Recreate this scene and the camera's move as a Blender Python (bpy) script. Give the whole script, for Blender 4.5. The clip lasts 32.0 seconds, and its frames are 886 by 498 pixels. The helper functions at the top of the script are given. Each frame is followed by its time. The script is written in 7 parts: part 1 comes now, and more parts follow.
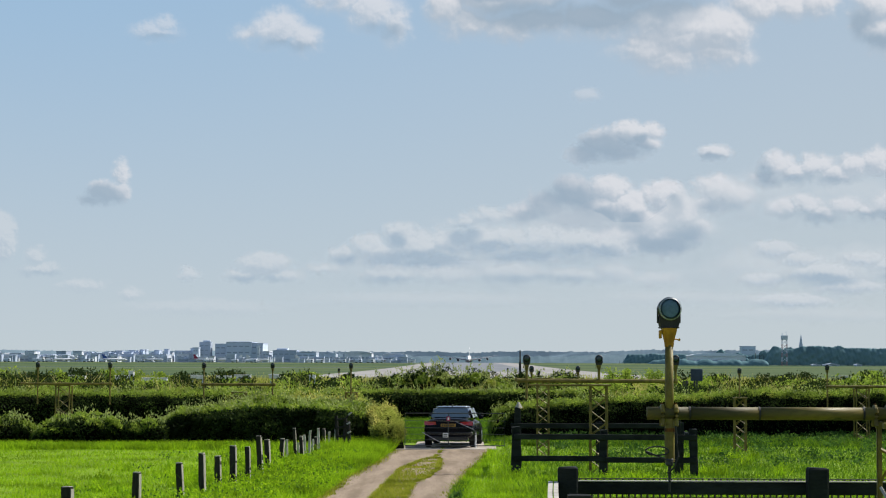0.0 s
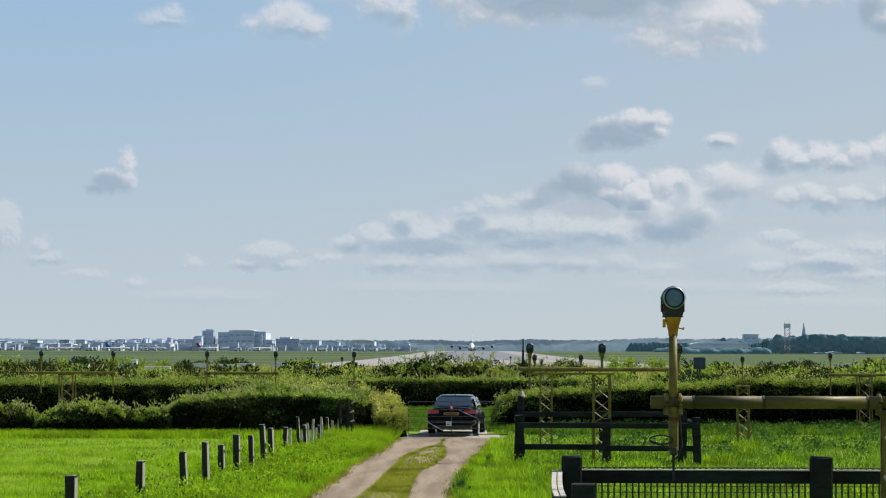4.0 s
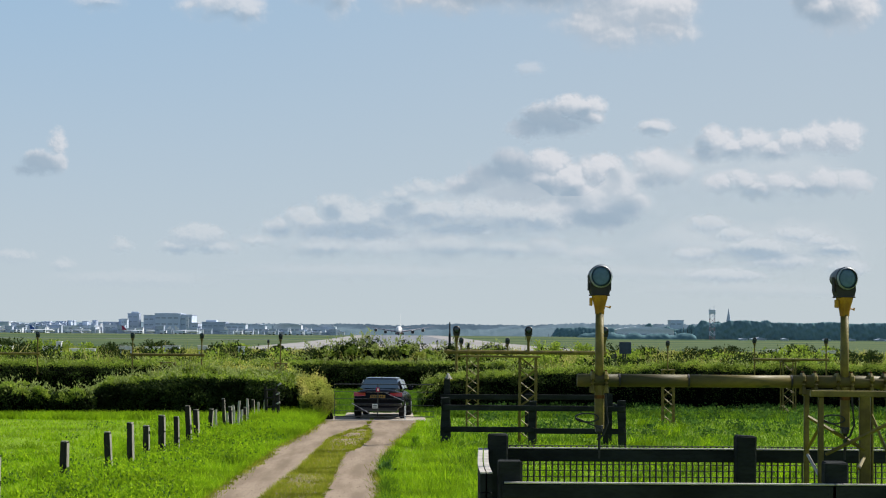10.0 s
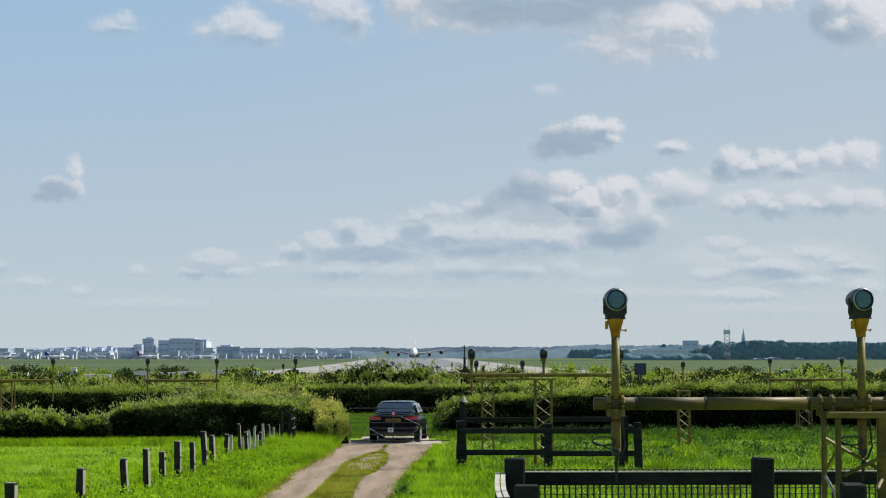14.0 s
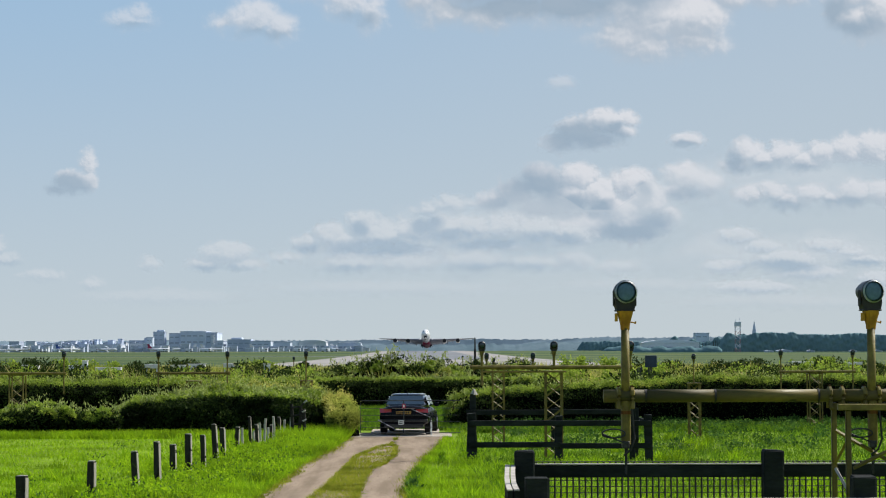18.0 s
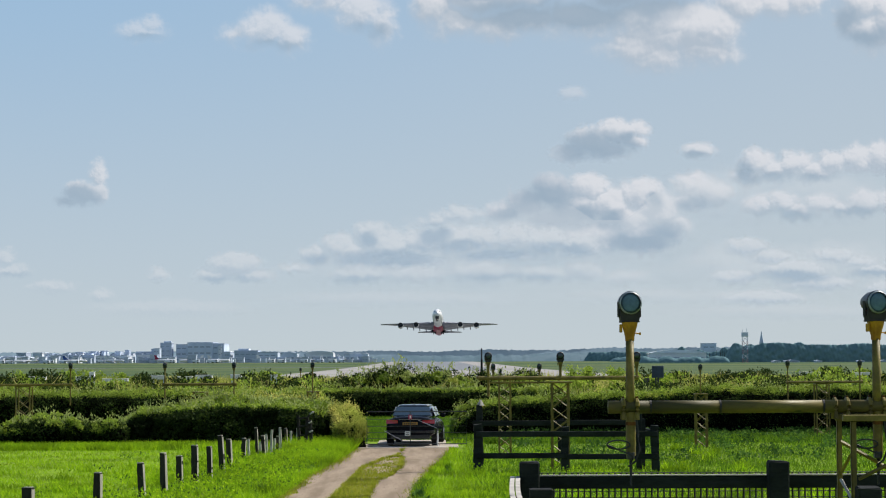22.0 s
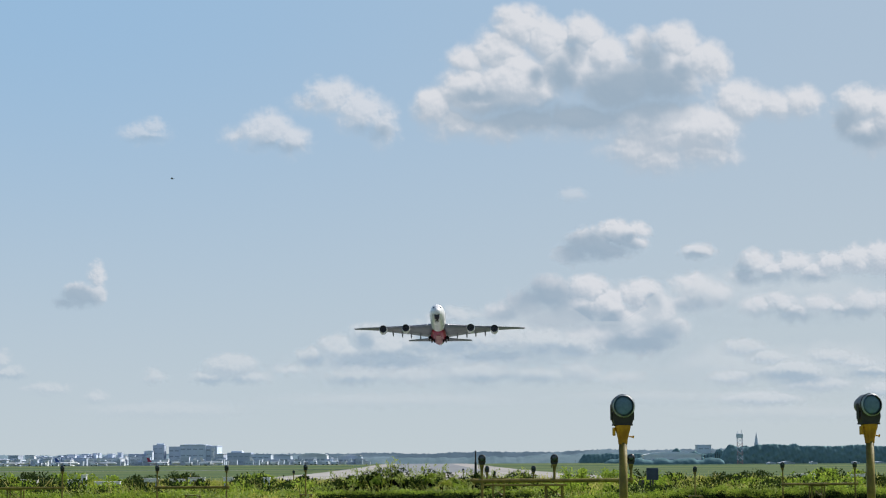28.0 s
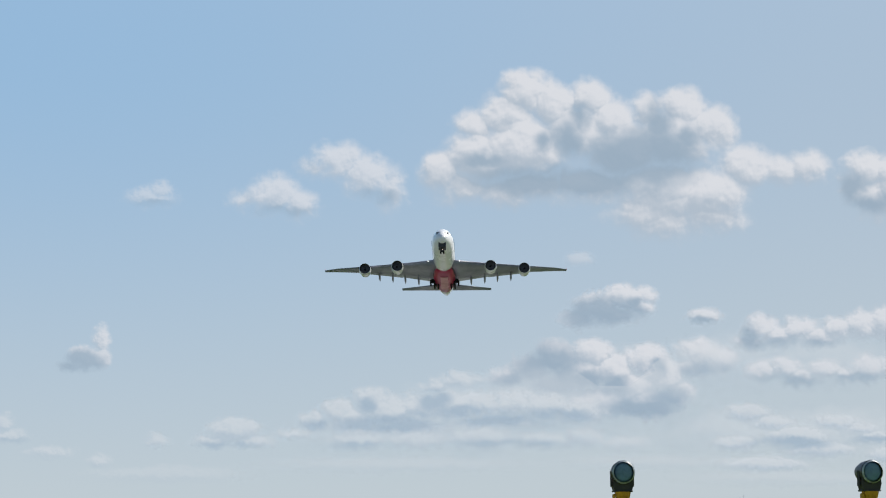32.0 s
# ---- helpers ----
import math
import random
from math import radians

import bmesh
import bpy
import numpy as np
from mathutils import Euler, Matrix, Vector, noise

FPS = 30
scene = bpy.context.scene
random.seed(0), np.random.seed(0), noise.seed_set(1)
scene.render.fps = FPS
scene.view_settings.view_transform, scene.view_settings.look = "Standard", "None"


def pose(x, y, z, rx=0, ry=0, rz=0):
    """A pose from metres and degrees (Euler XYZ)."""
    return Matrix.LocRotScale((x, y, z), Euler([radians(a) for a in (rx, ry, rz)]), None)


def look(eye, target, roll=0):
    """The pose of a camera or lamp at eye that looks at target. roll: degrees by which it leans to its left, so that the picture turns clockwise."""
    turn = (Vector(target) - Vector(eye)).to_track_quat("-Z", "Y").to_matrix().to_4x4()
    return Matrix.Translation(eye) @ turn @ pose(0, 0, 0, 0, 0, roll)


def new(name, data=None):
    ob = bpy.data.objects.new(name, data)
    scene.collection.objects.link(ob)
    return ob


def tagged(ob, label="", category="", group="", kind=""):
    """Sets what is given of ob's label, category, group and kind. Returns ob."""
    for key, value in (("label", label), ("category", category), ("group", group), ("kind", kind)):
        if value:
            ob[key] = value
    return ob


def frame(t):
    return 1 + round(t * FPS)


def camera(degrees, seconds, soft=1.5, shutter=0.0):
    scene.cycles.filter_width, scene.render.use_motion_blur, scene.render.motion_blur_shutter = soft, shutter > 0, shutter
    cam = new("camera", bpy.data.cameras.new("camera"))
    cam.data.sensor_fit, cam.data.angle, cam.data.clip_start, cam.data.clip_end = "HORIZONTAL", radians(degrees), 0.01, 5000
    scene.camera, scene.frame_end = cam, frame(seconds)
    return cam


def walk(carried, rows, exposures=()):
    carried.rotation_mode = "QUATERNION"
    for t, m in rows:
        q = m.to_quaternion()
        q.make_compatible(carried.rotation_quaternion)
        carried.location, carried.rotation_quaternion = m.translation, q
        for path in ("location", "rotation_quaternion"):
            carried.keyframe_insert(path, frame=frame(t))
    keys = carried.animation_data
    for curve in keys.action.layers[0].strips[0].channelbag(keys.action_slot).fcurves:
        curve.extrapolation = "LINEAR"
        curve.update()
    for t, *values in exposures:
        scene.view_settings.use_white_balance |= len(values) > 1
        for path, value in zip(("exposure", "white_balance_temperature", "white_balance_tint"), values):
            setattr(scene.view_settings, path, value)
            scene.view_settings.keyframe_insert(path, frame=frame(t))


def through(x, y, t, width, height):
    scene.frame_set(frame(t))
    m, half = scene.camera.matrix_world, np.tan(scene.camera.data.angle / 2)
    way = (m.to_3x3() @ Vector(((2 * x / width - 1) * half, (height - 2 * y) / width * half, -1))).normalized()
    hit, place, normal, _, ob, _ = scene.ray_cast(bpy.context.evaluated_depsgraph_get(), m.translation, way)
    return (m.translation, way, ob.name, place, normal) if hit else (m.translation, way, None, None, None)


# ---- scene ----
cam = camera(25.17, 32.0, soft=1.1)
walk(cam, [
    (0, pose(-0.002, 0, 2.827, 93.2896, -0.1877, 0.6839)),
    (0.5, pose(0.002, 0, 2.830, 93.3796, 0.0625, 0.4114)),
    (1, pose(0.005, 0, 2.830, 93.4120, 0.0905, 0.1724)),
    (1.5, pose(0.005, 0, 2.827, 93.2697, 0.1137, 0.2409)),
    (2, pose(0.001, 0, 2.831, 93.1361, 0.2081, 0.3886)),
    (2.5, pose(-0.007, 0, 2.831, 93.0789, 0.2969, 0.4833)),
    (3, pose(-0.002, 0, 2.832, 93.0030, 0.1416, 0.6025)),
    (3.5, pose(-0.010, 0, 2.832, 92.9543, -0.0890, 0.7300)),
    (5.5, pose(-0.008, 0, 2.827, 92.9643, -0.1956, 0.7861)),
    (6, pose(-0.004, 0, 2.794, 92.2656, -0.2282, 0.6345)),
    (6.5, pose(-0.012, 0, 2.779, 91.4697, -0.2408, 0.7458)),
    (7, pose(-0.010, 0, 2.775, 91.2399, -0.4285, 0.7491)),
    (7.5, pose(-0.013, 0, 2.779, 91.4541, -0.4963, 0.5650)),
    (8, pose(-0.012, 0, 2.781, 91.7470, -0.5067, 0.2228)),
    (8.5, pose(-0.010, 0, 2.784, 91.9763, -0.5045, -0.2194)),
    (9, pose(-0.012, 0, 2.782, 92.1561, -0.5079, -0.6803)),
    (9.5, pose(-0.007, 0, 2.784, 92.3857, -0.4603, -1.1289)),
    (10, pose(-0.014, 0, 2.780, 92.5151, -0.4624, -1.3495)),
    (10.5, pose(-0.013, 0, 2.780, 92.4013, -0.5459, -1.5483)),
    (11, pose(-0.014, 0, 2.788, 92.0972, -0.5721, -1.8018)),
    (11.5, pose(-0.019, 0, 2.784, 91.8172, -0.4388, -1.8389)),
    (12, pose(-0.025, 0, 2.792, 91.8980, -0.2036, -1.6679)),
    (12.5, pose(-0.031, 0, 2.791, 92.4622, -0.0925, -1.3723)),
    (13, pose(-0.032, 0, 2.791, 92.8329, -0.1287, -1.1659)),
    (13.5, pose(-0.030, 0, 2.790, 93.0323, -0.0023, -1.0488)),
    (14, pose(-0.023, 0, 2.796, 93.1670, 0.0685, -0.9272)),
    (14.5, pose(-0.022, 0, 2.797, 93.1868, 0.2217, -0.8168)),
    (15, pose(-0.018, 0, 2.797, 93.0748, 0.3151, -0.6749)),
    (15.5, pose(-0.012, 0, 2.792, 92.9931, 0.2599, -0.5218)),
    (17.5, pose(-0.013, 0, 2.795, 93.1130, 0.0439, -0.5124)),
    (18, pose(-0.016, 0, 2.796, 92.9516, 0.1317, -0.6221)),
    (18.5, pose(-0.023, 0, 2.794, 92.8776, 0.1580, -0.7450)),
    (19, pose(-0.026, 0, 2.793, 92.7681, 0.0983, -0.8333)),
    (19.5, pose(-0.024, 0, 2.799, 92.7475, 0.1078, -0.7995)),
    (20, pose(-0.027, 0, 2.793, 92.8603, 0.0263, -0.6318)),
    (20.5, pose(-0.025, 0, 2.796, 92.9054, 0.1799, -0.6260)),
    (21, pose(-0.013, 0, 2.794, 92.9852, 0.2346, -0.7529)),
    (21.5, pose(-0.009, 0, 2.797, 93.0999, 0.1470, -0.6674)),
    (22, pose(0.002, 0, 2.800, 93.2619, 0.2097, -0.4197)),
    (22.5, pose(0.008, 0, 2.800, 93.5603, 0.1921, -0.2056)),
    (23, pose(0.007, 0, 2.802, 93.7410, 0.1447, -0.1523)),
    (23.5, pose(0.010, 0, 2.801, 93.7805, 0.2046, -0.2002)),
    (24, pose(0.011, 0, 2.807, 93.8522, 0.2975, -0.1792)),
    (24.5, pose(0.009, 0, 2.802, 93.9344, 0.3481, -0.0603)),
    (26.5, pose(0.006, 0, 2.804, 94.9858, 0.3380, -0.2389)),
    (27, pose(0.005, 0, 2.806, 95.3830, 0.2188, -0.2657)),
    (27.5, pose(0.011, 0, 2.808, 95.7805, 0.2424, -0.4511)),
    (28, pose(0.012, 0, 2.812, 96.1880, 0.2959, -0.5939)),
    (28.5, pose(0.010, 0, 2.817, 96.6450, 0.0810, -0.4674)),
    (29, pose(0.017, 0, 2.819, 96.8665, 0.0943, -0.3688)),
    (29.5, pose(0.017, 0, 2.818, 96.8361, 0.0786, -0.4162)),
    (30, pose(0.025, 0, 2.824, 96.6556, 0.1465, -0.5294)),
    (30.5, pose(0.023, 0, 2.818, 96.6786, 0.1576, -0.6331)),
    (31, pose(0.028, 0, 2.821, 96.9505, 0.2973, -0.6127)),
    (31.5, pose(0.027, 0, 2.822, 97.3629, 0.3765, -0.5987)),
    (32, pose(0.027, 0, 2.822, 98.0360, 0.1662, -0.5584)),
])

# world, sun and exposure
SUN_AZ, SUN_EL = 56, 46          # degrees to the right of the runway line, degrees up
world = bpy.data.worlds.new("sky")
scene.world = world
world.use_nodes = True
wn = world.node_tree.nodes
sky = wn.new("ShaderNodeTexSky")
sky.sky_type = "NISHITA"
sky.sun_disc = False
sky.sun_elevation = radians(SUN_EL)
sky.sun_rotation = radians(SUN_AZ)
sky.air_density, sky.dust_density, sky.ozone_density = 1.0, 0.6, 1.5
wn["Background"].inputs[1].default_value = 0.1
# low hazy air: pale towards the horizon, bluer upwards and away from the sun, passing into the clear sky higher up


def sky_node(kind, *values):
    n = wn.new(kind)
    for s, v in zip(n.inputs, values):
        if isinstance(v, bpy.types.NodeSocket):
            world.node_tree.links.new(v, s)
        elif v is not None:
            s.default_value = v
    return n


way = sky_node("ShaderNodeSeparateXYZ", sky_node("ShaderNodeTexCoord").outputs["Generated"])


def sky_mix(f, a, b):
    n = wn.new("ShaderNodeMix")
    n.data_type = "RGBA"
    for s, v in ((n.inputs[0], f), (n.inputs[6], a), (n.inputs[7], b)):
        if isinstance(v, bpy.types.NodeSocket):
            world.node_tree.links.new(v, s)
        else:
            s.default_value = v
    return n.outputs[2]


def sky_ramp(v, lo, hi):
    n = sky_node("ShaderNodeMapRange", v, lo, hi, 0.0, 1.0)
    n.interpolation_type = "SMOOTHSTEP"
    return n.outputs[0]


HAZE = 8.45
high = sky_mix(sky_ramp(way.outputs["X"], -0.25, 0.3), (0.29 * HAZE, 0.465 * HAZE, 0.67 * HAZE, 1), (0.39 * HAZE, 0.50 * HAZE, 0.625 * HAZE, 1))
low = sky_mix(sky_ramp(way.outputs["Z"], -0.06, 0.25), (0.535 * HAZE, 0.593 * HAZE, 0.615 * HAZE, 1), high)
world.node_tree.links.new(sky_mix(sky_ramp(way.outputs["Z"], 0.2, 0.6), low, sky.outputs[0]), wn["Background"].inputs[0])
sun_dir = Vector((math.sin(radians(SUN_AZ)) * math.cos(radians(SUN_EL)),
                  math.cos(radians(SUN_AZ)) * math.cos(radians(SUN_EL)), math.sin(radians(SUN_EL))))
sun = new("sun", bpy.data.lights.new("sun", "SUN"))
sun.data.energy, sun.data.angle, sun.data.color = 5.0, radians(0.6), (1.0, 0.95, 0.87)
sun.matrix_world = look(sun_dir * 100, (0, 0, 0))
scene.view_settings.exposure = 0.3

# ---- materials ----
class Nodes:
    """Short hand for building a node tree."""
    def __init__(self, tree):
        self.t = tree

    def add(self, kind, **sets):
        n = self.t.nodes.new(kind)
        for key, value in sets.items():
            if key == "operation":
                n.operation = value
            elif key == "blend_type":
                n.blend_type = value
            elif key == "data_type":
                n.data_type = value
            elif key == "clamp":
                n.use_clamp = value
        return n

    def put(self, socket, value):
        if isinstance(value, bpy.types.NodeSocket):
            self.t.links.new(value, socket)
        else:
            socket.default_value = value

    def math(self, op, a, b=0.0, c=0.0, clamp=False):
        n = self.add("ShaderNodeMath", operation=op, clamp=clamp)
        for s, v in zip(n.inputs, (a, b, c)):
            self.put(s, v)
        return n.outputs[0]

    def vec(self, op, a, b=(0, 0, 0), c=(0, 0, 0), out=0):
        n = self.add("ShaderNodeVectorMath", operation=op)
        for s, v in zip(n.inputs, (a, b, c)):
            self.put(s, v)
        return n.outputs[out]

    def noise(self, at, scale, detail=3.0, rough=0.55, out=0):
        n = self.add("ShaderNodeTexNoise")
        self.put(n.inputs["Vector"], at)
        n.inputs["Scale"].default_value, n.inputs["Detail"].default_value = scale, detail
        n.inputs["Roughness"].default_value = rough
        return n.outputs[out]

    def mix(self, f, a, b):
        n = self.add("ShaderNodeMix", data_type="RGBA")
        self.put(n.inputs[0], f)
        self.put(n.inputs[6], a if isinstance(a, bpy.types.NodeSocket) else (*a, 1))
        self.put(n.inputs[7], b if isinstance(b, bpy.types.NodeSocket) else (*b, 1))
        return n.outputs[2]

    def step(self, v, lo, hi, a=0.0, b=1.0):
        n = self.add("ShaderNodeMapRange")
        n.interpolation_type = "SMOOTHSTEP"
        for s, x in zip(n.inputs, (v, lo, hi, a, b)):
            self.put(s, x)
        return n.outputs[0]


def surface(name, base, dark=None, rough=0.7, metal=0.0, scale=6.0, fine=60.0, bump=0.2, rust=None, rust_at=0.62, vary=0.0,
            coat=0.0, spec=0.5, stretch=(1, 1, 1)):
    """A worn surface: base colour broken by large stains and fine grain, with some relief."""
    m = bpy.data.materials.new(name)
    m.use_nodes = True
    n = Nodes(m.node_tree)
    bsdf = m.node_tree.nodes["Principled BSDF"]
    at = n.add("ShaderNodeTexCoord").outputs["Object"]
    at = n.vec("MULTIPLY", at, stretch)
    big, small = n.noise(at, scale, 4), n.noise(at, fine, 3)
    dark = dark or tuple(c * 0.62 for c in base)
    col = n.mix(n.step(big, 0.35, 0.7), base, dark)
    col = n.mix(n.math("MULTIPLY", n.step(small, 0.4, 0.75), 0.45), col, dark)
    if vary:
        rnd = n.add("ShaderNodeObjectInfo").outputs["Random"]
        col = n.mix(n.math("MULTIPLY", rnd, vary), col, tuple(c * 0.5 for c in base))
    if rust:
        col = n.mix(n.step(n.noise(at, scale * 2.3, 5, 0.7), rust_at, rust_at + 0.1), col, rust)
    n.put(bsdf.inputs["Base Color"], col)
    n.put(bsdf.inputs["Roughness"], n.step(big, 0.2, 0.8, max(rough - 0.1, 0.02), min(rough + 0.1, 1)))
    bsdf.inputs["Metallic"].default_value = metal
    bsdf.inputs["Coat Weight"].default_value = coat
    bsdf.inputs["Specular IOR Level"].default_value = spec if rough < 0.75 else min(spec, 0.12)
    if bump:
        b = n.add("ShaderNodeBump")
        b.inputs["Strength"].default_value, b.inputs["Distance"].default_value = bump, 0.01
        n.put(b.inputs["Height"], small)
        n.put(bsdf.inputs["Normal"], b.outputs[0])
    return m


def foliage(name, base, tip, through=0.45, scale=0.6, dry=None, dry_at=0.62):
    """Leaves or blades: two tints by leaf, patches by place, light passing through them."""
    m = bpy.data.materials.new(name)
    m.use_nodes = True
    n = Nodes(m.node_tree)
    m.node_tree.nodes.remove(m.node_tree.nodes["Principled BSDF"])
    rnd = n.add("ShaderNodeNewGeometry").outputs["Random Per Island"]
    at = n.add("ShaderNodeTexCoord").outputs["Object"]
    col = n.mix(n.math("POWER", rnd, 1.6), base, tip)
    patch = n.noise(at, scale, 4)
    col = n.mix(n.step(patch, 0.42, 0.68), col, tuple(0.45 * a + 0.1 * b for a, b in zip(base, tip)))
    if dry:
        col = n.mix(n.step(n.noise(at, scale * 1.7, 3), dry_at, dry_at + 0.12), col, dry)
    d, t, g = n.add("ShaderNodeBsdfDiffuse"), n.add("ShaderNodeBsdfTranslucent"), n.add("ShaderNodeBsdfGlossy")
    for s in (d, t):
        n.put(s.inputs["Color"], col)
    g.inputs["Roughness"].default_value = 0.6
    mix, top = n.add("ShaderNodeMixShader"), n.add("ShaderNodeMixShader")
    mix.inputs[0].default_value, top.inputs[0].default_value = through, 0.008
    n.put(mix.inputs[1], d.outputs[0]), n.put(mix.inputs[2], t.outputs[0])
    n.put(top.inputs[1], mix.outputs[0]), n.put(top.inputs[2], g.outputs[0])
    n.put(m.node_tree.nodes["Material Output"].inputs[0], top.outputs[0])
    return m


def clear_glass(name, tint, rough=0.05, coat=0.5):
    m = bpy.data.materials.new(name)
    m.use_nodes = True
    b = m.node_tree.nodes["Principled BSDF"]
    b.inputs["Base Color"].default_value = (*tint, 1)
    b.inputs["Roughness"].default_value = rough
    b.inputs["Coat Weight"].default_value = coat
    return m


def ground_material():
    m = bpy.data.materials.new("meadow")
    m.use_nodes = True
    n = Nodes(m.node_tree)
    b = m.node_tree.nodes["Principled BSDF"]
    at = n.add("ShaderNodeTexCoord").outputs["Object"]
    col = n.mix(n.step(n.noise(at, 0.35, 5), 0.35, 0.7), (0.19, 0.31, 0.011), (0.13, 0.21, 0.01))
    col = n.mix(n.step(n.noise(at, 7.0, 4), 0.45, 0.75), col, (0.10, 0.15, 0.03))
    col = n.mix(n.step(n.noise(at, 0.012, 4), 0.5, 0.62), col, (0.10, 0.13, 0.04))
    away = n.add("ShaderNodeSeparateXYZ")
    n.put(away.inputs[0], at)
    streak = n.noise(n.vec("MULTIPLY", at, (0.12, 1, 1)), 0.06, 6, 0.7)
    mown = n.mix(n.step(streak, 0.38, 0.62), (0.045, 0.085, 0.02), (0.085, 0.11, 0.038))
    mown = n.mix(n.step(n.noise(n.vec("MULTIPLY", at, (0.25, 1, 1)), 0.02, 7, 0.75), 0.4, 0.7), mown, (0.085, 0.115, 0.032))
    mown = n.mix(n.math("MULTIPLY", n.step(n.noise(n.vec("MULTIPLY", at, (0.05, 1, 1)), 0.11, 5, 0.7), 0.48, 0.66), 0.75), mown, (0.045, 0.075, 0.02))
    far = n.mix(n.step(n.noise(n.vec("MULTIPLY", at, (0.06, 1, 1)), 0.0045, 5, 0.7), 0.4, 0.6), (0.038, 0.076, 0.034), (0.1, 0.125, 0.045))
    mown = n.mix(n.step(away.outputs[1], 260.0, 420.0), mown, far)
    col = n.mix(n.step(away.outputs[1], 90.0, 180.0), col, mown)
    n.put(b.inputs["Base Color"], col)
    b.inputs["Roughness"].default_value = 0.95
    b.inputs["Specular IOR Level"].default_value = 0.1
    bump = n.add("ShaderNodeBump")
    bump.inputs["Strength"].default_value, bump.inputs["Distance"].default_value = 0.6, 0.05
    n.put(bump.inputs["Height"], n.noise(at, 9.0, 5))
    n.put(b.inputs["Normal"], bump.outputs[0])
    return m


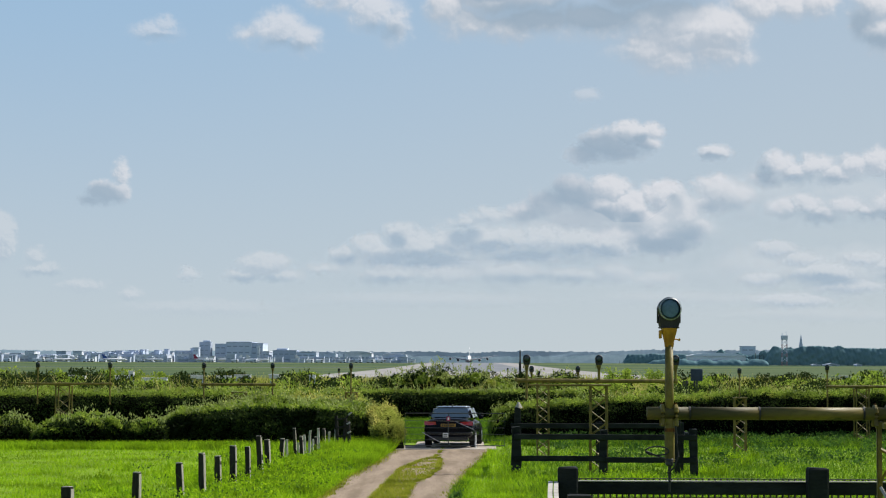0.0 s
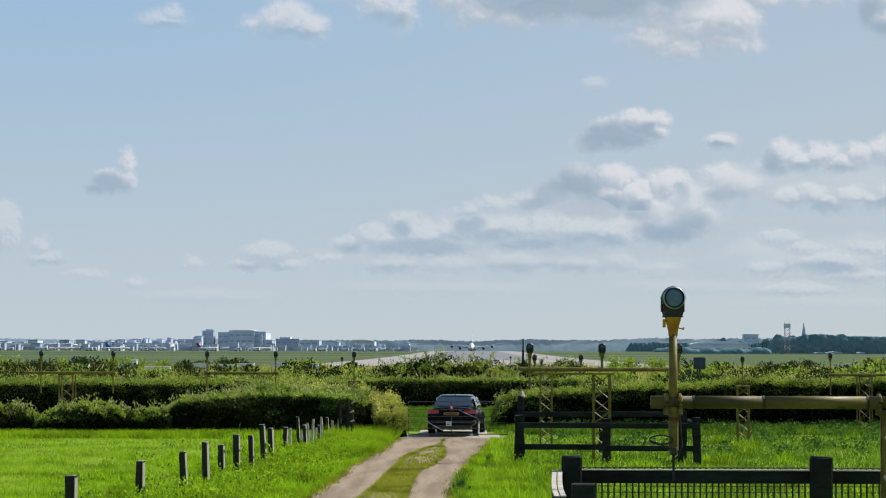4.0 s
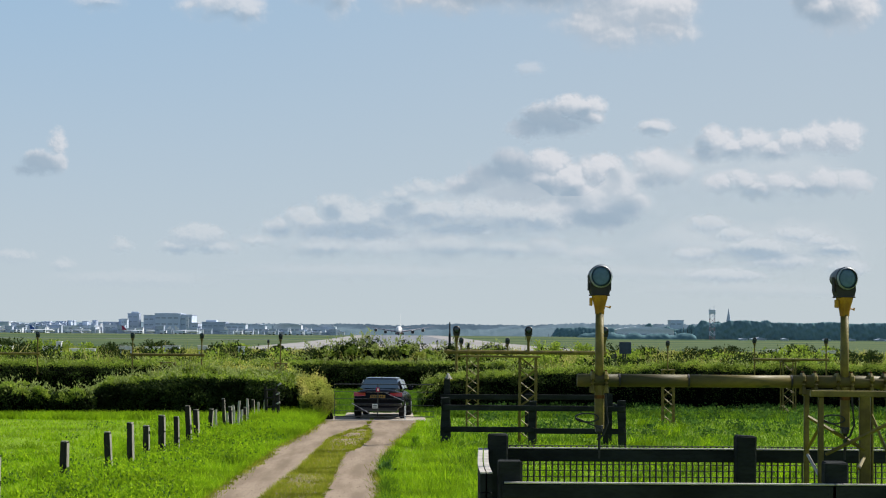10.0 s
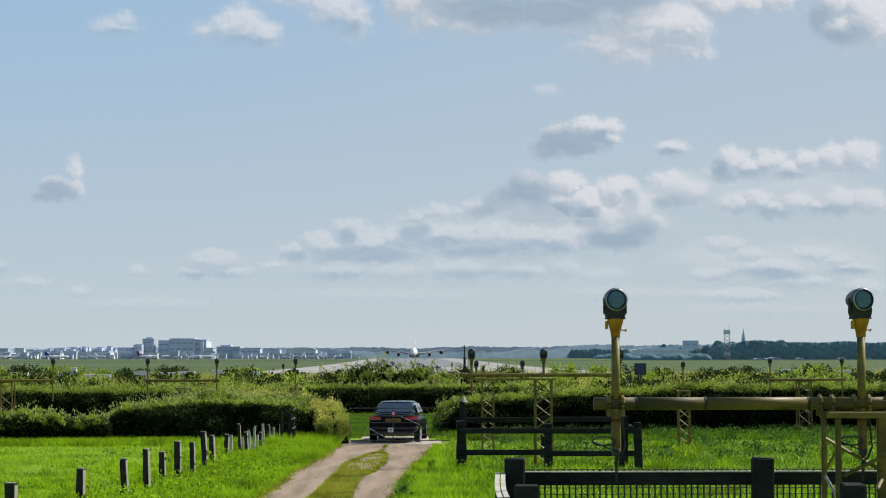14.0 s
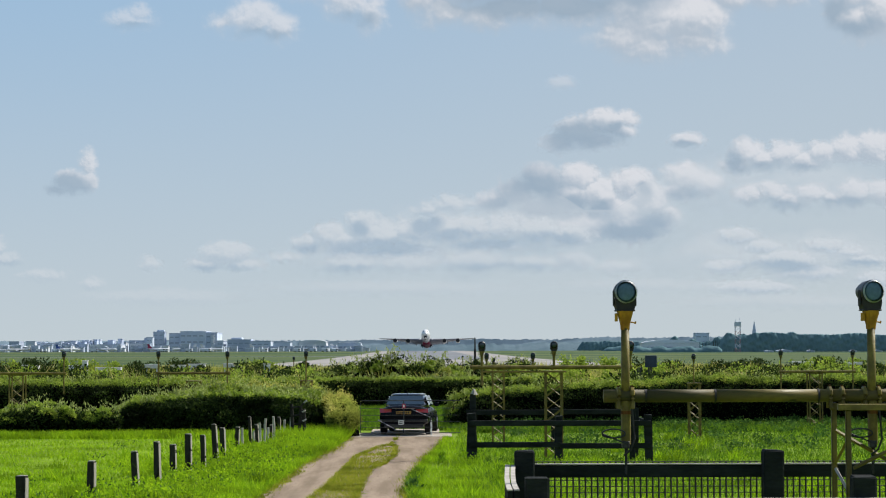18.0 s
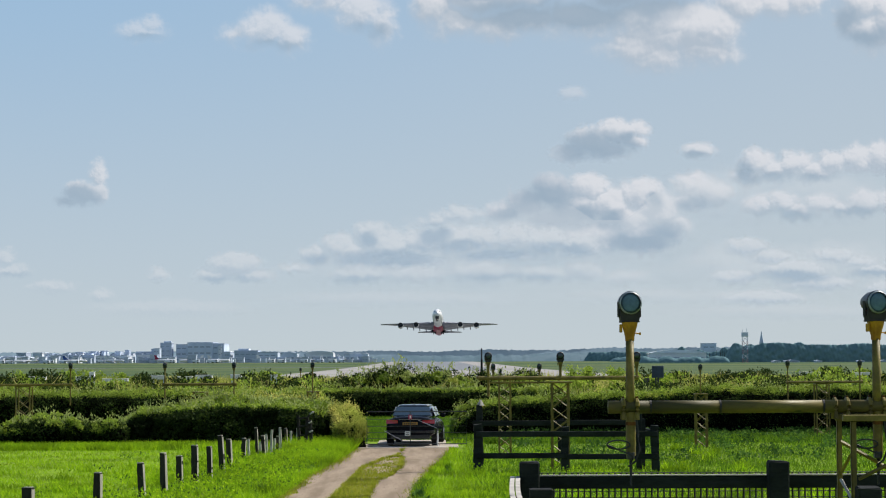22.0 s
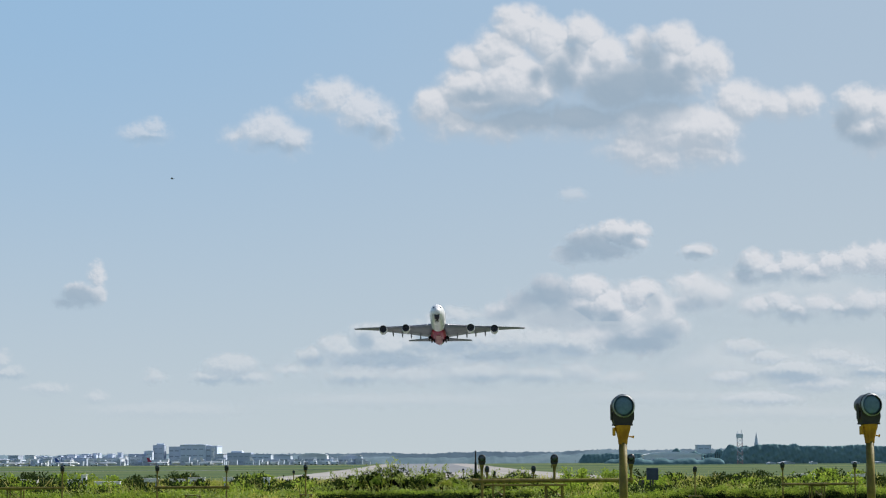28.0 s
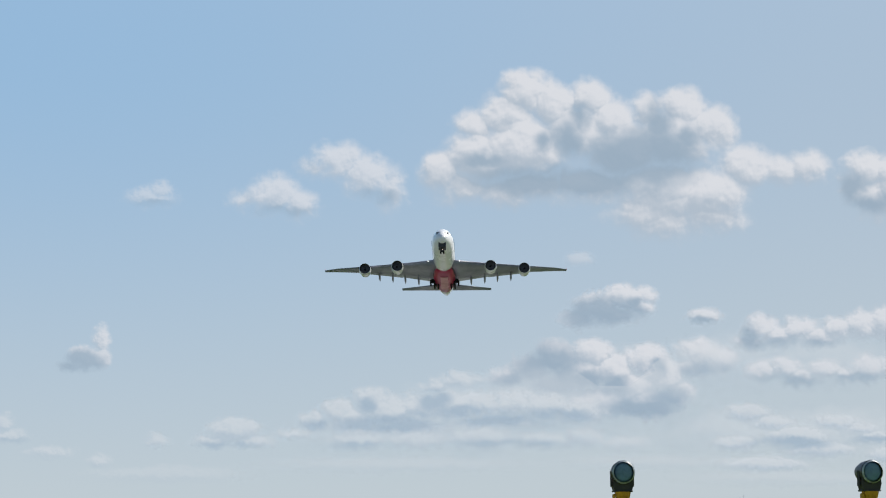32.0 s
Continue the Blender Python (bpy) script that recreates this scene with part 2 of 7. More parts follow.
M = dict(
    meadow=ground_material(),
    blade=foliage("grass_blades", (0.2, 0.37, 0.008), (0.42, 0.6, 0.018), 0.5, 0.5),
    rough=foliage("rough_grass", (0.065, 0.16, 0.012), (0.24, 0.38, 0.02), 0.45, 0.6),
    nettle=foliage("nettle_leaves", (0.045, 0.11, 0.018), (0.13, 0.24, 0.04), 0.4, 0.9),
    strip=foliage("dry_grass", (0.24, 0.3, 0.02), (0.42, 0.4, 0.05), 0.45, 0.8),
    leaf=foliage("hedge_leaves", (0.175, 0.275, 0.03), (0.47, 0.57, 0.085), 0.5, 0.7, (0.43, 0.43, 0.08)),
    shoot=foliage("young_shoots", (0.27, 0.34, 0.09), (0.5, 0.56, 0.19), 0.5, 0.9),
    darkleaf=foliage("shrub_and_shade_leaves", (0.014, 0.028, 0.006), (0.065, 0.1, 0.02), 0.3, 0.9),
    weed=foliage("weed_leaves", (0.23, 0.29, 0.03), (0.52, 0.54, 0.09), 0.5, 0.25, (0.54, 0.47, 0.17), 0.48),
    bramble=foliage("bramble_leaves", (0.34, 0.39, 0.06), (0.62, 0.64, 0.13), 0.5, 0.35, (0.6, 0.54, 0.14), 0.52),
    flower=surface("white_umbels", (0.7, 0.7, 0.62), rough=0.9, bump=0),
    # near-black colour stands in for deep shade inside hedges and bushes
    twig=surface("core_shade", (0.004, 0.0045, 0.003), rough=1.0, scale=3, spec=0.0),
    bark=surface("bark", (0.07, 0.055, 0.04), rough=0.95, scale=4),
    dirt=surface("dry_dirt", (0.3, 0.235, 0.17), (0.19, 0.145, 0.1), rough=0.98, scale=2.2, fine=26, bump=0.1, stretch=(1, 0.11, 1), spec=0.1),
    stone=surface("pebbles", (0.28, 0.22, 0.165), (0.2, 0.16, 0.12), rough=0.95, scale=3, vary=0.3),
    lane=surface("pale_concrete", (0.42, 0.37, 0.31), (0.31, 0.275, 0.23), rough=0.9, scale=0.8, fine=20),
    wornpaint=surface("worn_white_marking", (0.34, 0.34, 0.33), (0.24, 0.24, 0.24), rough=0.7, scale=0.05, fine=0.6, bump=0),
    runway=surface("runway_concrete", (0.32, 0.305, 0.285), (0.24, 0.23, 0.22), rough=0.8, scale=0.02, fine=0.3, bump=0),
    tar=surface("runway_asphalt", (0.2, 0.212, 0.225), (0.15, 0.16, 0.172), rough=0.8, scale=0.02, fine=0.3, bump=0),
    oldwood=surface("weathered_oak", (0.042, 0.039, 0.034), (0.015, 0.014, 0.013), rough=0.95, scale=3, fine=26, bump=0.8, vary=0.4, stretch=(3, 3, 0.6)),
    # paler copy of the post wood, for its sunlit side and top
    sunwood=surface("sunlit_post_wood", (0.4, 0.375, 0.32), (0.26, 0.235, 0.2), rough=0.95, scale=4, fine=26, bump=0.6, vary=0.3, stretch=(3, 3, 0.6)),
    rail=surface("dark_fence_timber", (0.024, 0.029, 0.028), (0.011, 0.0125, 0.0125), rough=0.9, scale=5, fine=40, bump=0.7, vary=0.3, stretch=(0.35, 1, 1)),
    greywood=surface("bleached_and_sunlit_timber", (0.5, 0.47, 0.42), (0.3, 0.28, 0.25), rough=0.95, scale=5, fine=30, bump=0.6),
    mesh=surface("black_wire_mesh", (0.02, 0.02, 0.02), rough=0.6, bump=0),
    yellow=surface("yellow_paint", (0.5, 0.255, 0.014), (0.26, 0.12, 0.014), rough=0.6, spec=0.2, scale=7, rust=(0.12, 0.06, 0.03), rust_at=0.66, vary=0.15),
    olive=surface("faded_yellow_paint", (0.205, 0.16, 0.032), (0.09, 0.07, 0.02), rough=0.52, scale=5, spec=0.22, rust=(0.1, 0.06, 0.035), rust_at=0.64),
    bracket=surface("blackened_bracket", (0.02, 0.018, 0.016), (0.01, 0.01, 0.009), rough=0.7, scale=9, rust=(0.2, 0.07, 0.014), rust_at=0.62),
    pipe=surface("mossy_yellow_pipe", (0.165, 0.128, 0.03), (0.06, 0.052, 0.018), rough=0.55, scale=3, spec=0.2, rust=(0.035, 0.04, 0.018), rust_at=0.6, stretch=(0.3, 1, 1)),
    rusty=surface("rusty_bracket", (0.15, 0.06, 0.014), (0.022, 0.017, 0.014), rough=0.8, scale=14),
    black=surface("black_housing", (0.025, 0.026, 0.028), (0.015, 0.015, 0.016), rough=0.45, scale=10),
    cable=surface("rubber_cable", (0.02, 0.02, 0.02), rough=0.7, bump=0),
    lens=surface("lamp_lens", (0.105, 0.185, 0.275), (0.055, 0.105, 0.16), rough=0.35, scale=9, bump=0, spec=0.25),
    ring=surface("lamp_ring", (0.3, 0.35, 0.4), (0.16, 0.19, 0.22), rough=0.45, scale=20, bump=0),
    mastred=surface("faded_red_mast_paint", (0.3, 0.19, 0.2), (0.22, 0.15, 0.16), rough=0.6, scale=0.5, bump=0),
    gatesteel=surface("dull_steel", (0.05, 0.055, 0.055), (0.03, 0.033, 0.033), rough=0.6, metal=0.3, scale=8),
    navy=surface("dark_car_paint", (0.006, 0.007, 0.012), (0.004, 0.005, 0.008), rough=0.22, scale=4, bump=0, coat=0.0, spec=0.07),
    gloss=surface("glossy_car_paint", (0.008, 0.01, 0.016), (0.006, 0.007, 0.011), rough=0.16, scale=4, bump=0, coat=1.0, spec=0.6),
    window=clear_glass("tinted_glass", (0.014, 0.03, 0.044), 0.04, 0.22),
    tyre=surface("tyre_rubber", (0.02, 0.02, 0.02), rough=0.85, scale=10),
    alloy=surface("alloy_rim", (0.55, 0.56, 0.58), rough=0.35, metal=0.9, scale=8, bump=0),
    red=surface("red_lens", (0.48, 0.012, 0.03), (0.32, 0.008, 0.02), rough=0.2, scale=8, bump=0, coat=0.8),
    plate=surface("yellow_plate", (0.36, 0.2, 0.025), rough=0.5, scale=5, bump=0),
    ink=surface("black_lettering", (0.02, 0.02, 0.02), rough=0.6, bump=0),
    white=surface("white_paint", (0.78, 0.78, 0.77), (0.62, 0.62, 0.61), rough=0.4, scale=0.3, fine=3, bump=0),
    hull=surface("white_aircraft_paint", (0.8, 0.8, 0.79), (0.7, 0.7, 0.69), rough=0.3, scale=0.12, fine=1.2, bump=0, coat=0.4),
    flap=surface("pale_grey_aircraft_paint", (0.5, 0.52, 0.55), (0.4, 0.42, 0.45), rough=0.45, scale=0.2, fine=1.5, bump=0),
    wing=surface("grey_aircraft_paint", (0.22, 0.23, 0.29), (0.15, 0.16, 0.2), rough=0.45, scale=0.15, fine=1.5, bump=0),
    redpaint=surface("red_aircraft_paint", (0.4, 0.014, 0.075), (0.29, 0.01, 0.05), rough=0.35, scale=0.2, fine=1.5, bump=0),
    faded=surface("faded_marking", (0.62, 0.3, 0.3), (0.5, 0.22, 0.22), rough=0.5, scale=0.4, fine=2, bump=0),
    bluepaint=surface("blue_aircraft_paint", (0.03, 0.1, 0.38), rough=0.4, scale=0.2, fine=1.5, bump=0),
    fan=surface("engine_intake", (0.03, 0.03, 0.033), (0.015, 0.015, 0.016), rough=0.6, scale=1, bump=0),
    # airport colours are paled and blued: distance haze painted into the base
    grey=surface("hazed_grey_cladding", (0.54, 0.62, 0.73), (0.46, 0.53, 0.63), rough=0.7, scale=0.06, fine=0.6, bump=0),
    darkgrey=surface("hazed_dark_cladding", (0.43, 0.5, 0.61), (0.36, 0.42, 0.52), rough=0.6, scale=0.06, fine=0.6, bump=0),
    pale=surface("hazed_pale_cladding", (0.66, 0.7, 0.75), (0.55, 0.59, 0.64), rough=0.7, scale=0.06, fine=0.6, bump=0),
    band=clear_glass("hazed_window_band", (0.28, 0.34, 0.42), 0.5),
    signblue=surface("dark_blue_sign", (0.02, 0.045, 0.08), (0.015, 0.03, 0.05), rough=0.5, scale=3, bump=0),
    # leaf colour lightened towards blue to paint the haze over the wood
    farwood=surface("hazed_wood_leaves", (0.15, 0.25, 0.265), (0.115, 0.195, 0.215), rough=1.0, scale=0.1, fine=0.8, bump=0, spec=0.0),
)

# ---- helpers for meshes ----
def part(name, bm, material, parent=None, label="", smooth=False):
    me = bpy.data.meshes.new(name)
    bm.normal_update()
    bm.to_mesh(me)
    bm.free()
    me.materials.append(material)
    if smooth:
        for f in me.polygons:
            f.use_smooth = True
    ob = new(name, me)
    ob.parent = parent
    return tagged(ob, label)


def twin(name, ob, m, parent, label=""):
    """Another object on the same mesh, at the pose m."""
    o = new(name, ob.data)
    o.parent = parent
    o.matrix_basis = m
    return tagged(o, label)


def thing(name, label, category, m=None, group="", kind=""):
    ob = new(name)
    ob.empty_display_size = 0.3
    if m is not None:
        ob.matrix_basis = m
    return tagged(ob, label, category, group, kind)


def box(bm, lo, hi, bevel=0.0, m=None):
    made = bmesh.ops.create_cube(bm, size=1)["verts"]
    mid, size = [(a + b) / 2 for a, b in zip(lo, hi)], [b - a for a, b in zip(lo, hi)]
    for v in made:
        v.co = Vector((v.co.x * size[0] + mid[0], v.co.y * size[1] + mid[1], v.co.z * size[2] + mid[2]))
    if m is not None:
        for v in made:
            v.co = m @ v.co
    if bevel:
        edges = {e for v in made for e in v.link_edges}
        bmesh.ops.bevel(bm, geom=list(edges), offset=bevel, segments=1, affect="EDGES")
    return bm


def tube(bm, a, b, r, r2=None, seg=12, caps=True):
    a, b = Vector(a), Vector(b)
    turn = (b - a).to_track_quat("Z", "Y").to_matrix().to_4x4()
    m = Matrix.Translation((a + b) / 2) @ turn
    bmesh.ops.create_cone(bm, cap_ends=caps, segments=seg, radius1=r, radius2=r if r2 is None else r2, depth=(b - a).length, matrix=m)
    return bm


def path_tube(bm, points, r, seg=6):
    """A bent round bar through the points."""
    rings = []
    pts = [Vector(p) for p in points]
    for i, p in enumerate(pts):
        way = (pts[min(i + 1, len(pts) - 1)] - pts[max(i - 1, 0)]).normalized()
        q = way.to_track_quat("Z", "Y")
        rings.append([bm.verts.new(p + q @ Vector((r * math.cos(k * 2 * math.pi / seg), r * math.sin(k * 2 * math.pi / seg), 0))) for k in range(seg)])
    for r0, r1 in zip(rings, rings[1:]):
        for k in range(seg):
            bm.faces.new((r0[k], r0[(k + 1) % seg], r1[(k + 1) % seg], r1[k]))
    bm.faces.new(rings[0][::-1]), bm.faces.new(rings[-1])
    return bm


def loft(bm, rings, caps=True):
    """Skin a list of rings of points, all of the same length."""
    vs = [[bm.verts.new(p) for p in ring] for ring in rings]
    k = len(vs[0])
    for a, b in zip(vs, vs[1:]):
        for i in range(k):
            bm.faces.new((a[i], a[(i + 1) % k], b[(i + 1) % k], b[i]))
    if caps:
        bm.faces.new(vs[0][::-1]), bm.faces.new(vs[-1])
    bmesh.ops.recalc_face_normals(bm, faces=bm.faces)
    return bm


def raw_mesh(name, verts, faces, material, parent=None, label="", smooth=False):
    """A large mesh from numpy arrays; faces all have the same number of corners."""
    me = bpy.data.meshes.new(name)
    me.vertices.add(len(verts))
    me.vertices.foreach_set("co", np.asarray(verts, np.float32).ravel())
    k = faces.shape[1]
    me.loops.add(faces.size)
    me.loops.foreach_set("vertex_index", np.asarray(faces, np.int32).ravel())
    me.polygons.add(len(faces))
    me.polygons.foreach_set("loop_start", np.arange(0, faces.size, k, dtype=np.int32))
    if smooth:
        me.polygons.foreach_set("use_smooth", np.ones(len(faces), bool))
    me.update(calc_edges=True)
    me.validate()
    me.materials.append(material)
    ob = new(name, me)
    ob.parent = parent
    return tagged(ob, label)


def leaves(name, at, size, material, parent=None, rng=None, label="", up=0.0, long=1.7):
    """Many small diamond leaves at the given points, turned at random; up raises them."""
    n = len(at)
    axis = rng.normal(size=(n, 3))
    axis[:, 2] += up * 2
    axis /= np.linalg.norm(axis, axis=1)[:, None]
    side = np.cross(axis, rng.normal(size=(n, 3)))
    side /= np.linalg.norm(side, axis=1)[:, None]
    s = (np.asarray(size) * rng.uniform(0.6, 1.3, n))[:, None]
    v = np.stack([at, at + axis * s * long * 0.5 + side * s * 0.5, at + axis * s * long, at + axis * s * long * 0.5 - side * s * 0.5], 1)
    return raw_mesh(name, v.reshape(-1, 3), np.arange(4 * n).reshape(n, 4), material, parent, label)


def ground_z(x, y):
    s = np.clip((25.0 - np.asarray(y, float)) / 23.0, 0, 1)
    u = np.clip((np.asarray(y, float) - 500.0) / 1500.0, 0, 1)
    return 1.2 * s * s * (3 - 2 * s) + 3.2 * u * u * (3 - 2 * u)

# ---- land ----
rng = np.random.default_rng(7)


def smooth_noise(x, y, scale, seed=0):
    """Cheap smooth variation from a few waves."""
    r = np.random.default_rng(seed)
    out = np.zeros_like(np.asarray(x, float))
    for k in range(6):
        a, f, p = r.uniform(0, 6.28), r.uniform(0.6, 2.4) / scale, r.uniform(0, 6.28)
        out += np.sin((np.cos(a) * x + np.sin(a) * y) * f * 6.28 + p) / 6
    return out


def build_ground():
    ys = np.concatenate([np.linspace(-40, 0, 9), np.linspace(1, 80, 160), np.geomspace(83, 5200, 50)])
    xs = np.concatenate([-np.geomspace(2600, 22, 24), np.linspace(-20, 20, 81), np.geomspace(22, 2600, 24)])
    gx, gy = np.meshgrid(xs, ys)
    gz = ground_z(gx, gy) + 0.03 * smooth_noise(gx, gy, 4.0, 3) * (gy < 80) * (gy > 20)
    v = np.stack([gx, gy, gz], -1).reshape(-1, 3)
    i = np.arange(len(v)).reshape(gx.shape)
    f = np.stack([i[:-1, :-1], i[:-1, 1:], i[1:, 1:], i[1:, :-1]], -1).reshape(-1, 4)
    tagged(raw_mesh("ground", v, f, M["meadow"], smooth=True), "green meadow and airfield grass reaching the horizon", "ground", kind="structure")


TRACK_Y = np.array([4.0, 20, 26.7, 31.4, 34.2, 37.5, 41.6, 46.6, 49, 53, 57.5, 60, 66.0])
TRACK = dict(lo=np.array([-3.4, -3.2, -3.18, -3.21, -3.15, -3.09, -3.0, -2.9, -2.85, -2.67, -2.42, -2.36, -2.2]),
             li=np.array([-2.4, -2.25, -2.23, -2.26, -2.2, -2.1, -1.95, -1.85, -1.8, -1.73, -1.3, -0.92, -0.75]),
             ri=np.array([-1.4, -1.32, -1.32, -1.31, -1.29, -1.26, -1.27, -1.22, -0.95, -0.72, -0.75, -0.9, -0.75]),
             ro=np.array([-0.3, -0.22, -0.22, -0.26, -0.25, -0.29, -0.36, -0.18, -0.08, 0.15, 0.42, 0.55, 0.8]))


def edge(side, y):
    return np.interp(y, TRACK_Y, TRACK[side])


def swell(x, y):
    return 0.03 * smooth_noise(x, y, 4.0, 3) * (y < 80) * (y > 20)


def build_track():
    """Two bare wheel ruts with ragged edges, then the crossing lane."""
    for sunk, a, b in ((0, "lo", "li"), (0, "ri", "ro"), (0.012, "li", "ri")):
        ys = np.arange(4, 66, 0.12)
        k = np.linspace(0, 1, 9)
        ea = edge(a, ys) + 0.10 * smooth_noise(ys, ys * 0, 1.3, 5) + 0.09 * rng.normal(size=len(ys))
        eb = edge(b, ys) + 0.10 * smooth_noise(ys, ys * 0, 1.1, 6) + 0.05 * rng.normal(size=len(ys))
        x = ea[:, None] * (1 - k) + eb[:, None] * k
        y = np.repeat(ys[:, None], len(k), 1)
        z = ground_z(x, y) + swell(x, y) + 0.036 - sunk - 0.009 * (sunk == 0) * np.sin(np.pi * k)[None] + 0.004 * smooth_noise(x * 1.5, y, 2.4, 8)
        v = np.stack([x, y, z], -1).reshape(-1, 3)
        i = np.arange(len(v)).reshape(x.shape)
        f = np.stack([i[:-1, :-1], i[:-1, 1:], i[1:, 1:], i[1:, :-1]], -1).reshape(-1, 4)
        tagged(raw_mesh("track", v, f, M["dirt"], smooth=True), "dry rutted dirt wheel track across the grass" if not sunk else "bare earth under the grass strip between the ruts", "track", kind="structure")
    bm = bmesh.new()
    box(bm, (-2.5, 64.5, -0.1), (0.98, 67.1, 0.05), 0.02)
    box(bm, (-1.75, 67.1, -0.1), (0.6, 70.9, 0.05), 0.02)
    tagged(part("road", bm, M["lane"]), "narrow pale concrete lane behind the gate", "road", kind="structure")
    # loose pebbles
    n = 600
    y = rng.uniform(24, 65, n)
    left = rng.random(n) < 0.5
    u = rng.uniform(-0.1, 1.1, n)
    x = np.where(left, edge("lo", y) * (1 - u) + edge("li", y) * u, edge("ri", y) * (1 - u) + edge("ro", y) * u)
    s = rng.uniform(0.008, 0.026, n)
    p = np.stack([x, y, ground_z(x, y) + 0.035], 1)
    tet = np.array([[1, 0, 0], [-0.5, 0.9, 0], [-0.6, -0.8, 0], [0, 0, 0.9]])
    v = (p[:, None] + tet[None] * s[:, None, None]).reshape(-1, 3)
    f = (np.arange(n)[:, None, None] * 4 + np.array([[0, 1, 3], [1, 2, 3], [2, 0, 3]])[None]).reshape(-1, 3)
    tagged(raw_mesh("pebbles", v, f, M["stone"]), "small loose pebbles on the dirt track", "pebbles", kind="stuff")


def strip(name, x0, x1, y0, y1, lift, mat, parent=None, label=""):
    """A paved strip along the airfield that follows the rise of the ground."""
    ys = np.linspace(y0, y1, max(2, int((y1 - y0) / 60)))
    z = ground_z(0, ys) + lift
    bm = bmesh.new()
    loft(bm, [[(x0, y, h - 0.25), (x1, y, h - 0.25), (x1, y, h), (x0, y, h)] for y, h in zip(ys, z)])
    return part(name, bm, mat, parent, label)


def build_runway():
    run = tagged(strip("runway", -17.5, 24.5, 640, 3400, 0.06, M["tar"]), "grey asphalt runway with pale concrete shoulders", "runway", kind="structure")
    for x0, x1 in ((-34, -17.5), (24.5, 41)):
        strip("shoulder", x0, x1, 330, 3400, 0.05, M["runway"], run, "pale concrete shoulder")
    strip("threshold", -17.5, 24.5, 330, 640, 0.06, M["runway"], run, "pale concrete runway end")
    for i in range(12):
        x = 3.5 + (i - 5.5) * 3.2 + (0.9 if i > 5 else -0.9)
        strip("threshold_stripe", x - 0.9, x + 0.9, 380, 410, 0.068, M["wornpaint"], run)
    for i in range(14):
        strip("centre_line", 3.1, 3.9, 700 + 90 * i, 745 + 90 * i, 0.068, M["wornpaint"], run)
    for x0, x1, y in ((-240, -34, 880), (-260, -34, 1500)):
        tagged(strip("taxiway", x0, x1, y, y + 16, 0.05, M["tar"]), "grey asphalt taxiway across the airfield grass", "taxiway", kind="structure")


def blades(name, x, y, h, w, material, label, category):
    n = len(x)
    a = rng.uniform(0, 6.283, n)
    lean = rng.normal(0, 0.5, (n, 2)) * h[:, None]
    z = ground_z(x, y)
    root = np.stack([x, y, z - 0.01], 1)
    side = np.stack([np.cos(a), np.sin(a), 0 * a], 1) * w[:, None]
    tip = root + np.stack([lean[:, 0], lean[:, 1], h], 1)
    v = np.stack([root - side, root + side, tip], 1).reshape(-1, 3)
    f = np.arange(3 * n).reshape(n, 3)
    tagged(raw_mesh(name, v, f, material, label=""), label, category, kind="stuff")


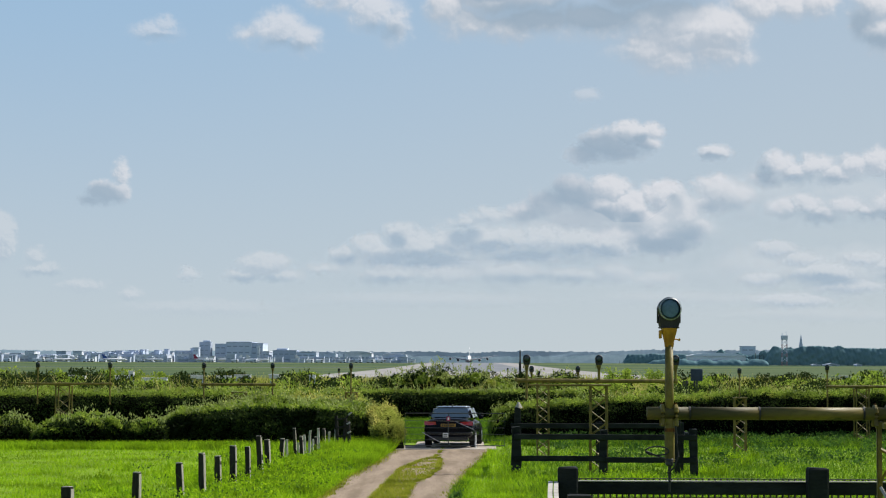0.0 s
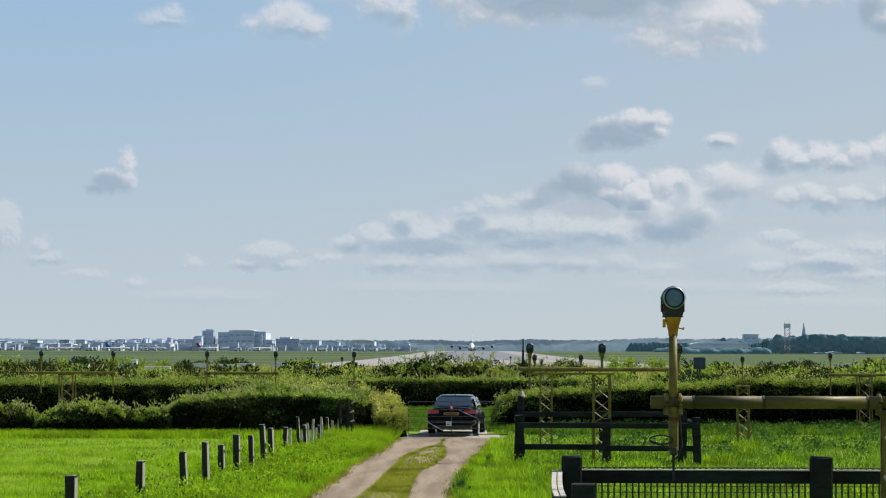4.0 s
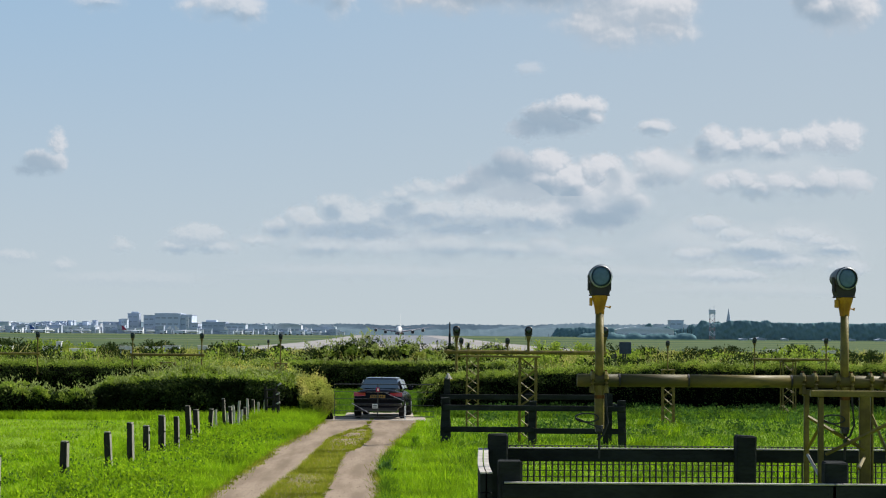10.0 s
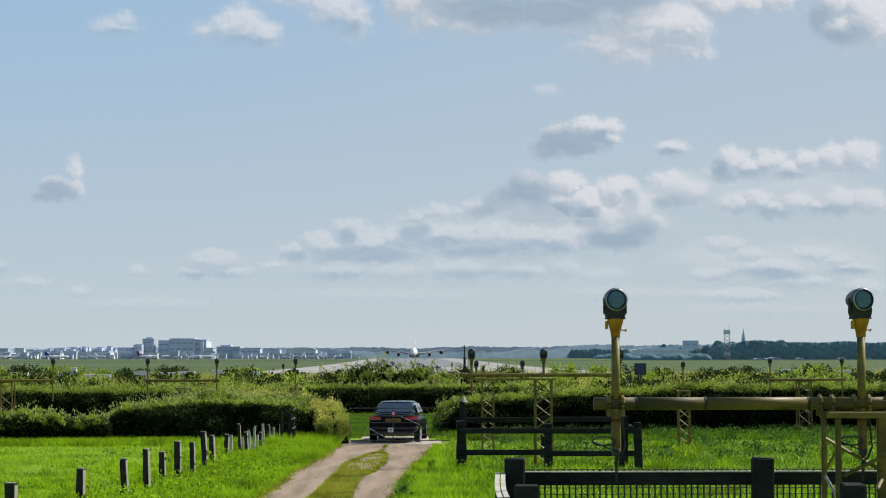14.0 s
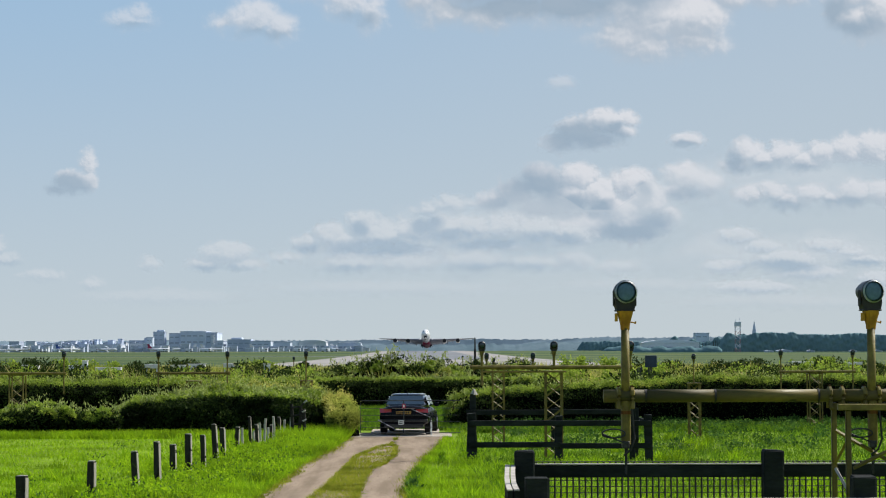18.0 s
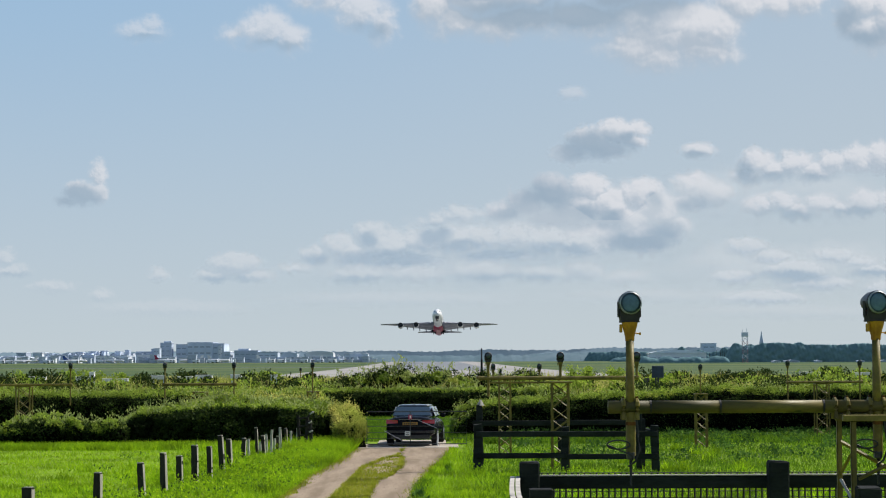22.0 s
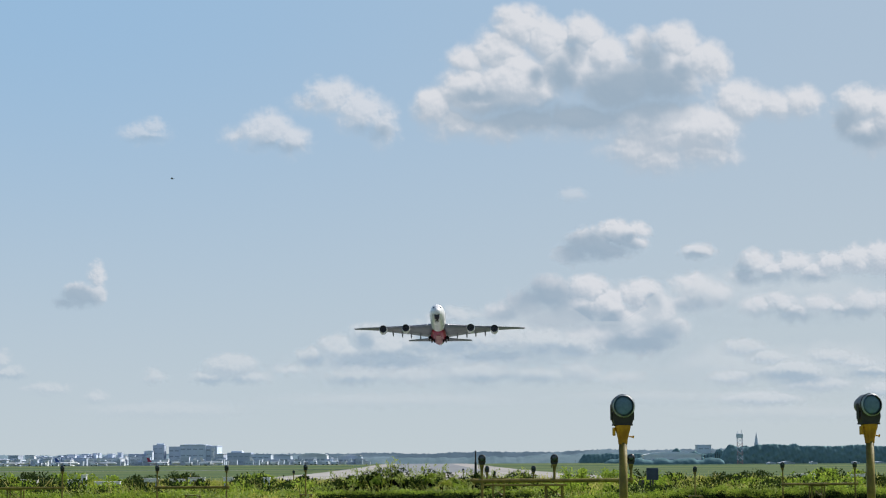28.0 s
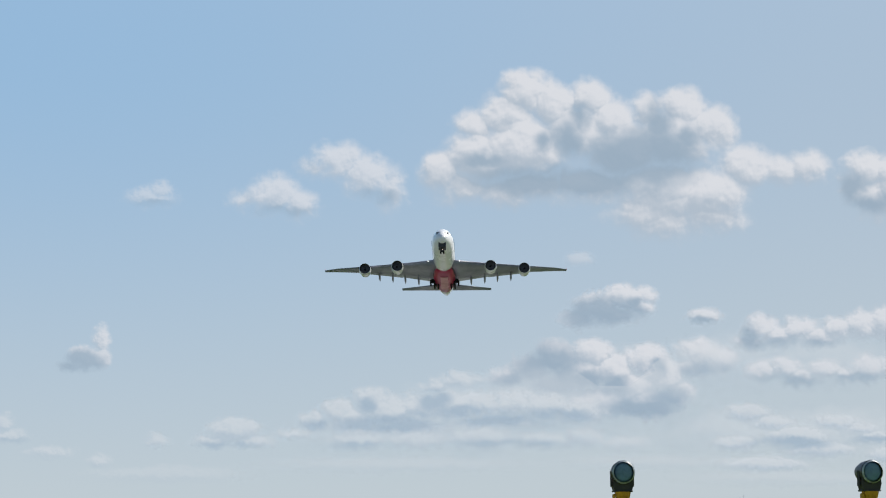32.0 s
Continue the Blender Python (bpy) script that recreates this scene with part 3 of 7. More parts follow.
def build_grass():
    n = 500000
    y = 1 / rng.uniform(1 / 73, 1 / 19, n)
    x = rng.uniform(-0.27, 0.27, n) * y
    off = (x < edge("lo", y) - 0.04 * rng.random(n)) | (x > edge("ro", y) + 0.04 * rng.random(n))
    off &= ~((x < -3.9) & (y > 66.9))
    off &= (y < 71.5) & ~((y > 64.3) & (y < 67.2) & (x > -2.5) & (x < 1.2)) & ~((y > 67) & (x > -1.8) & (x < 0.65))
    off &= ~((y > 64.5) & (x < -2.2) & (rng.random(n) < 0.5))
    x, y = x[off], y[off]
    # taller along the verges and round the fences, in uneven tufts
    verge = np.exp(-((x + 4.4) / 1.6) ** 2) + np.exp(-((x - 0.9) / 0.9) ** 2)
    tuft = 0.5 + 0.5 * smooth_noise(x, y, 1.6, 11) + 0.35 * smooth_noise(x, y, 0.5, 12)
    h = (0.045 + 0.06 * verge + 0.08 * np.clip(tuft, 0, 1.4)) * rng.uniform(0.6, 1.25, len(x))
    keep = (rng.random(len(x)) < 0.55 + 0.6 * tuft)
    x, y, h = x[keep], y[keep], h[keep]
    # darker blades get commoner towards the hedge, painting the paddock's shade
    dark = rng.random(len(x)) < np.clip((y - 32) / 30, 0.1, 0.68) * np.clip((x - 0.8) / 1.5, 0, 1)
    blades("rough_grass", x[dark], y[dark], h[dark] * 1.5, 0.004 + 0.0002 * y[dark], M["rough"], "long grass below the paddock hedge, coloured darker for shade", "grass")
    x, y, h = x[~dark], y[~dark], h[~dark]
    blades("grass", x, y, h, 0.004 + 0.00017 * y * rng.uniform(0.6, 1.2, len(x)), M["blade"], "lush bright green meadow grass", "grass")
    n = 110000
    y = rng.uniform(70.5, 97, n)
    x = np.where(rng.random(n) < 0.35, rng.uniform(-4, 4, n), rng.uniform(-0.25, 0.25, n) * y)
    y = np.where(x < -4, rng.uniform(64, 67.1, n), np.where(x > 1.6, rng.uniform(68, 73.4, n), y))
    h = rng.uniform(0.08, 0.28, n)
    # right of x = -4 a dark blade colour paints the hedge-foot shade
    for name, pick, mt, lab in (("grass", x < -4, "blade", "bright grass along the hedge foot"), ("rough_grass", x >= -4, "rough", "long grass along the hedge foot, coloured dark for its shade")):
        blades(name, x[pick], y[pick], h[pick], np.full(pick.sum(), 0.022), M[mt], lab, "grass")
    # a rank, sunlit bank of grass running up to the hedge end
    n = 16000
    x, y = rng.uniform(-4.4, -2.2, n), rng.uniform(54, 64.8, n)
    ok = x < edge("lo", y) - 0.1
    x, y = x[ok], y[ok]
    blades("bank_grass", x, y, rng.uniform(0.12, 0.3, len(x)) * (1 + 0.8 * np.clip((y - 59) / 5, 0, 1)), np.full(len(x), 0.013), M["blade"], "rank sunlit grass rising to the hedge end", "grass")
    # short, half-dry grass between the ruts
    n = 70000
    y = 1 / rng.uniform(1 / 65, 1 / 18, n)
    u = rng.uniform(-0.06, 1.06, n)
    x = edge("li", y) * (1 - u) + edge("ri", y) * u
    bare = smooth_noise(x, y, 3.0, 14) + 0.25 * smooth_noise(x, y, 0.7, 15) + 0.1 * rng.normal(size=n) > np.interp(y, [20, 46, 60], [0.75, 0.5, -0.05])
    x, y = x[~bare], y[~bare]
    blades("track_grass", x, y, rng.uniform(0.03, 0.11, len(x)), 0.009 + 0.00016 * y, M["strip"], "short half-dry grass between the wheel ruts", "grass")
    # a dark leaf clump added to paint the shade of a hollow at the edge of the rut
    p = np.stack([rng.normal(-0.2, 0.06, 160), rng.normal(40.6, 0.22, 160), np.abs(rng.normal(0.0, 0.08, 160)) + 0.02], 1)
    tagged(leaves("dock_clump", p, 0.06, M["nettle"], rng=rng, up=0.3), "dark leaf clump added for the shaded hollow beside the rut", "weeds", kind="stuff")
    # tufts leaning over the outer edges of the ruts
    n = 70000
    y = 1 / rng.uniform(1 / 64, 1 / 19, n)
    which = rng.integers(0, 4, n)
    out = np.where(which < 2, 1.0, 0.35) * (rng.normal(0.04, 0.09, n) + 0.1 * smooth_noise(y, y * 0, 1.6, 17) + 0.07 * smooth_noise(y, y * 0, 0.5, 18))
    x = np.choose(which, [edge("lo", y) - out, edge("ro", y) + out, edge("li", y) + out, edge("ri", y) - out])
    wide = (which < 2) | (edge("ri", y) - edge("li", y) > 0.3)
    x, y, out, which = x[wide], y[wide], out[wide], which[wide]
    n = len(x)
    h, w = rng.uniform(0.05, 0.17, n), 0.005 + 0.0002 * y
    dry = (out < 0.05) | (which > 1)
    blades("verge_tufts", x[~dry], y[~dry], h[~dry], w[~dry], M["blade"], "ragged grass tufts along the track edge", "grass")
    blades("dry_tufts", x[dry], y[dry], h[dry] * 0.7, w[dry], M["strip"], "half-dry grass at the very edge of the ruts", "grass")
    # long grass hanging over the right-hand rut; dark blade colour paints its shaded side
    n = 3600
    y = 1 / rng.uniform(1 / 46, 1 / 23, n)
    x = edge("ro", y) + 0.03 + np.abs(rng.normal(0, 0.1, n)) + 0.06 * smooth_noise(y, y * 0, 1.4, 19)
    tall = (0.09 + 0.16 * np.clip(0.5 + smooth_noise(x * 0, y, 2.2, 20), 0, 1)) * rng.uniform(0.6, 1.2, n)
    blades("verge_grass", x, y, tall, 0.005 + 0.0002 * y, M["rough"], "long grass hanging over the rut, coloured dark for its shade", "grass")
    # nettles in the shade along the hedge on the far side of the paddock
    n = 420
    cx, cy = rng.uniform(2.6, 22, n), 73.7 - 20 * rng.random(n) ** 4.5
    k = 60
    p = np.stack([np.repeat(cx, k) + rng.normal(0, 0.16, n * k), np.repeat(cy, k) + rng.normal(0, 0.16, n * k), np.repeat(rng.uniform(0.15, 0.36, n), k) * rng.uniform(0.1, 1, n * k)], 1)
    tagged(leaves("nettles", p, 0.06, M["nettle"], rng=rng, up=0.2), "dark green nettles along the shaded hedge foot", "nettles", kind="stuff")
    # rank tussocks and broad-leaved weeds, thickest along the verge and in the near corner
    n = 900
    cy = 1 / rng.uniform(1 / 64, 1 / 21, n)
    cx = np.where(rng.random(n) < 0.62, -4.4 + rng.normal(0, 0.9, n), np.where(rng.random(n) < 0.5, rng.uniform(-9, -4, n), rng.uniform(0.6, 9, n)))
    ok = (cx < edge("lo", cy) - 0.25) | (cx > edge("ro", cy) + 0.2)
    cx, cy = cx[ok], cy[ok]
    k = 46
    x, y = np.repeat(cx, k) + rng.normal(0, 0.11, len(cx) * k), np.repeat(cy, k) + rng.normal(0, 0.11, len(cx) * k)
    tall = np.repeat(rng.uniform(0.14, 0.34, len(cx)), k) * rng.uniform(0.5, 1.1, len(x))
    blades("tussocks", x, y, tall, 0.008 + 0.0002 * y, M["blade"], "rank bright grass tussocks along the verge", "grass")
    pick = rng.random(len(cx)) < 0.45
    cx, cy = cx[pick], cy[pick]
    k = 34
    p = np.stack([np.repeat(cx, k) + rng.normal(0, 0.12, len(cx) * k), np.repeat(cy, k) + rng.normal(0, 0.12, len(cx) * k), rng.uniform(0.02, 0.26, len(cx) * k)], 1)
    p[:, 2] += ground_z(p[:, 0], p[:, 1])
    tagged(leaves("weeds", p, 0.035, M["blade"], rng=rng, up=0.5), "bright broad-leaved weeds among the grass tussocks", "weeds", kind="stuff")
    # coarse broad-leaved clumps between the posts and the track and in the near corner; dark low leaves paint the
    # shaded gaps
    n = 330
    cy = 1 / rng.uniform(1 / 62, 1 / 21, n)
    cx = np.where(rng.random(n) < 0.75, edge("lo", cy) - 0.3 - 2.4 * rng.random(n), -4 - 5 * rng.random(n) ** 1.5)
    big = rng.uniform(0.6, 1.25, n)
    for name, k, mt, size, z0, z1, lab in (("dock_leaves", 40, "blade", 0.032, 0.1, 0.3, "bright coarse weed leaves standing in clumps on the verge"), ("nettles", 26, "nettle", 0.034, 0.02, 0.2, "dark leaves low in the verge clumps, coloured as the shade beneath")):
        m = n * k
        p = np.stack([np.repeat(cx, k) + rng.normal(0, 0.13, m), np.repeat(cy, k) + rng.normal(0, 0.16, m), np.repeat(big, k) * rng.uniform(z0, z1, m)], 1)
        p[:, 2] += ground_z(p[:, 0], p[:, 1])
        tagged(leaves(name, p, size, M[mt], rng=rng, up=0.5, long=2.2), lab, "weeds", kind="stuff")
    n = 90
    y = 1 / rng.uniform(1 / 64, 1 / 24, n)
    x = np.where(rng.random(n) < 0.6, -5.4 + rng.normal(0, 0.9, n), rng.uniform(-10, -5, n))
    blades("dry_stalks", x, y, rng.uniform(0.4, 0.95, n), np.full(n, 0.008), M["rough"], "thin tall stalks standing above the meadow", "stalks")


def hedge(name, pts, width, height, label, leaf, n, mat, seed, rough=0.25, base=0.0, group="field hedges", bare=True, tilt=0.0, crown=1.24):
    """A clipped-once hedge along a line: near-black core painting its inner shade and a skin of leaves with shoots
    standing out.
    """
    r = np.random.default_rng(seed)
    pts = np.array(pts, float)
    seg = np.linalg.norm(np.diff(pts, axis=0), axis=1)
    s_at = np.concatenate([[0], np.cumsum(seg)])
    total = s_at[-1]
    h = thing(name, label, "hedge", group=group)

    def frame_at(s):
        c = np.stack([np.interp(s, s_at, pts[:, 0]), np.interp(s, s_at, pts[:, 1])], -1)
        e = 0.2
        d = np.stack([np.interp(s + e, s_at, pts[:, 0]) - np.interp(s - e, s_at, pts[:, 0]), np.interp(s + e, s_at, pts[:, 1]) - np.interp(s - e, s_at, pts[:, 1])], -1)
        d /= np.linalg.norm(d, axis=-1)[..., None] + 1e-9
        return c, np.stack([d[..., 1], -d[..., 0]], -1)

    def shape(s, a, k=1.0):
        """Point on the skin at s along the line and angle a over the section (0 foot, pi other foot)."""
        c, side = frame_at(s)
        bump = 1 + rough * smooth_noise(s * 1.0 + seed, a * 1.3, 1.7, seed) + rough * 0.6 * smooth_noise(s, a * 2, 0.6, seed + 1)
        end = np.clip(np.minimum(s, total - s) / (0.35 * width), 0, 1) ** 0.5
        hh = height(s / total) if callable(height) else height
        w = np.sign(np.cos(a)) * np.abs(np.cos(a)) ** 0.45 * width / 2 * bump * k * (0.06 + 0.94 * end)
        z = base + hh * np.abs(np.sin(a)) ** 0.6 * (0.7 + 0.3 * bump) * k * (0.12 + 0.88 * end) * (1 - tilt * w / width * 2)
        return np.stack([c[..., 0] + side[..., 0] * w, c[..., 1] + side[..., 1] * w, z], -1)

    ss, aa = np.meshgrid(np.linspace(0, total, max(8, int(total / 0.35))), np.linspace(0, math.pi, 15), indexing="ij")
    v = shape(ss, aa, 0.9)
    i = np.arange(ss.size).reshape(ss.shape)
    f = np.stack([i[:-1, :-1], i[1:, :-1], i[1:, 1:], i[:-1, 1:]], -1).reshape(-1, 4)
    raw_mesh("twig_core", v.reshape(-1, 3), f, M["twig"], h, "near-black core painted as the shade inside the leaves", smooth=True)
    # dark leaves paint the shaded face, brighter ones the crown that grows into the light
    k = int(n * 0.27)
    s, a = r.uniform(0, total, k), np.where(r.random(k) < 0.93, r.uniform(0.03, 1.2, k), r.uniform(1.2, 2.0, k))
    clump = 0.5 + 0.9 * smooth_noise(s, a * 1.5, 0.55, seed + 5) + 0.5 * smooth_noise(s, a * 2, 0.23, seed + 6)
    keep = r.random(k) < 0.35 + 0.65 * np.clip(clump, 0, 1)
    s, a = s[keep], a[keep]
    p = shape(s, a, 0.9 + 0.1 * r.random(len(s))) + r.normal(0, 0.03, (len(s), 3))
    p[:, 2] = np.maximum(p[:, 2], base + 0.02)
    leaves("old_leaves", p, leaf * 1.25, M["darkleaf"], h, r, "dark leaves painting the shaded side", 0.2, 1.8)["kind"] = "stuff"
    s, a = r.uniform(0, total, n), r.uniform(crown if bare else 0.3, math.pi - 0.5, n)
    if not bare:
        tail = r.random(n) < 0.25
        s = np.where(tail, total - r.uniform(0, 0.8, n), s)
    clump = 0.5 + 0.9 * smooth_noise(s, a * 1.5, 0.55, seed + 5) + 0.5 * smooth_noise(s, a * 2, 0.23, seed + 6)
    keep = r.random(n) < (0.1 + 0.9 * np.clip(1.5 * clump - 0.35, 0, 1)) * np.where(a > 2.2, 0.4, 1)
    s, a = s[keep], a[keep]
    n = len(s)
    p = shape(s, a, 0.93 + 0.1 * r.random(n)) + r.normal(0, 0.035, (n, 3))
    p[:, 2] = np.maximum(p[:, 2], base + 0.02)
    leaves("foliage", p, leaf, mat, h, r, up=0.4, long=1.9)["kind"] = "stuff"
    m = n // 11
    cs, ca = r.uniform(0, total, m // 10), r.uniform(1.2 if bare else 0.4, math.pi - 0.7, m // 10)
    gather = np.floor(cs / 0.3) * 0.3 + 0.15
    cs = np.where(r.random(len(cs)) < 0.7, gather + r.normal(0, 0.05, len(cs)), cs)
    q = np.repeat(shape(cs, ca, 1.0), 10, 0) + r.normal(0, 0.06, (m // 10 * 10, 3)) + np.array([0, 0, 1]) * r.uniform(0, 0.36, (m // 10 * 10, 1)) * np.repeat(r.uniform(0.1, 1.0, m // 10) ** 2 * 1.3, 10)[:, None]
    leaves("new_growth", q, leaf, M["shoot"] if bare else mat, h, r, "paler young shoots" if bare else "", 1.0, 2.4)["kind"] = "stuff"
    return h


def shrub(name, x, y, rad, top, n, mat, seed, leaf=0.1, label="", heart=True, group=""):
    """A loose bush: a few stems and leaf clumps with gaps between them."""
    r = np.random.default_rng(seed)
    t = thing(name, label, "bush", pose(x, y, 0), group)
    bm = bmesh.new()
    k = 7
    cl = []
    for j in range(k):
        a, q = r.uniform(0, 6.28), r.uniform(0.1, 0.85) * rad
        z = top * r.uniform(0.45, 0.95)
        tube(bm, (0.05 * math.cos(a), 0.05 * math.sin(a), 0), (q * math.cos(a), q * math.sin(a), z * 0.8), 0.035, 0.012, 6)
        cl.append((q * math.cos(a), q * math.sin(a), z * 0.8, r.uniform(0.3, 0.5) * rad))
    cl += [(r.normal(0, 0.4) * rad, r.normal(0, 0.4) * rad, top * r.uniform(0.2, 0.6), 0.5 * rad) for _ in range(6)]
    part("branchwork", bm, M["bark"], t, "thin brown woody branches")["kind"] = "stuff"
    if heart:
        # near-black lump paints the shade inside the bush
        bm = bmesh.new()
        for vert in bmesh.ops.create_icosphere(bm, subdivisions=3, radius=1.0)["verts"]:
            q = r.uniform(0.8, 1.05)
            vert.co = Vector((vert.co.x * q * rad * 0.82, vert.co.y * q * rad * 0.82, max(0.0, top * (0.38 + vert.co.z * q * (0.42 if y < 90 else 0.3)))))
        part("twig_core", bm, M["twig"], t, "near-black core painted as the shade inside the leaves")
    ci = r.integers(0, len(cl), n)
    c = np.array(cl)
    d = r.normal(size=(n, 3))
    d /= np.linalg.norm(d, axis=1)[:, None]
    p = c[ci, :3] + d * (c[ci, 3] * r.uniform(0.55, 1.05, n) ** 0.5)[:, None] * np.array([1, 1, 0.8])
    p[:, 2] = np.clip(p[:, 2], 0.03, None)
    # bright leaves stay on the upper, sunward side, painting it lit
    if heart:
        p = p[(d[:, 2] * 1.6 + d[:, 1] + d[:, 0] * 0.4 > 0.1 + 0.35 * r.normal(size=n)) & (p[:, 2] > 0.3 * top * r.random(n)) & ((p[:, 1] > -0.25 * rad) | (p[:, 2] > (0.3 + 0.35 * r.random(n)) * top))]
    leaves("foliage", p, leaf, mat, t, r, up=0.4, long=1.9)["kind"] = "stuff"
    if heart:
        # dark leaves round the bush paint its shaded side
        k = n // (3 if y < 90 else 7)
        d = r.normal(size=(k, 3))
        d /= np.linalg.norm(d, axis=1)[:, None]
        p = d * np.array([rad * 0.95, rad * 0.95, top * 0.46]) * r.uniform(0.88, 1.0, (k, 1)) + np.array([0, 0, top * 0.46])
        leaves("old_leaves", p, leaf * 1.15, M["darkleaf"], t, r, "dark leaves painting the shaded side", 0.2, 1.8)["kind"] = "stuff"
        k = max(6, n // 420)
        a, q = r.uniform(0, 6.28, k), np.sqrt(r.uniform(0, 1, k)) * rad * 0.95
        c = np.stack([q * np.cos(a), q * np.sin(a), top * (0.98 - 0.35 * (q / rad) ** 2)], 1)
        p = np.repeat(c, 9, 0) + r.normal(0, 0.05, (k * 9, 3)) + np.array([0, 0, 1]) * r.uniform(-0.1, 0.2, (k * 9, 1))
        leaves("new_growth", p, leaf, M["shoot"], t, r, "paler young shoots", 1.0, 2.4)["kind"] = "stuff"
    return t


def build_hedges():
    hedge("hedge", [(-10.9, 68.6), (-9, 68.7), (-6, 68.6), (-2.9, 67.8)], 2.8, lambda u: 0.98 + 0.5 * np.clip(u * 1.9, 0, 1) - 0.12 * np.clip((u - 0.45) * 5, 0, 1),
          "dense green field hedge with a dark shaded face", 0.044, 105000, M["leaf"], 21, tilt=0.12)
    hedge("hedge", [(-9.5, 73.2), (-6.5, 72.2), (-4.2, 71.6), (-3.0, 71.4)], 3.4, lambda u: 1.15 + 0.35 * np.clip(u * 2, 0, 1), "broad sunlit bramble bank behind the field hedge", 0.032, 120000, M["bramble"], 26, 0.3, bare=False)
    hedge("hedge", [(-3.3, 70.5), (-2.9, 68.0), (-2.6, 66.0), (-2.5, 64.3)], 0.95, lambda u: 1.25 - 0.62 * np.clip((u - 0.4) * 1.7, 0, 1), "sunlit hedge end beside the field gate", 0.03, 70000, M["bramble"], 22, 0.45, bare=False)
    hedge("hedge", [(-36, 86), (-20, 86), (-10, 86.5), (-4, 88)], 2.8, 1.52, "long green hedge behind the first one, dark below", 0.04, 110000, M["leaf"], 23, tilt=0.1)
    hedge("hedge", [(-6.5, 98), (0, 98.6), (3.0, 98.6), (6.5, 97)], 3.0, 1.42, "dark hedge across the end of the lane", 0.044, 70000, M["leaf"], 24)
    hedge("hedge", [(0.95, 73.2), (3, 74.6), (10, 75.0), (15, 75), (22, 74.9), (36, 74.6)], 2.2, lambda u: 1.22 + 0.56 * np.clip(u * 3.4, 0, 1), "green hedge with a black shaded face behind the light frames", 0.031, 215000, M["leaf"], 25, rough=0.4, crown=1.12)
    for i, (x, y, rad, top, n, mt) in enumerate([(-15.9, 67.6, 1.1, 1.08, 4800, "leaf"), (-15.2, 67.5, 0.6, 0.85, 3400, "leaf"), (-14.35, 67.5, 0.55, 0.5, 2600, "leaf"), (-13.5, 67.3, 0.75, 1.0, 4000, "leaf"), (-12.7, 67.2, 1.0, 1.12, 5000, "leaf"), (-12.0, 67.3, 0.75, 0.98, 4000, "leaf"), (-11.3, 67.3, 0.6, 0.85, 3600, "leaf"), (-10.7, 67.3, 0.65, 0.95, 3600, "leaf"),
                                                 (-2.0, 105, 0.95, 2.9, 4200, "leaf"), (-2.7, 105.4, 0.8, 2.45, 3000, "darkleaf"), (-1.1, 106, 0.8, 2.55, 3200, "darkleaf"), (-0.3, 105.2, 0.6, 2.2, 2400, "darkleaf"), (0.4, 106, 0.75, 2.5, 3000, "leaf"), (1.3, 105.4, 0.7, 2.35, 2600, "leaf"), (-3.6, 106, 0.8, 2.25, 2800, "leaf"), (2.1, 106, 0.65, 2.1, 2400, "leaf"), (2.9, 107, 0.8, 2.35, 2600, "darkleaf"), (3.8, 106, 0.8, 2.15, 2600, "leaf"), (5.0, 105, 1.0, 2.3, 3000, "leaf"), (-4.6, 106, 0.9, 2.1, 2600, "darkleaf"), (0.9, 104.6, 0.5, 2.05, 1600, "weed"), (-1.5, 104.4, 0.5, 2.7, 1800, "shoot")]):
        shrub("bush", x, y, rad, top * (1.12 if i > 8 else 1.0), int(n * (1.7 if i < 8 else 2.2)), M[mt], 40 + i, 0.045 if i < 8 else 0.055, "rounded leafy bush at the hedge foot" if i < 8 else "dark green bush with pale shoots above the hedge", group="bushes")


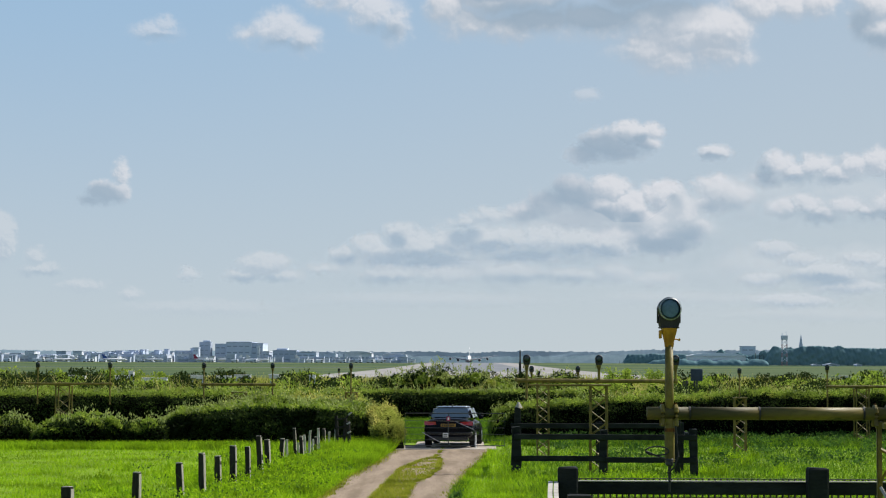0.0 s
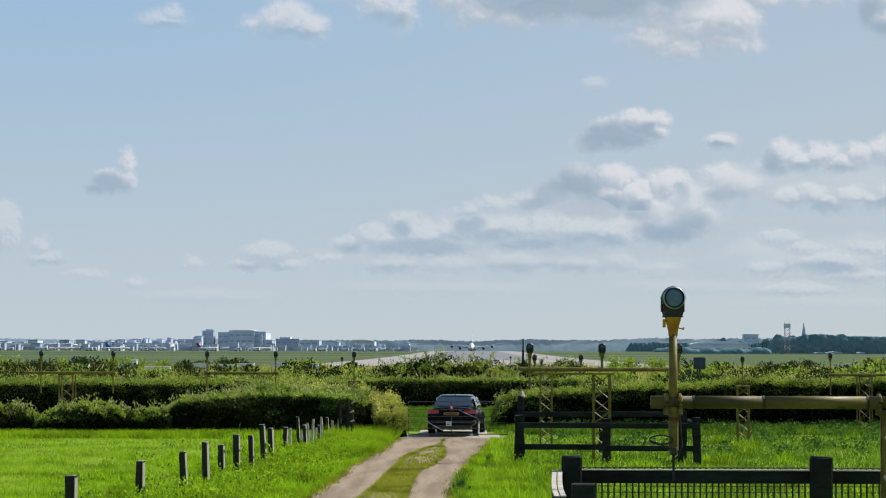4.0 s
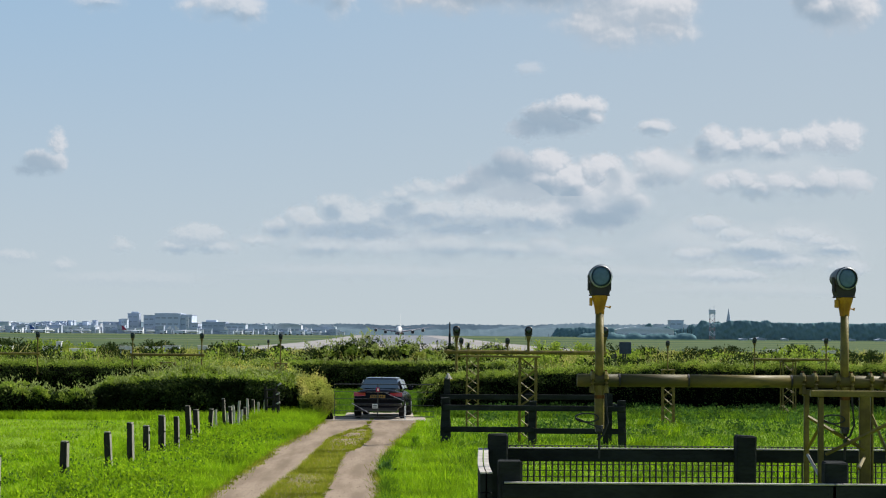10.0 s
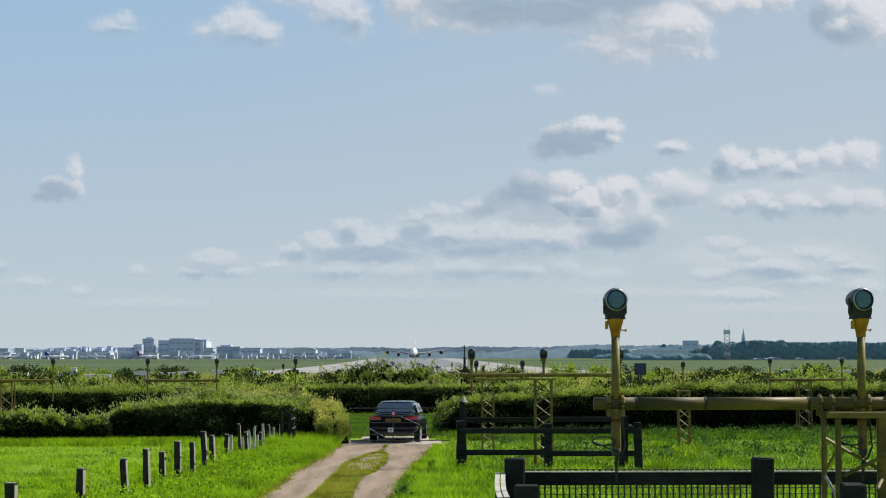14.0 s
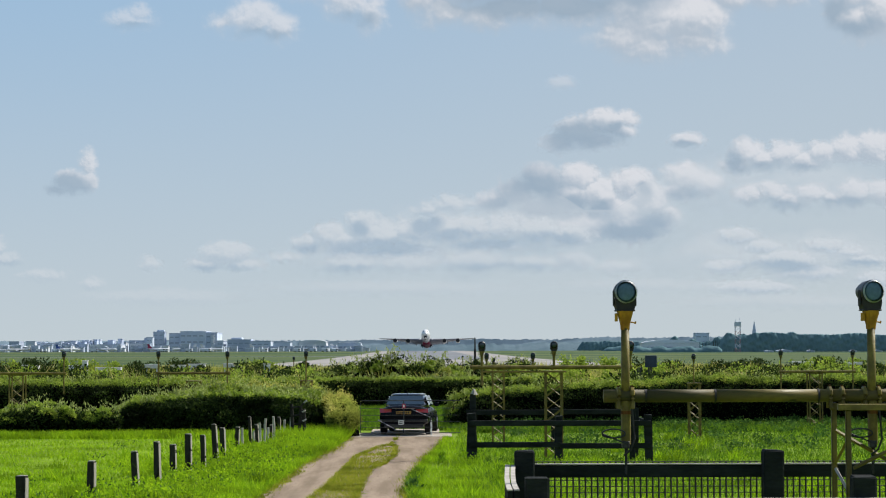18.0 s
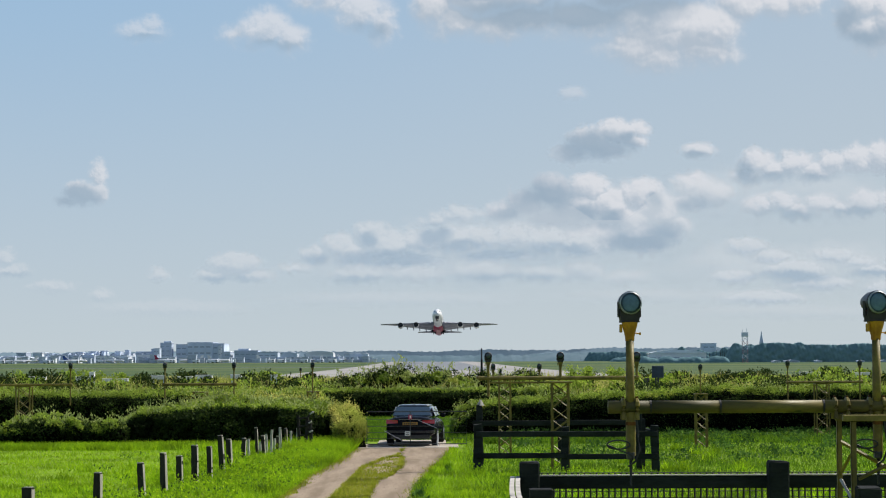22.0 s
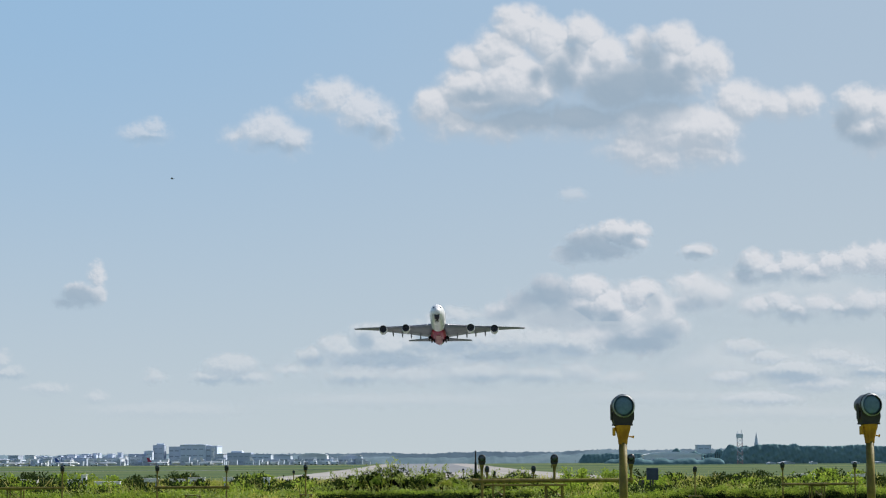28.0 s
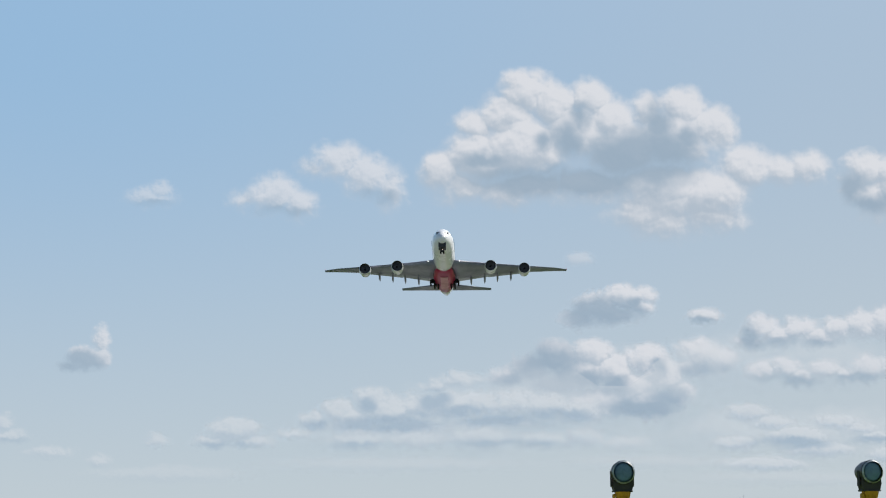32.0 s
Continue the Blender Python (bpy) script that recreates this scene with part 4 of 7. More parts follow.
def build_scrub():
    """Rough weeds and low bushes between the hedges and the runway."""
    n = 200000
    y = 1 / rng.uniform(1 / 330, 1 / 88.5, n)
    x = rng.uniform(-0.26, 0.26, n) * y
    lane = (np.abs(x) < 5.5) & (y < 106)
    x, y = x[~lane], y[~lane]
    n = len(x)
    hgt = (0.4 + 0.35 * np.clip(0.5 + smooth_noise(x, y, 18, 33), 0, 1)) * rng.uniform(0.55, 1.2, n)
    blades("tall_grass", x, y, hgt, 0.012 + 0.00016 * y, M["weed"], "tall yellow-green grass of the rough field", "grass")
    n = 2200
    y = 1 / rng.uniform(1 / 330, 1 / 89, n)
    x = rng.uniform(-0.26, 0.26, n) * y
    lane = (np.abs(x) < 5.5) & (y < 106)
    x, y = x[~lane], y[~lane]
    n = len(x)
    k = 62
    hgt = (0.32 + 0.6 * rng.random(n) ** 4 + 0.3 * np.clip(smooth_noise(x, y, 25, 31), 0, 1))
    hgt *= np.where((np.abs(x) < 4) & (y > 100), 0.8, 1)
    p = np.stack([np.repeat(x, k) + rng.normal(0, 0.35, n * k), np.repeat(y, k) + rng.normal(0, 0.35, n * k), np.repeat(hgt, k) * rng.uniform(0.1, 1.1, n * k)], 1)
    tagged(leaves("scrub", p, 0.03 + 0.00034 * p[:, 1], M["weed"], rng=rng, up=0.5), "rough yellow-green weeds and scrub before the runway", "scrub", kind="stuff")
    # rank stems standing above the rest in loose clumps
    n = 900
    cy = 1 / rng.uniform(1 / 300, 1 / 92, n)
    cx = rng.uniform(-0.26, 0.26, n) * cy
    lane = (np.abs(cx) < 6) & (cy < 108)
    cx, cy = cx[~lane], cy[~lane]
    n = len(cx)
    k = 26
    x, y = np.repeat(cx, k) + rng.normal(0, 0.4, n * k), np.repeat(cy, k) + rng.normal(0, 0.4, n * k)
    hgt = np.repeat(rng.uniform(0.8, 1.5, n) + 0.9 * rng.random(n) ** 4, k) * rng.uniform(0.5, 1.05, n * k)
    blades("tall_weeds", x, y, hgt, 0.02 + 0.0002 * y, M["weed"], "tall green weed stems standing in the rough field", "weeds")
    n = 9
    cx, cy = rng.uniform(-5, 5.5, n), rng.uniform(100.5, 108, n)
    k = 30
    x, y = np.repeat(cx, k) + rng.normal(0, 0.25, n * k), np.repeat(cy, k) + rng.normal(0, 0.3, n * k)
    blades("tall_weeds", x, y, np.repeat(rng.uniform(1.8, 2.6, n), k) * rng.uniform(0.6, 1.03, n * k), np.full(n * k, 0.035), M["weed"], "pale tall shoots behind the lane hedge", "weeds")
    n = 120
    y = 1 / rng.uniform(1 / 260, 1 / 92, n)
    x = rng.uniform(-0.25, 0.25, n) * y
    lane = (np.abs(x) < 6) & (y < 108)
    x, y = x[~lane], y[~lane]
    n = len(x)
    k = 9
    p = np.stack([np.repeat(x, k) + rng.normal(0, 0.2, n * k), np.repeat(y, k) + rng.normal(0, 0.2, n * k), rng.uniform(0.5, 1.3, n * k)], 1)
    tagged(leaves("umbels", p, 0.07, M["flower"], rng=rng), "white cow parsley flower heads in the scrub", "flowers", kind="stuff")
    for i in range(210):
        y = 1 / rng.uniform(1 / 300, 1 / 92)
        x = rng.uniform(-0.24, 0.24) * y
        if abs(x) < 6 and y < 108:
            continue
        shrub("bush", x, y, rng.uniform(0.5, 1.3) * (1 + y / 300), rng.uniform(1.3, 2.5) - (0.6 if i % 3 == 1 else 0.0), 620, M[("leaf", "darkleaf", "darkleaf")[i % 3]], 80 + i, 0.06 + 0.0004 * y, "low wild bush standing in the rough field", False, group="field bushes")


def wood(name, x0, x1, y0, y1, top, n, seed, label, mat, base=0.0):
    """A far wood: trunks and lumpy crowns, uneven along its top."""
    r = np.random.default_rng(seed)
    x, y = r.uniform(x0, x1, n), r.uniform(y0, y1, n)
    hgt = (top((x - x0) / (x1 - x0)) if callable(top) else top) * r.uniform(0.72, 1.05, n)
    # the closed front and roof of leaves, swelling crown by crown
    side = np.concatenate([np.linspace(0, 1, 18), np.linspace(1.1, 1.9, 5)])
    xs, q = np.meshgrid(np.arange(x0, x1, 0.7), side, indexing="ij")
    full = 0 * xs[:, 0]
    for xx, hh in list(zip(x, hgt))[:max(8, n // 9)]:
        wide = max(5.0, hh * r.uniform(0.25, 0.5))
        full = np.maximum(full, hh * (0.6 + 0.4 * np.sqrt(np.clip(1 - ((xs[:, 0] - xx) / wide) ** 2, 0, 1))))
    full = full[:, None] * (0.94 + 0.12 * smooth_noise(xs, xs * 0, 28.0, seed + 6) + 0.035 * smooth_noise(xs, xs * 0, 2.6, seed) + 0.02 * smooth_noise(xs, xs * 0, 1.2, seed + 4)) * np.clip(np.minimum(xs - x0, x1 - xs) / 5 + 0.1, 0, 1) ** 0.5
    z = (2.0 + base + full) * np.where(q < 1, q ** 0.9, np.clip(2 - q, 0, 1) ** 0.3)
    bulge = full / 16 * (1.3 * smooth_noise(xs, z, 6.0, seed + 2) + 0.5 * smooth_noise(xs, z, 2.4, seed + 3))
    v = np.stack([xs, y0 + np.where(q < 1, 3.0 * q ** 3, 3.0 + 25 * (q - 1)) - bulge, z - 0.3], -1)
    i = np.arange(xs.size).reshape(xs.shape)
    f = np.stack([i[:-1, :-1], i[1:, :-1], i[1:, 1:], i[:-1, 1:]], -1).reshape(-1, 4)
    tagged(raw_mesh(name, v.reshape(-1, 3), f, mat, smooth=True), label, "trees", kind="stuff")
    bm = bmesh.new()
    for xx, yy, hh in zip(x, y, hgt):
        tube(bm, (xx, yy, base), (xx, yy, base + hh * 0.7), hh * 0.02, hh * 0.008, 5)
    tagged(part("tree_trunks", bm, M["bark"]), "dark trunks of the far wood", "trees", kind="stuff")


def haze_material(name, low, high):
    """The blue distance: far woods with the air-light haze painted into their colour and a glow."""
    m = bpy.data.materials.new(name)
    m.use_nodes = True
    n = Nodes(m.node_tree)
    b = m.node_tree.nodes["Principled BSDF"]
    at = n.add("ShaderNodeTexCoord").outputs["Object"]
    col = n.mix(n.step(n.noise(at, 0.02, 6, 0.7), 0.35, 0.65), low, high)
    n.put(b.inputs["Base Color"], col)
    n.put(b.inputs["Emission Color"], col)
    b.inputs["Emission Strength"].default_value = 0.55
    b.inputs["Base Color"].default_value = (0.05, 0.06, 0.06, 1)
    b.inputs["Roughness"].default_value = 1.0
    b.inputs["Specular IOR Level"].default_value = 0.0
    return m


def build_distance():
    """A wooded ridge on the skyline, over four kilometres away."""
    xs = np.arange(-1250, 1250, 4.0)
    r = np.random.default_rng(5)
    # blue tones and emission of both ridges stand in for haze
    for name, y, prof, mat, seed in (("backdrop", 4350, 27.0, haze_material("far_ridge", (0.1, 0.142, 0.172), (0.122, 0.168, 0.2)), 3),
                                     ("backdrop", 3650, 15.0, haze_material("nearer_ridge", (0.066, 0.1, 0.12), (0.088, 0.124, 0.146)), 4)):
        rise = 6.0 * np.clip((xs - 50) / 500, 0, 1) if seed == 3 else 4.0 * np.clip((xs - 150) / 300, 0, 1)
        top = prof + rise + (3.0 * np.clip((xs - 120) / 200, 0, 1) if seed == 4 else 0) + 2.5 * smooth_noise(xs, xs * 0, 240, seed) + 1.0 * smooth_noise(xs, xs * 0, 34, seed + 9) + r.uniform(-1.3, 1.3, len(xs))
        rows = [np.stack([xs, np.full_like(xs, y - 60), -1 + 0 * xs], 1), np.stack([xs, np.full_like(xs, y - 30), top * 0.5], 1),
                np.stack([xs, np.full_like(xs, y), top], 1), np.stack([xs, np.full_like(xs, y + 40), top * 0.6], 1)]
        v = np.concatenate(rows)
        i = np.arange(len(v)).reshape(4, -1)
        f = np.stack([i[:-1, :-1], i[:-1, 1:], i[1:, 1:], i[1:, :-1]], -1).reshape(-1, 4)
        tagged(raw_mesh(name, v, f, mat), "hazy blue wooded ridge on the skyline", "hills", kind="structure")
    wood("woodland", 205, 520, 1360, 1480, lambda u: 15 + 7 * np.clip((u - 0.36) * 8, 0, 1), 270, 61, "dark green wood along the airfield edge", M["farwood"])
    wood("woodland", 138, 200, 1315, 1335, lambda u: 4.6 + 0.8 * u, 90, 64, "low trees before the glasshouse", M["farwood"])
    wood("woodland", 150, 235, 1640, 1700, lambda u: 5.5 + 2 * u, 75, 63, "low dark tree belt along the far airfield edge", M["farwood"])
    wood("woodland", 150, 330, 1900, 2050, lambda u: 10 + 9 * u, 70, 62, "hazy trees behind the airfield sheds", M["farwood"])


build_ground()
build_track()
build_runway()
build_distance()
build_hedges()
build_scrub()
build_grass()

# ---- fences, gate and approach lights ----
def wobbly_post(bm, w, d, h, r, lean=0.0):
    """A rough hewn post, a little bent, with worn edges."""
    rings = []
    for k in range(6):
        z = h * k / 5
        sx, sy = w / 2 * r.uniform(0.88, 1.05), d / 2 * r.uniform(0.88, 1.05)
        ox, oy = lean * z + r.uniform(-0.008, 0.008), r.uniform(-0.008, 0.008)
        c = 0.42 if w < 0.095 else 0.16
        rings.append([(ox + sx * a, oy + sy * b, z + (r.uniform(-0.015, 0.015) if k == 5 else 0)) for a, b in
                      ((-1, -1 + c), (-1 + c, -1), (1 - c, -1), (1, -1 + c), (1, 1 - c), (1 - c, 1), (-1 + c, 1), (-1, 1 - c))])
    rings[0] = [(x, y, -0.3) for x, y, z in rings[0]]
    return loft(bm, rings)


def build_left_fence():
    r = random.Random(3)
    rows = [(-6.52, 32.5, 0.78, 0.20), (-6.38, 38.5, 0.69, 0.17), (-5.79, 40.4, 0.78, 0.15), (-5.51, 41.6, 0.92, 0.14), (-5.65, 45.3, 0.69, 0.15), (-5.38, 45.9, 0.90, 0.17),
            (-5.12, 46.7, 0.84, 0.13), (-5.23, 50.6, 0.95, 0.15), (-5.19, 52.1, 0.8, 0.15), (-5.35, 57.5, 0.62, 0.14), (-5.0, 58.2, 0.9, 0.1), (-4.83, 58.5, 0.66, 0.12),
            (-4.67, 58.9, 0.82, 0.07), (-4.69, 61.9, 0.52, 0.09), (-4.67, 63.1, 0.75, 0.08), (-4.73, 66.1, 0.62, 0.12),
            (-5.30, 58.8, 0.56, 0.07), (-5.07, 60.2, 0.41, 0.07), (-4.91, 60.6, 0.63, 0.07), (-4.79, 61.7, 0.45, 0.07), (-4.43, 64.1, 0.61, 0.07), (-4.27, 64.9, 0.66, 0.07)]
    fence = thing("field_fence", "row of weathered dark fence posts beside the dirt track", "fence")
    for x, y, h, w in rows:
        w *= 0.86 if w > 0.095 else 1.0
        bm = bmesh.new()
        deep, lean = w * r.uniform(0.7, 1), r.uniform(-0.07, 0.07)
        wobbly_post(bm, w, deep, h, r, lean)
        p = part("post", bm, M["greywood" if w < 0.085 else "oldwood"], fence, "slim bleached stake" if w < 0.085 else "")
        p.location = (x, y, 0)
        p.rotation_euler[2] = r.uniform(-0.34, -0.18)
        if w < 0.085:
            continue
        # pale slabs paint the sunlit side and top of the post
        bm = bmesh.new()
        loft(bm, [[(w * 0.46 + lean * z + r.uniform(0, 0.006), -deep * 0.42, z), (w * 0.535 + lean * z, -deep * r.uniform(0.36, 0.42), z), (w * 0.535 + lean * z, deep * 0.4, z), (w * 0.46 + lean * z, deep * 0.4, z)] for z in (-0.2, h * 0.3, h * 0.6, h * 0.97)])
        part("cleft_face", bm, M["sunwood"], p, "pale side painted as sunlit")
        bm = bmesh.new()
        box(bm, (-w * 0.42 + lean * h, -deep * 0.42, h - 0.02), (w * 0.44 + lean * h, deep * 0.42, h + 0.018), 0.004)
        part("sawn_top", bm, M["sunwood"], p, "pale top painted as sunlit")
    # a broken hurdle leaning against the hedge end, and a dead branch on the verge
    hurdle = thing("broken_hurdle", "broken dark timber hurdle with bleached rail ends at the hedge", "hurdle", pose(-4.12, 63.6, 0, 0, 0, -8))
    for x, h, lean in ((0.0, 1.12, -0.05), (0.2, 1.05, 0.05), (0.38, 0.95, -0.03)):
        bm = bmesh.new()
        wobbly_post(bm, 0.1, 0.08, h, r, lean)
        part("post", bm, M["oldwood"], hurdle).location = (x, 0, 0)
    for z, x1, dz in ((1.04, 0.46, 0.2), (0.78, 0.42, 0.15), (0.5, 0.44, 0.14)):
        bm = bmesh.new()
        path_tube(bm, [(-0.04, -0.07, z - 0.03), (0.25, -0.06, z), (x1 - 0.1, -0.07, z + dz * 0.6)], 0.035, 6)
        rail = part("rail", bm, M["oldwood"], hurdle)
        bm = bmesh.new()
        path_tube(bm, [(x1 - 0.11, -0.07, z + dz * 0.58), (x1, -0.07, z + dz)], 0.03, 6)
        part("rail_end", bm, M["greywood"], rail, "bleached broken end")
    limb = thing("fallen_branch", "short bleached broken branch lying on the grass verge", "branch", pose(-3.51, 30.20, 0.1))
    bm = bmesh.new()
    path_tube(bm, [(-0.1, 0.16, 0.03), (-0.03, 0.06, 0.06), (0.04, -0.06, 0.05), (0.11, -0.2, 0.02)], 0.025, 7)
    part("stem", bm, M["greywood"], limb)
    bm = bmesh.new()
    path_tube(bm, [(-0.05, 0.1, 0.05), (-0.12, 0.08, 0.09), (-0.17, 0.1, 0.06)], 0.014, 5)
    part("twig", bm, M["oldwood"], limb)


def build_gate():
    g = thing("field_gate", "closed galvanised tubular steel field gate across the track", "gate", pose(-1.95, 63.0, 0.12))
    w, h = 3.15, 1.12
    ring = bmesh.new()
    path_tube(ring, [(0, 0, 0.1), (0, 0, h), (w, 0, h), (w, 0, 0.1), (0, 0, 0.1)], 0.015, 8)
    part("gate_frame", ring, M["gatesteel"], g)
    for z in (0.28, 0.46, 0.66, 0.88):
        bm = bmesh.new()
        tube(bm, (0, 0, z), (w, 0, z), 0.008, seg=8)
        part("bar", bm, M["gatesteel"], g)
    bm = bmesh.new()
    tube(bm, (1.37, -0.02, 0.1), (1.37, -0.02, h), 0.016, seg=8)
    part("upright", bm, M["gatesteel"], g)
    for a, b in (((0.55, -0.03, 0.52), (1.12, -0.03, 0.2)), ((1.62, -0.03, 0.85), (2.2, -0.03, 0.6))):
        bm = bmesh.new()
        tube(bm, a, b, 0.01, seg=8)
        part("brace", bm, M["wing"], g, "dull grey flat brace")
    bm = bmesh.new()
    box(bm, (1.37 - 0.055, -0.05, 0.88), (1.37 + 0.055, -0.035, 1.02), 0.005)
    tag = part("notice", bm, M["redpaint"], g, "small red notice on the gate")
    bm = bmesh.new()
    box(bm, (1.37 - 0.02, -0.056, 0.91), (1.37 + 0.03, -0.0505, 0.99))
    part("notice_panel", bm, M["white"], tag)
    bm = bmesh.new()
    box(bm, (1.37 - 0.17, -0.05, 0.36), (1.37 + 0.0, -0.035, 0.5), 0.004)
    plate = part("gate_plate", bm, M["white"], g, "small white plate")
    for k in range(2):
        bm = bmesh.new()
        box(bm, (1.37 - 0.15, -0.055, 0.39 + 0.05 * k), (1.37 - 0.03, -0.0505, 0.415 + 0.05 * k))
        part("lettering", bm, M["ink"], plate)
    r = random.Random(9)
    bm = bmesh.new()
    wobbly_post(bm, 0.06, 0.06, 0.48, r)
    tagged(part("marker_post", bm, M["white"]), "slim white marker post beside the lane", "post").location = (0.3, 65.2, 0)


def build_mid_fence():
    """The timber enclosure round the second light frame."""
    r = random.Random(5)
    f = thing("timber_enclosure", "dark timber post-and-rail enclosure round a light frame", "fence", pose(0, 0, 0))
    for x, y, h, w, tip in ((1.25, 50.5, 1.22, 0.24, 0), (3.45, 50.5, 1.15, 0.2, 0), (5.75, 50.5, 1.18, 0.2, 0), (1.42, 54.4, 1.62, 0.18, 1), (5.75, 54.4, 1.45, 0.18, 1), (3.6, 54.4, 1.25, 0.16, 0), (5.42, 51.3, 1.45, 0.15, 0), (5.58, 52.0, 1.3, 0.13, 0)):
        bm = bmesh.new()
        wobbly_post(bm, w, w * 0.8, h, r, r.uniform(-0.02, 0.02))
        p = part("post", bm, M["rail"], f)
        p.location = (x, y, 0)
        if tip:
            bm = bmesh.new()
            bmesh.ops.create_cone(bm, cap_ends=True, segments=4, radius1=w * 0.62, radius2=0.02, depth=0.16)
            c = part("post_cap", bm, M["greywood"], p, "pale pointed cap")
            c.location = (0, 0, h + 0.07)
    for y, zs in ((50.38, (0.98, 0.4)), (54.3, (1.14,))):
        for z in zs:
            for x0, x1 in ((1.2, 3.5), (3.5, 5.8)):
                bm = bmesh.new()
                dz = r.uniform(-0.03, 0.03)
                box(bm, (x0, y - 0.03, z - 0.07), (x1, y + 0.03, z + 0.07), 0.01, pose(0, 0, dz))
                part("rail", bm, M["rail"], f)
    for x in (1.25, 5.75):
        for z in (0.98,):
            bm = bmesh.new()
            box(bm, (x - 0.03, 50.5, z - 0.06), (x + 0.03, 54.4, z + 0.06), 0.01)
            part("rail", bm, M["rail"], f)


def wire_panel(x0, x1, z0, z1, step, y):
    """A sheet of welded wire between two posts."""
    bm = bmesh.new()
    k = int(round((x1 - x0) / step))
    for i in range(k + 1):
        x = x0 + (x1 - x0) * i / k
        tube(bm, (x, y, z0), (x, y, z1), 0.0075, seg=4, caps=False)
    k = int(round((z1 - z0) / step))
    for i in range(k + 1):
        z = z0 + (z1 - z0) * i / k
        tube(bm, (x0, y - 0.003, z), (x1, y - 0.003, z), 0.0036, seg=4, caps=False)
    return bm


def build_near_fence():
    """Two runs of dark post-and-rail with wire mesh round the nearest lights, joined by sloping side rails."""
    r = random.Random(8)
    f = thing("mesh_fence", "dark timber fence with black wire mesh round the lights", "fence", pose(0, 0, 0.25))
    z0 = -0.25
    for y, xs, top, w in ((16.0, (-0.0 + 0.815, 2.80, 4.85, 6.9), 2.0, 0.16), (13.2, (0.745, 2.92, 5.1), 1.965, 0.155)):
        for x in xs:
            bm = bmesh.new()
            lean = r.uniform(-0.006, 0.006)
            box(bm, (-w / 2, -w / 2, -0.3), (w / 2, w / 2, top + z0), 0.012)
            for v in bm.verts:
                v.co.x += lean * max(v.co.z, 0) + r.uniform(-0.003, 0.003)
                v.co.z += 0.02 * (v.co.x / w) * (v.co.z > 0) * r.choice((-1, 1)) * 0.4
            part("post", bm, M["rail"], f).location = (x, y, 0)
        for a, b in zip(xs, xs[1:]):
            for zt, th in ((1.875, 0.10), (1.08, 0.10)) if y > 15 else ((1.815, 0.095), (1.0, 0.09)):
                bm = bmesh.new()
                yr = y + 0.21 if y > 15 else y
                box(bm, (a - 0.05, yr - 0.125, zt - th + z0), (b - 0.02, yr - 0.085, zt + z0), 0.006)
                rail = part("rail", bm, M["rail"], f)
                # pale strip paints the weathered, sunlit upper edge of the rail
                bm = bmesh.new()
                box(bm, (a - 0.04, yr - 0.13, zt + z0 + 0.001), (b - 0.02, yr - 0.085, zt + z0 + 0.012), 0.003)
                part("rail_top", bm, M["greywood"], rail, "weathered upper edge, painted pale as sunlit")
            part("wire_mesh", wire_panel(a, b, 0.65 + z0, (1.90 if y > 15 else 1.79) + z0, 0.05, y + 0.14 if y > 15 else y - 0.07), M["mesh"], f, "black square wire mesh")
    for dx in (-0.105, -0.06):
        for zt in (1.87, 1.74, 1.61, 1.48, 1.35):
            bm = bmesh.new()
            pts = []
            for k in range(9):
                u = k / 8
                x = 0.78 + dx + (-0.055 * math.sin(u * math.pi * 0.5) - 0.05 * u)
                pts.append((x, 16.05 - 2.85 * u, zt + z0 - 0.02 * math.sin(u * math.pi)))
            loft(bm, [[(x - 0.017, y, z - 0.12), (x + 0.017, y, z - 0.12), (x + 0.017, y, z), (x - 0.017, y, z)] for x, y, z in pts])
            part("side_rail", bm, M["rail"], f)
            if zt < 1.8:
                continue
            # pale strip paints the sunlit top of the side rail
            bm = bmesh.new()
            loft(bm, [[(x - 0.018, y, z + 0.001), (x + 0.018, y, z + 0.001), (x + 0.018, y, z + 0.011), (x - 0.018, y, z + 0.011)] for x, y, z in pts])
            part("side_rail_cap", bm, M["greywood"], f, "pale strip painted as the sunlit rail top")


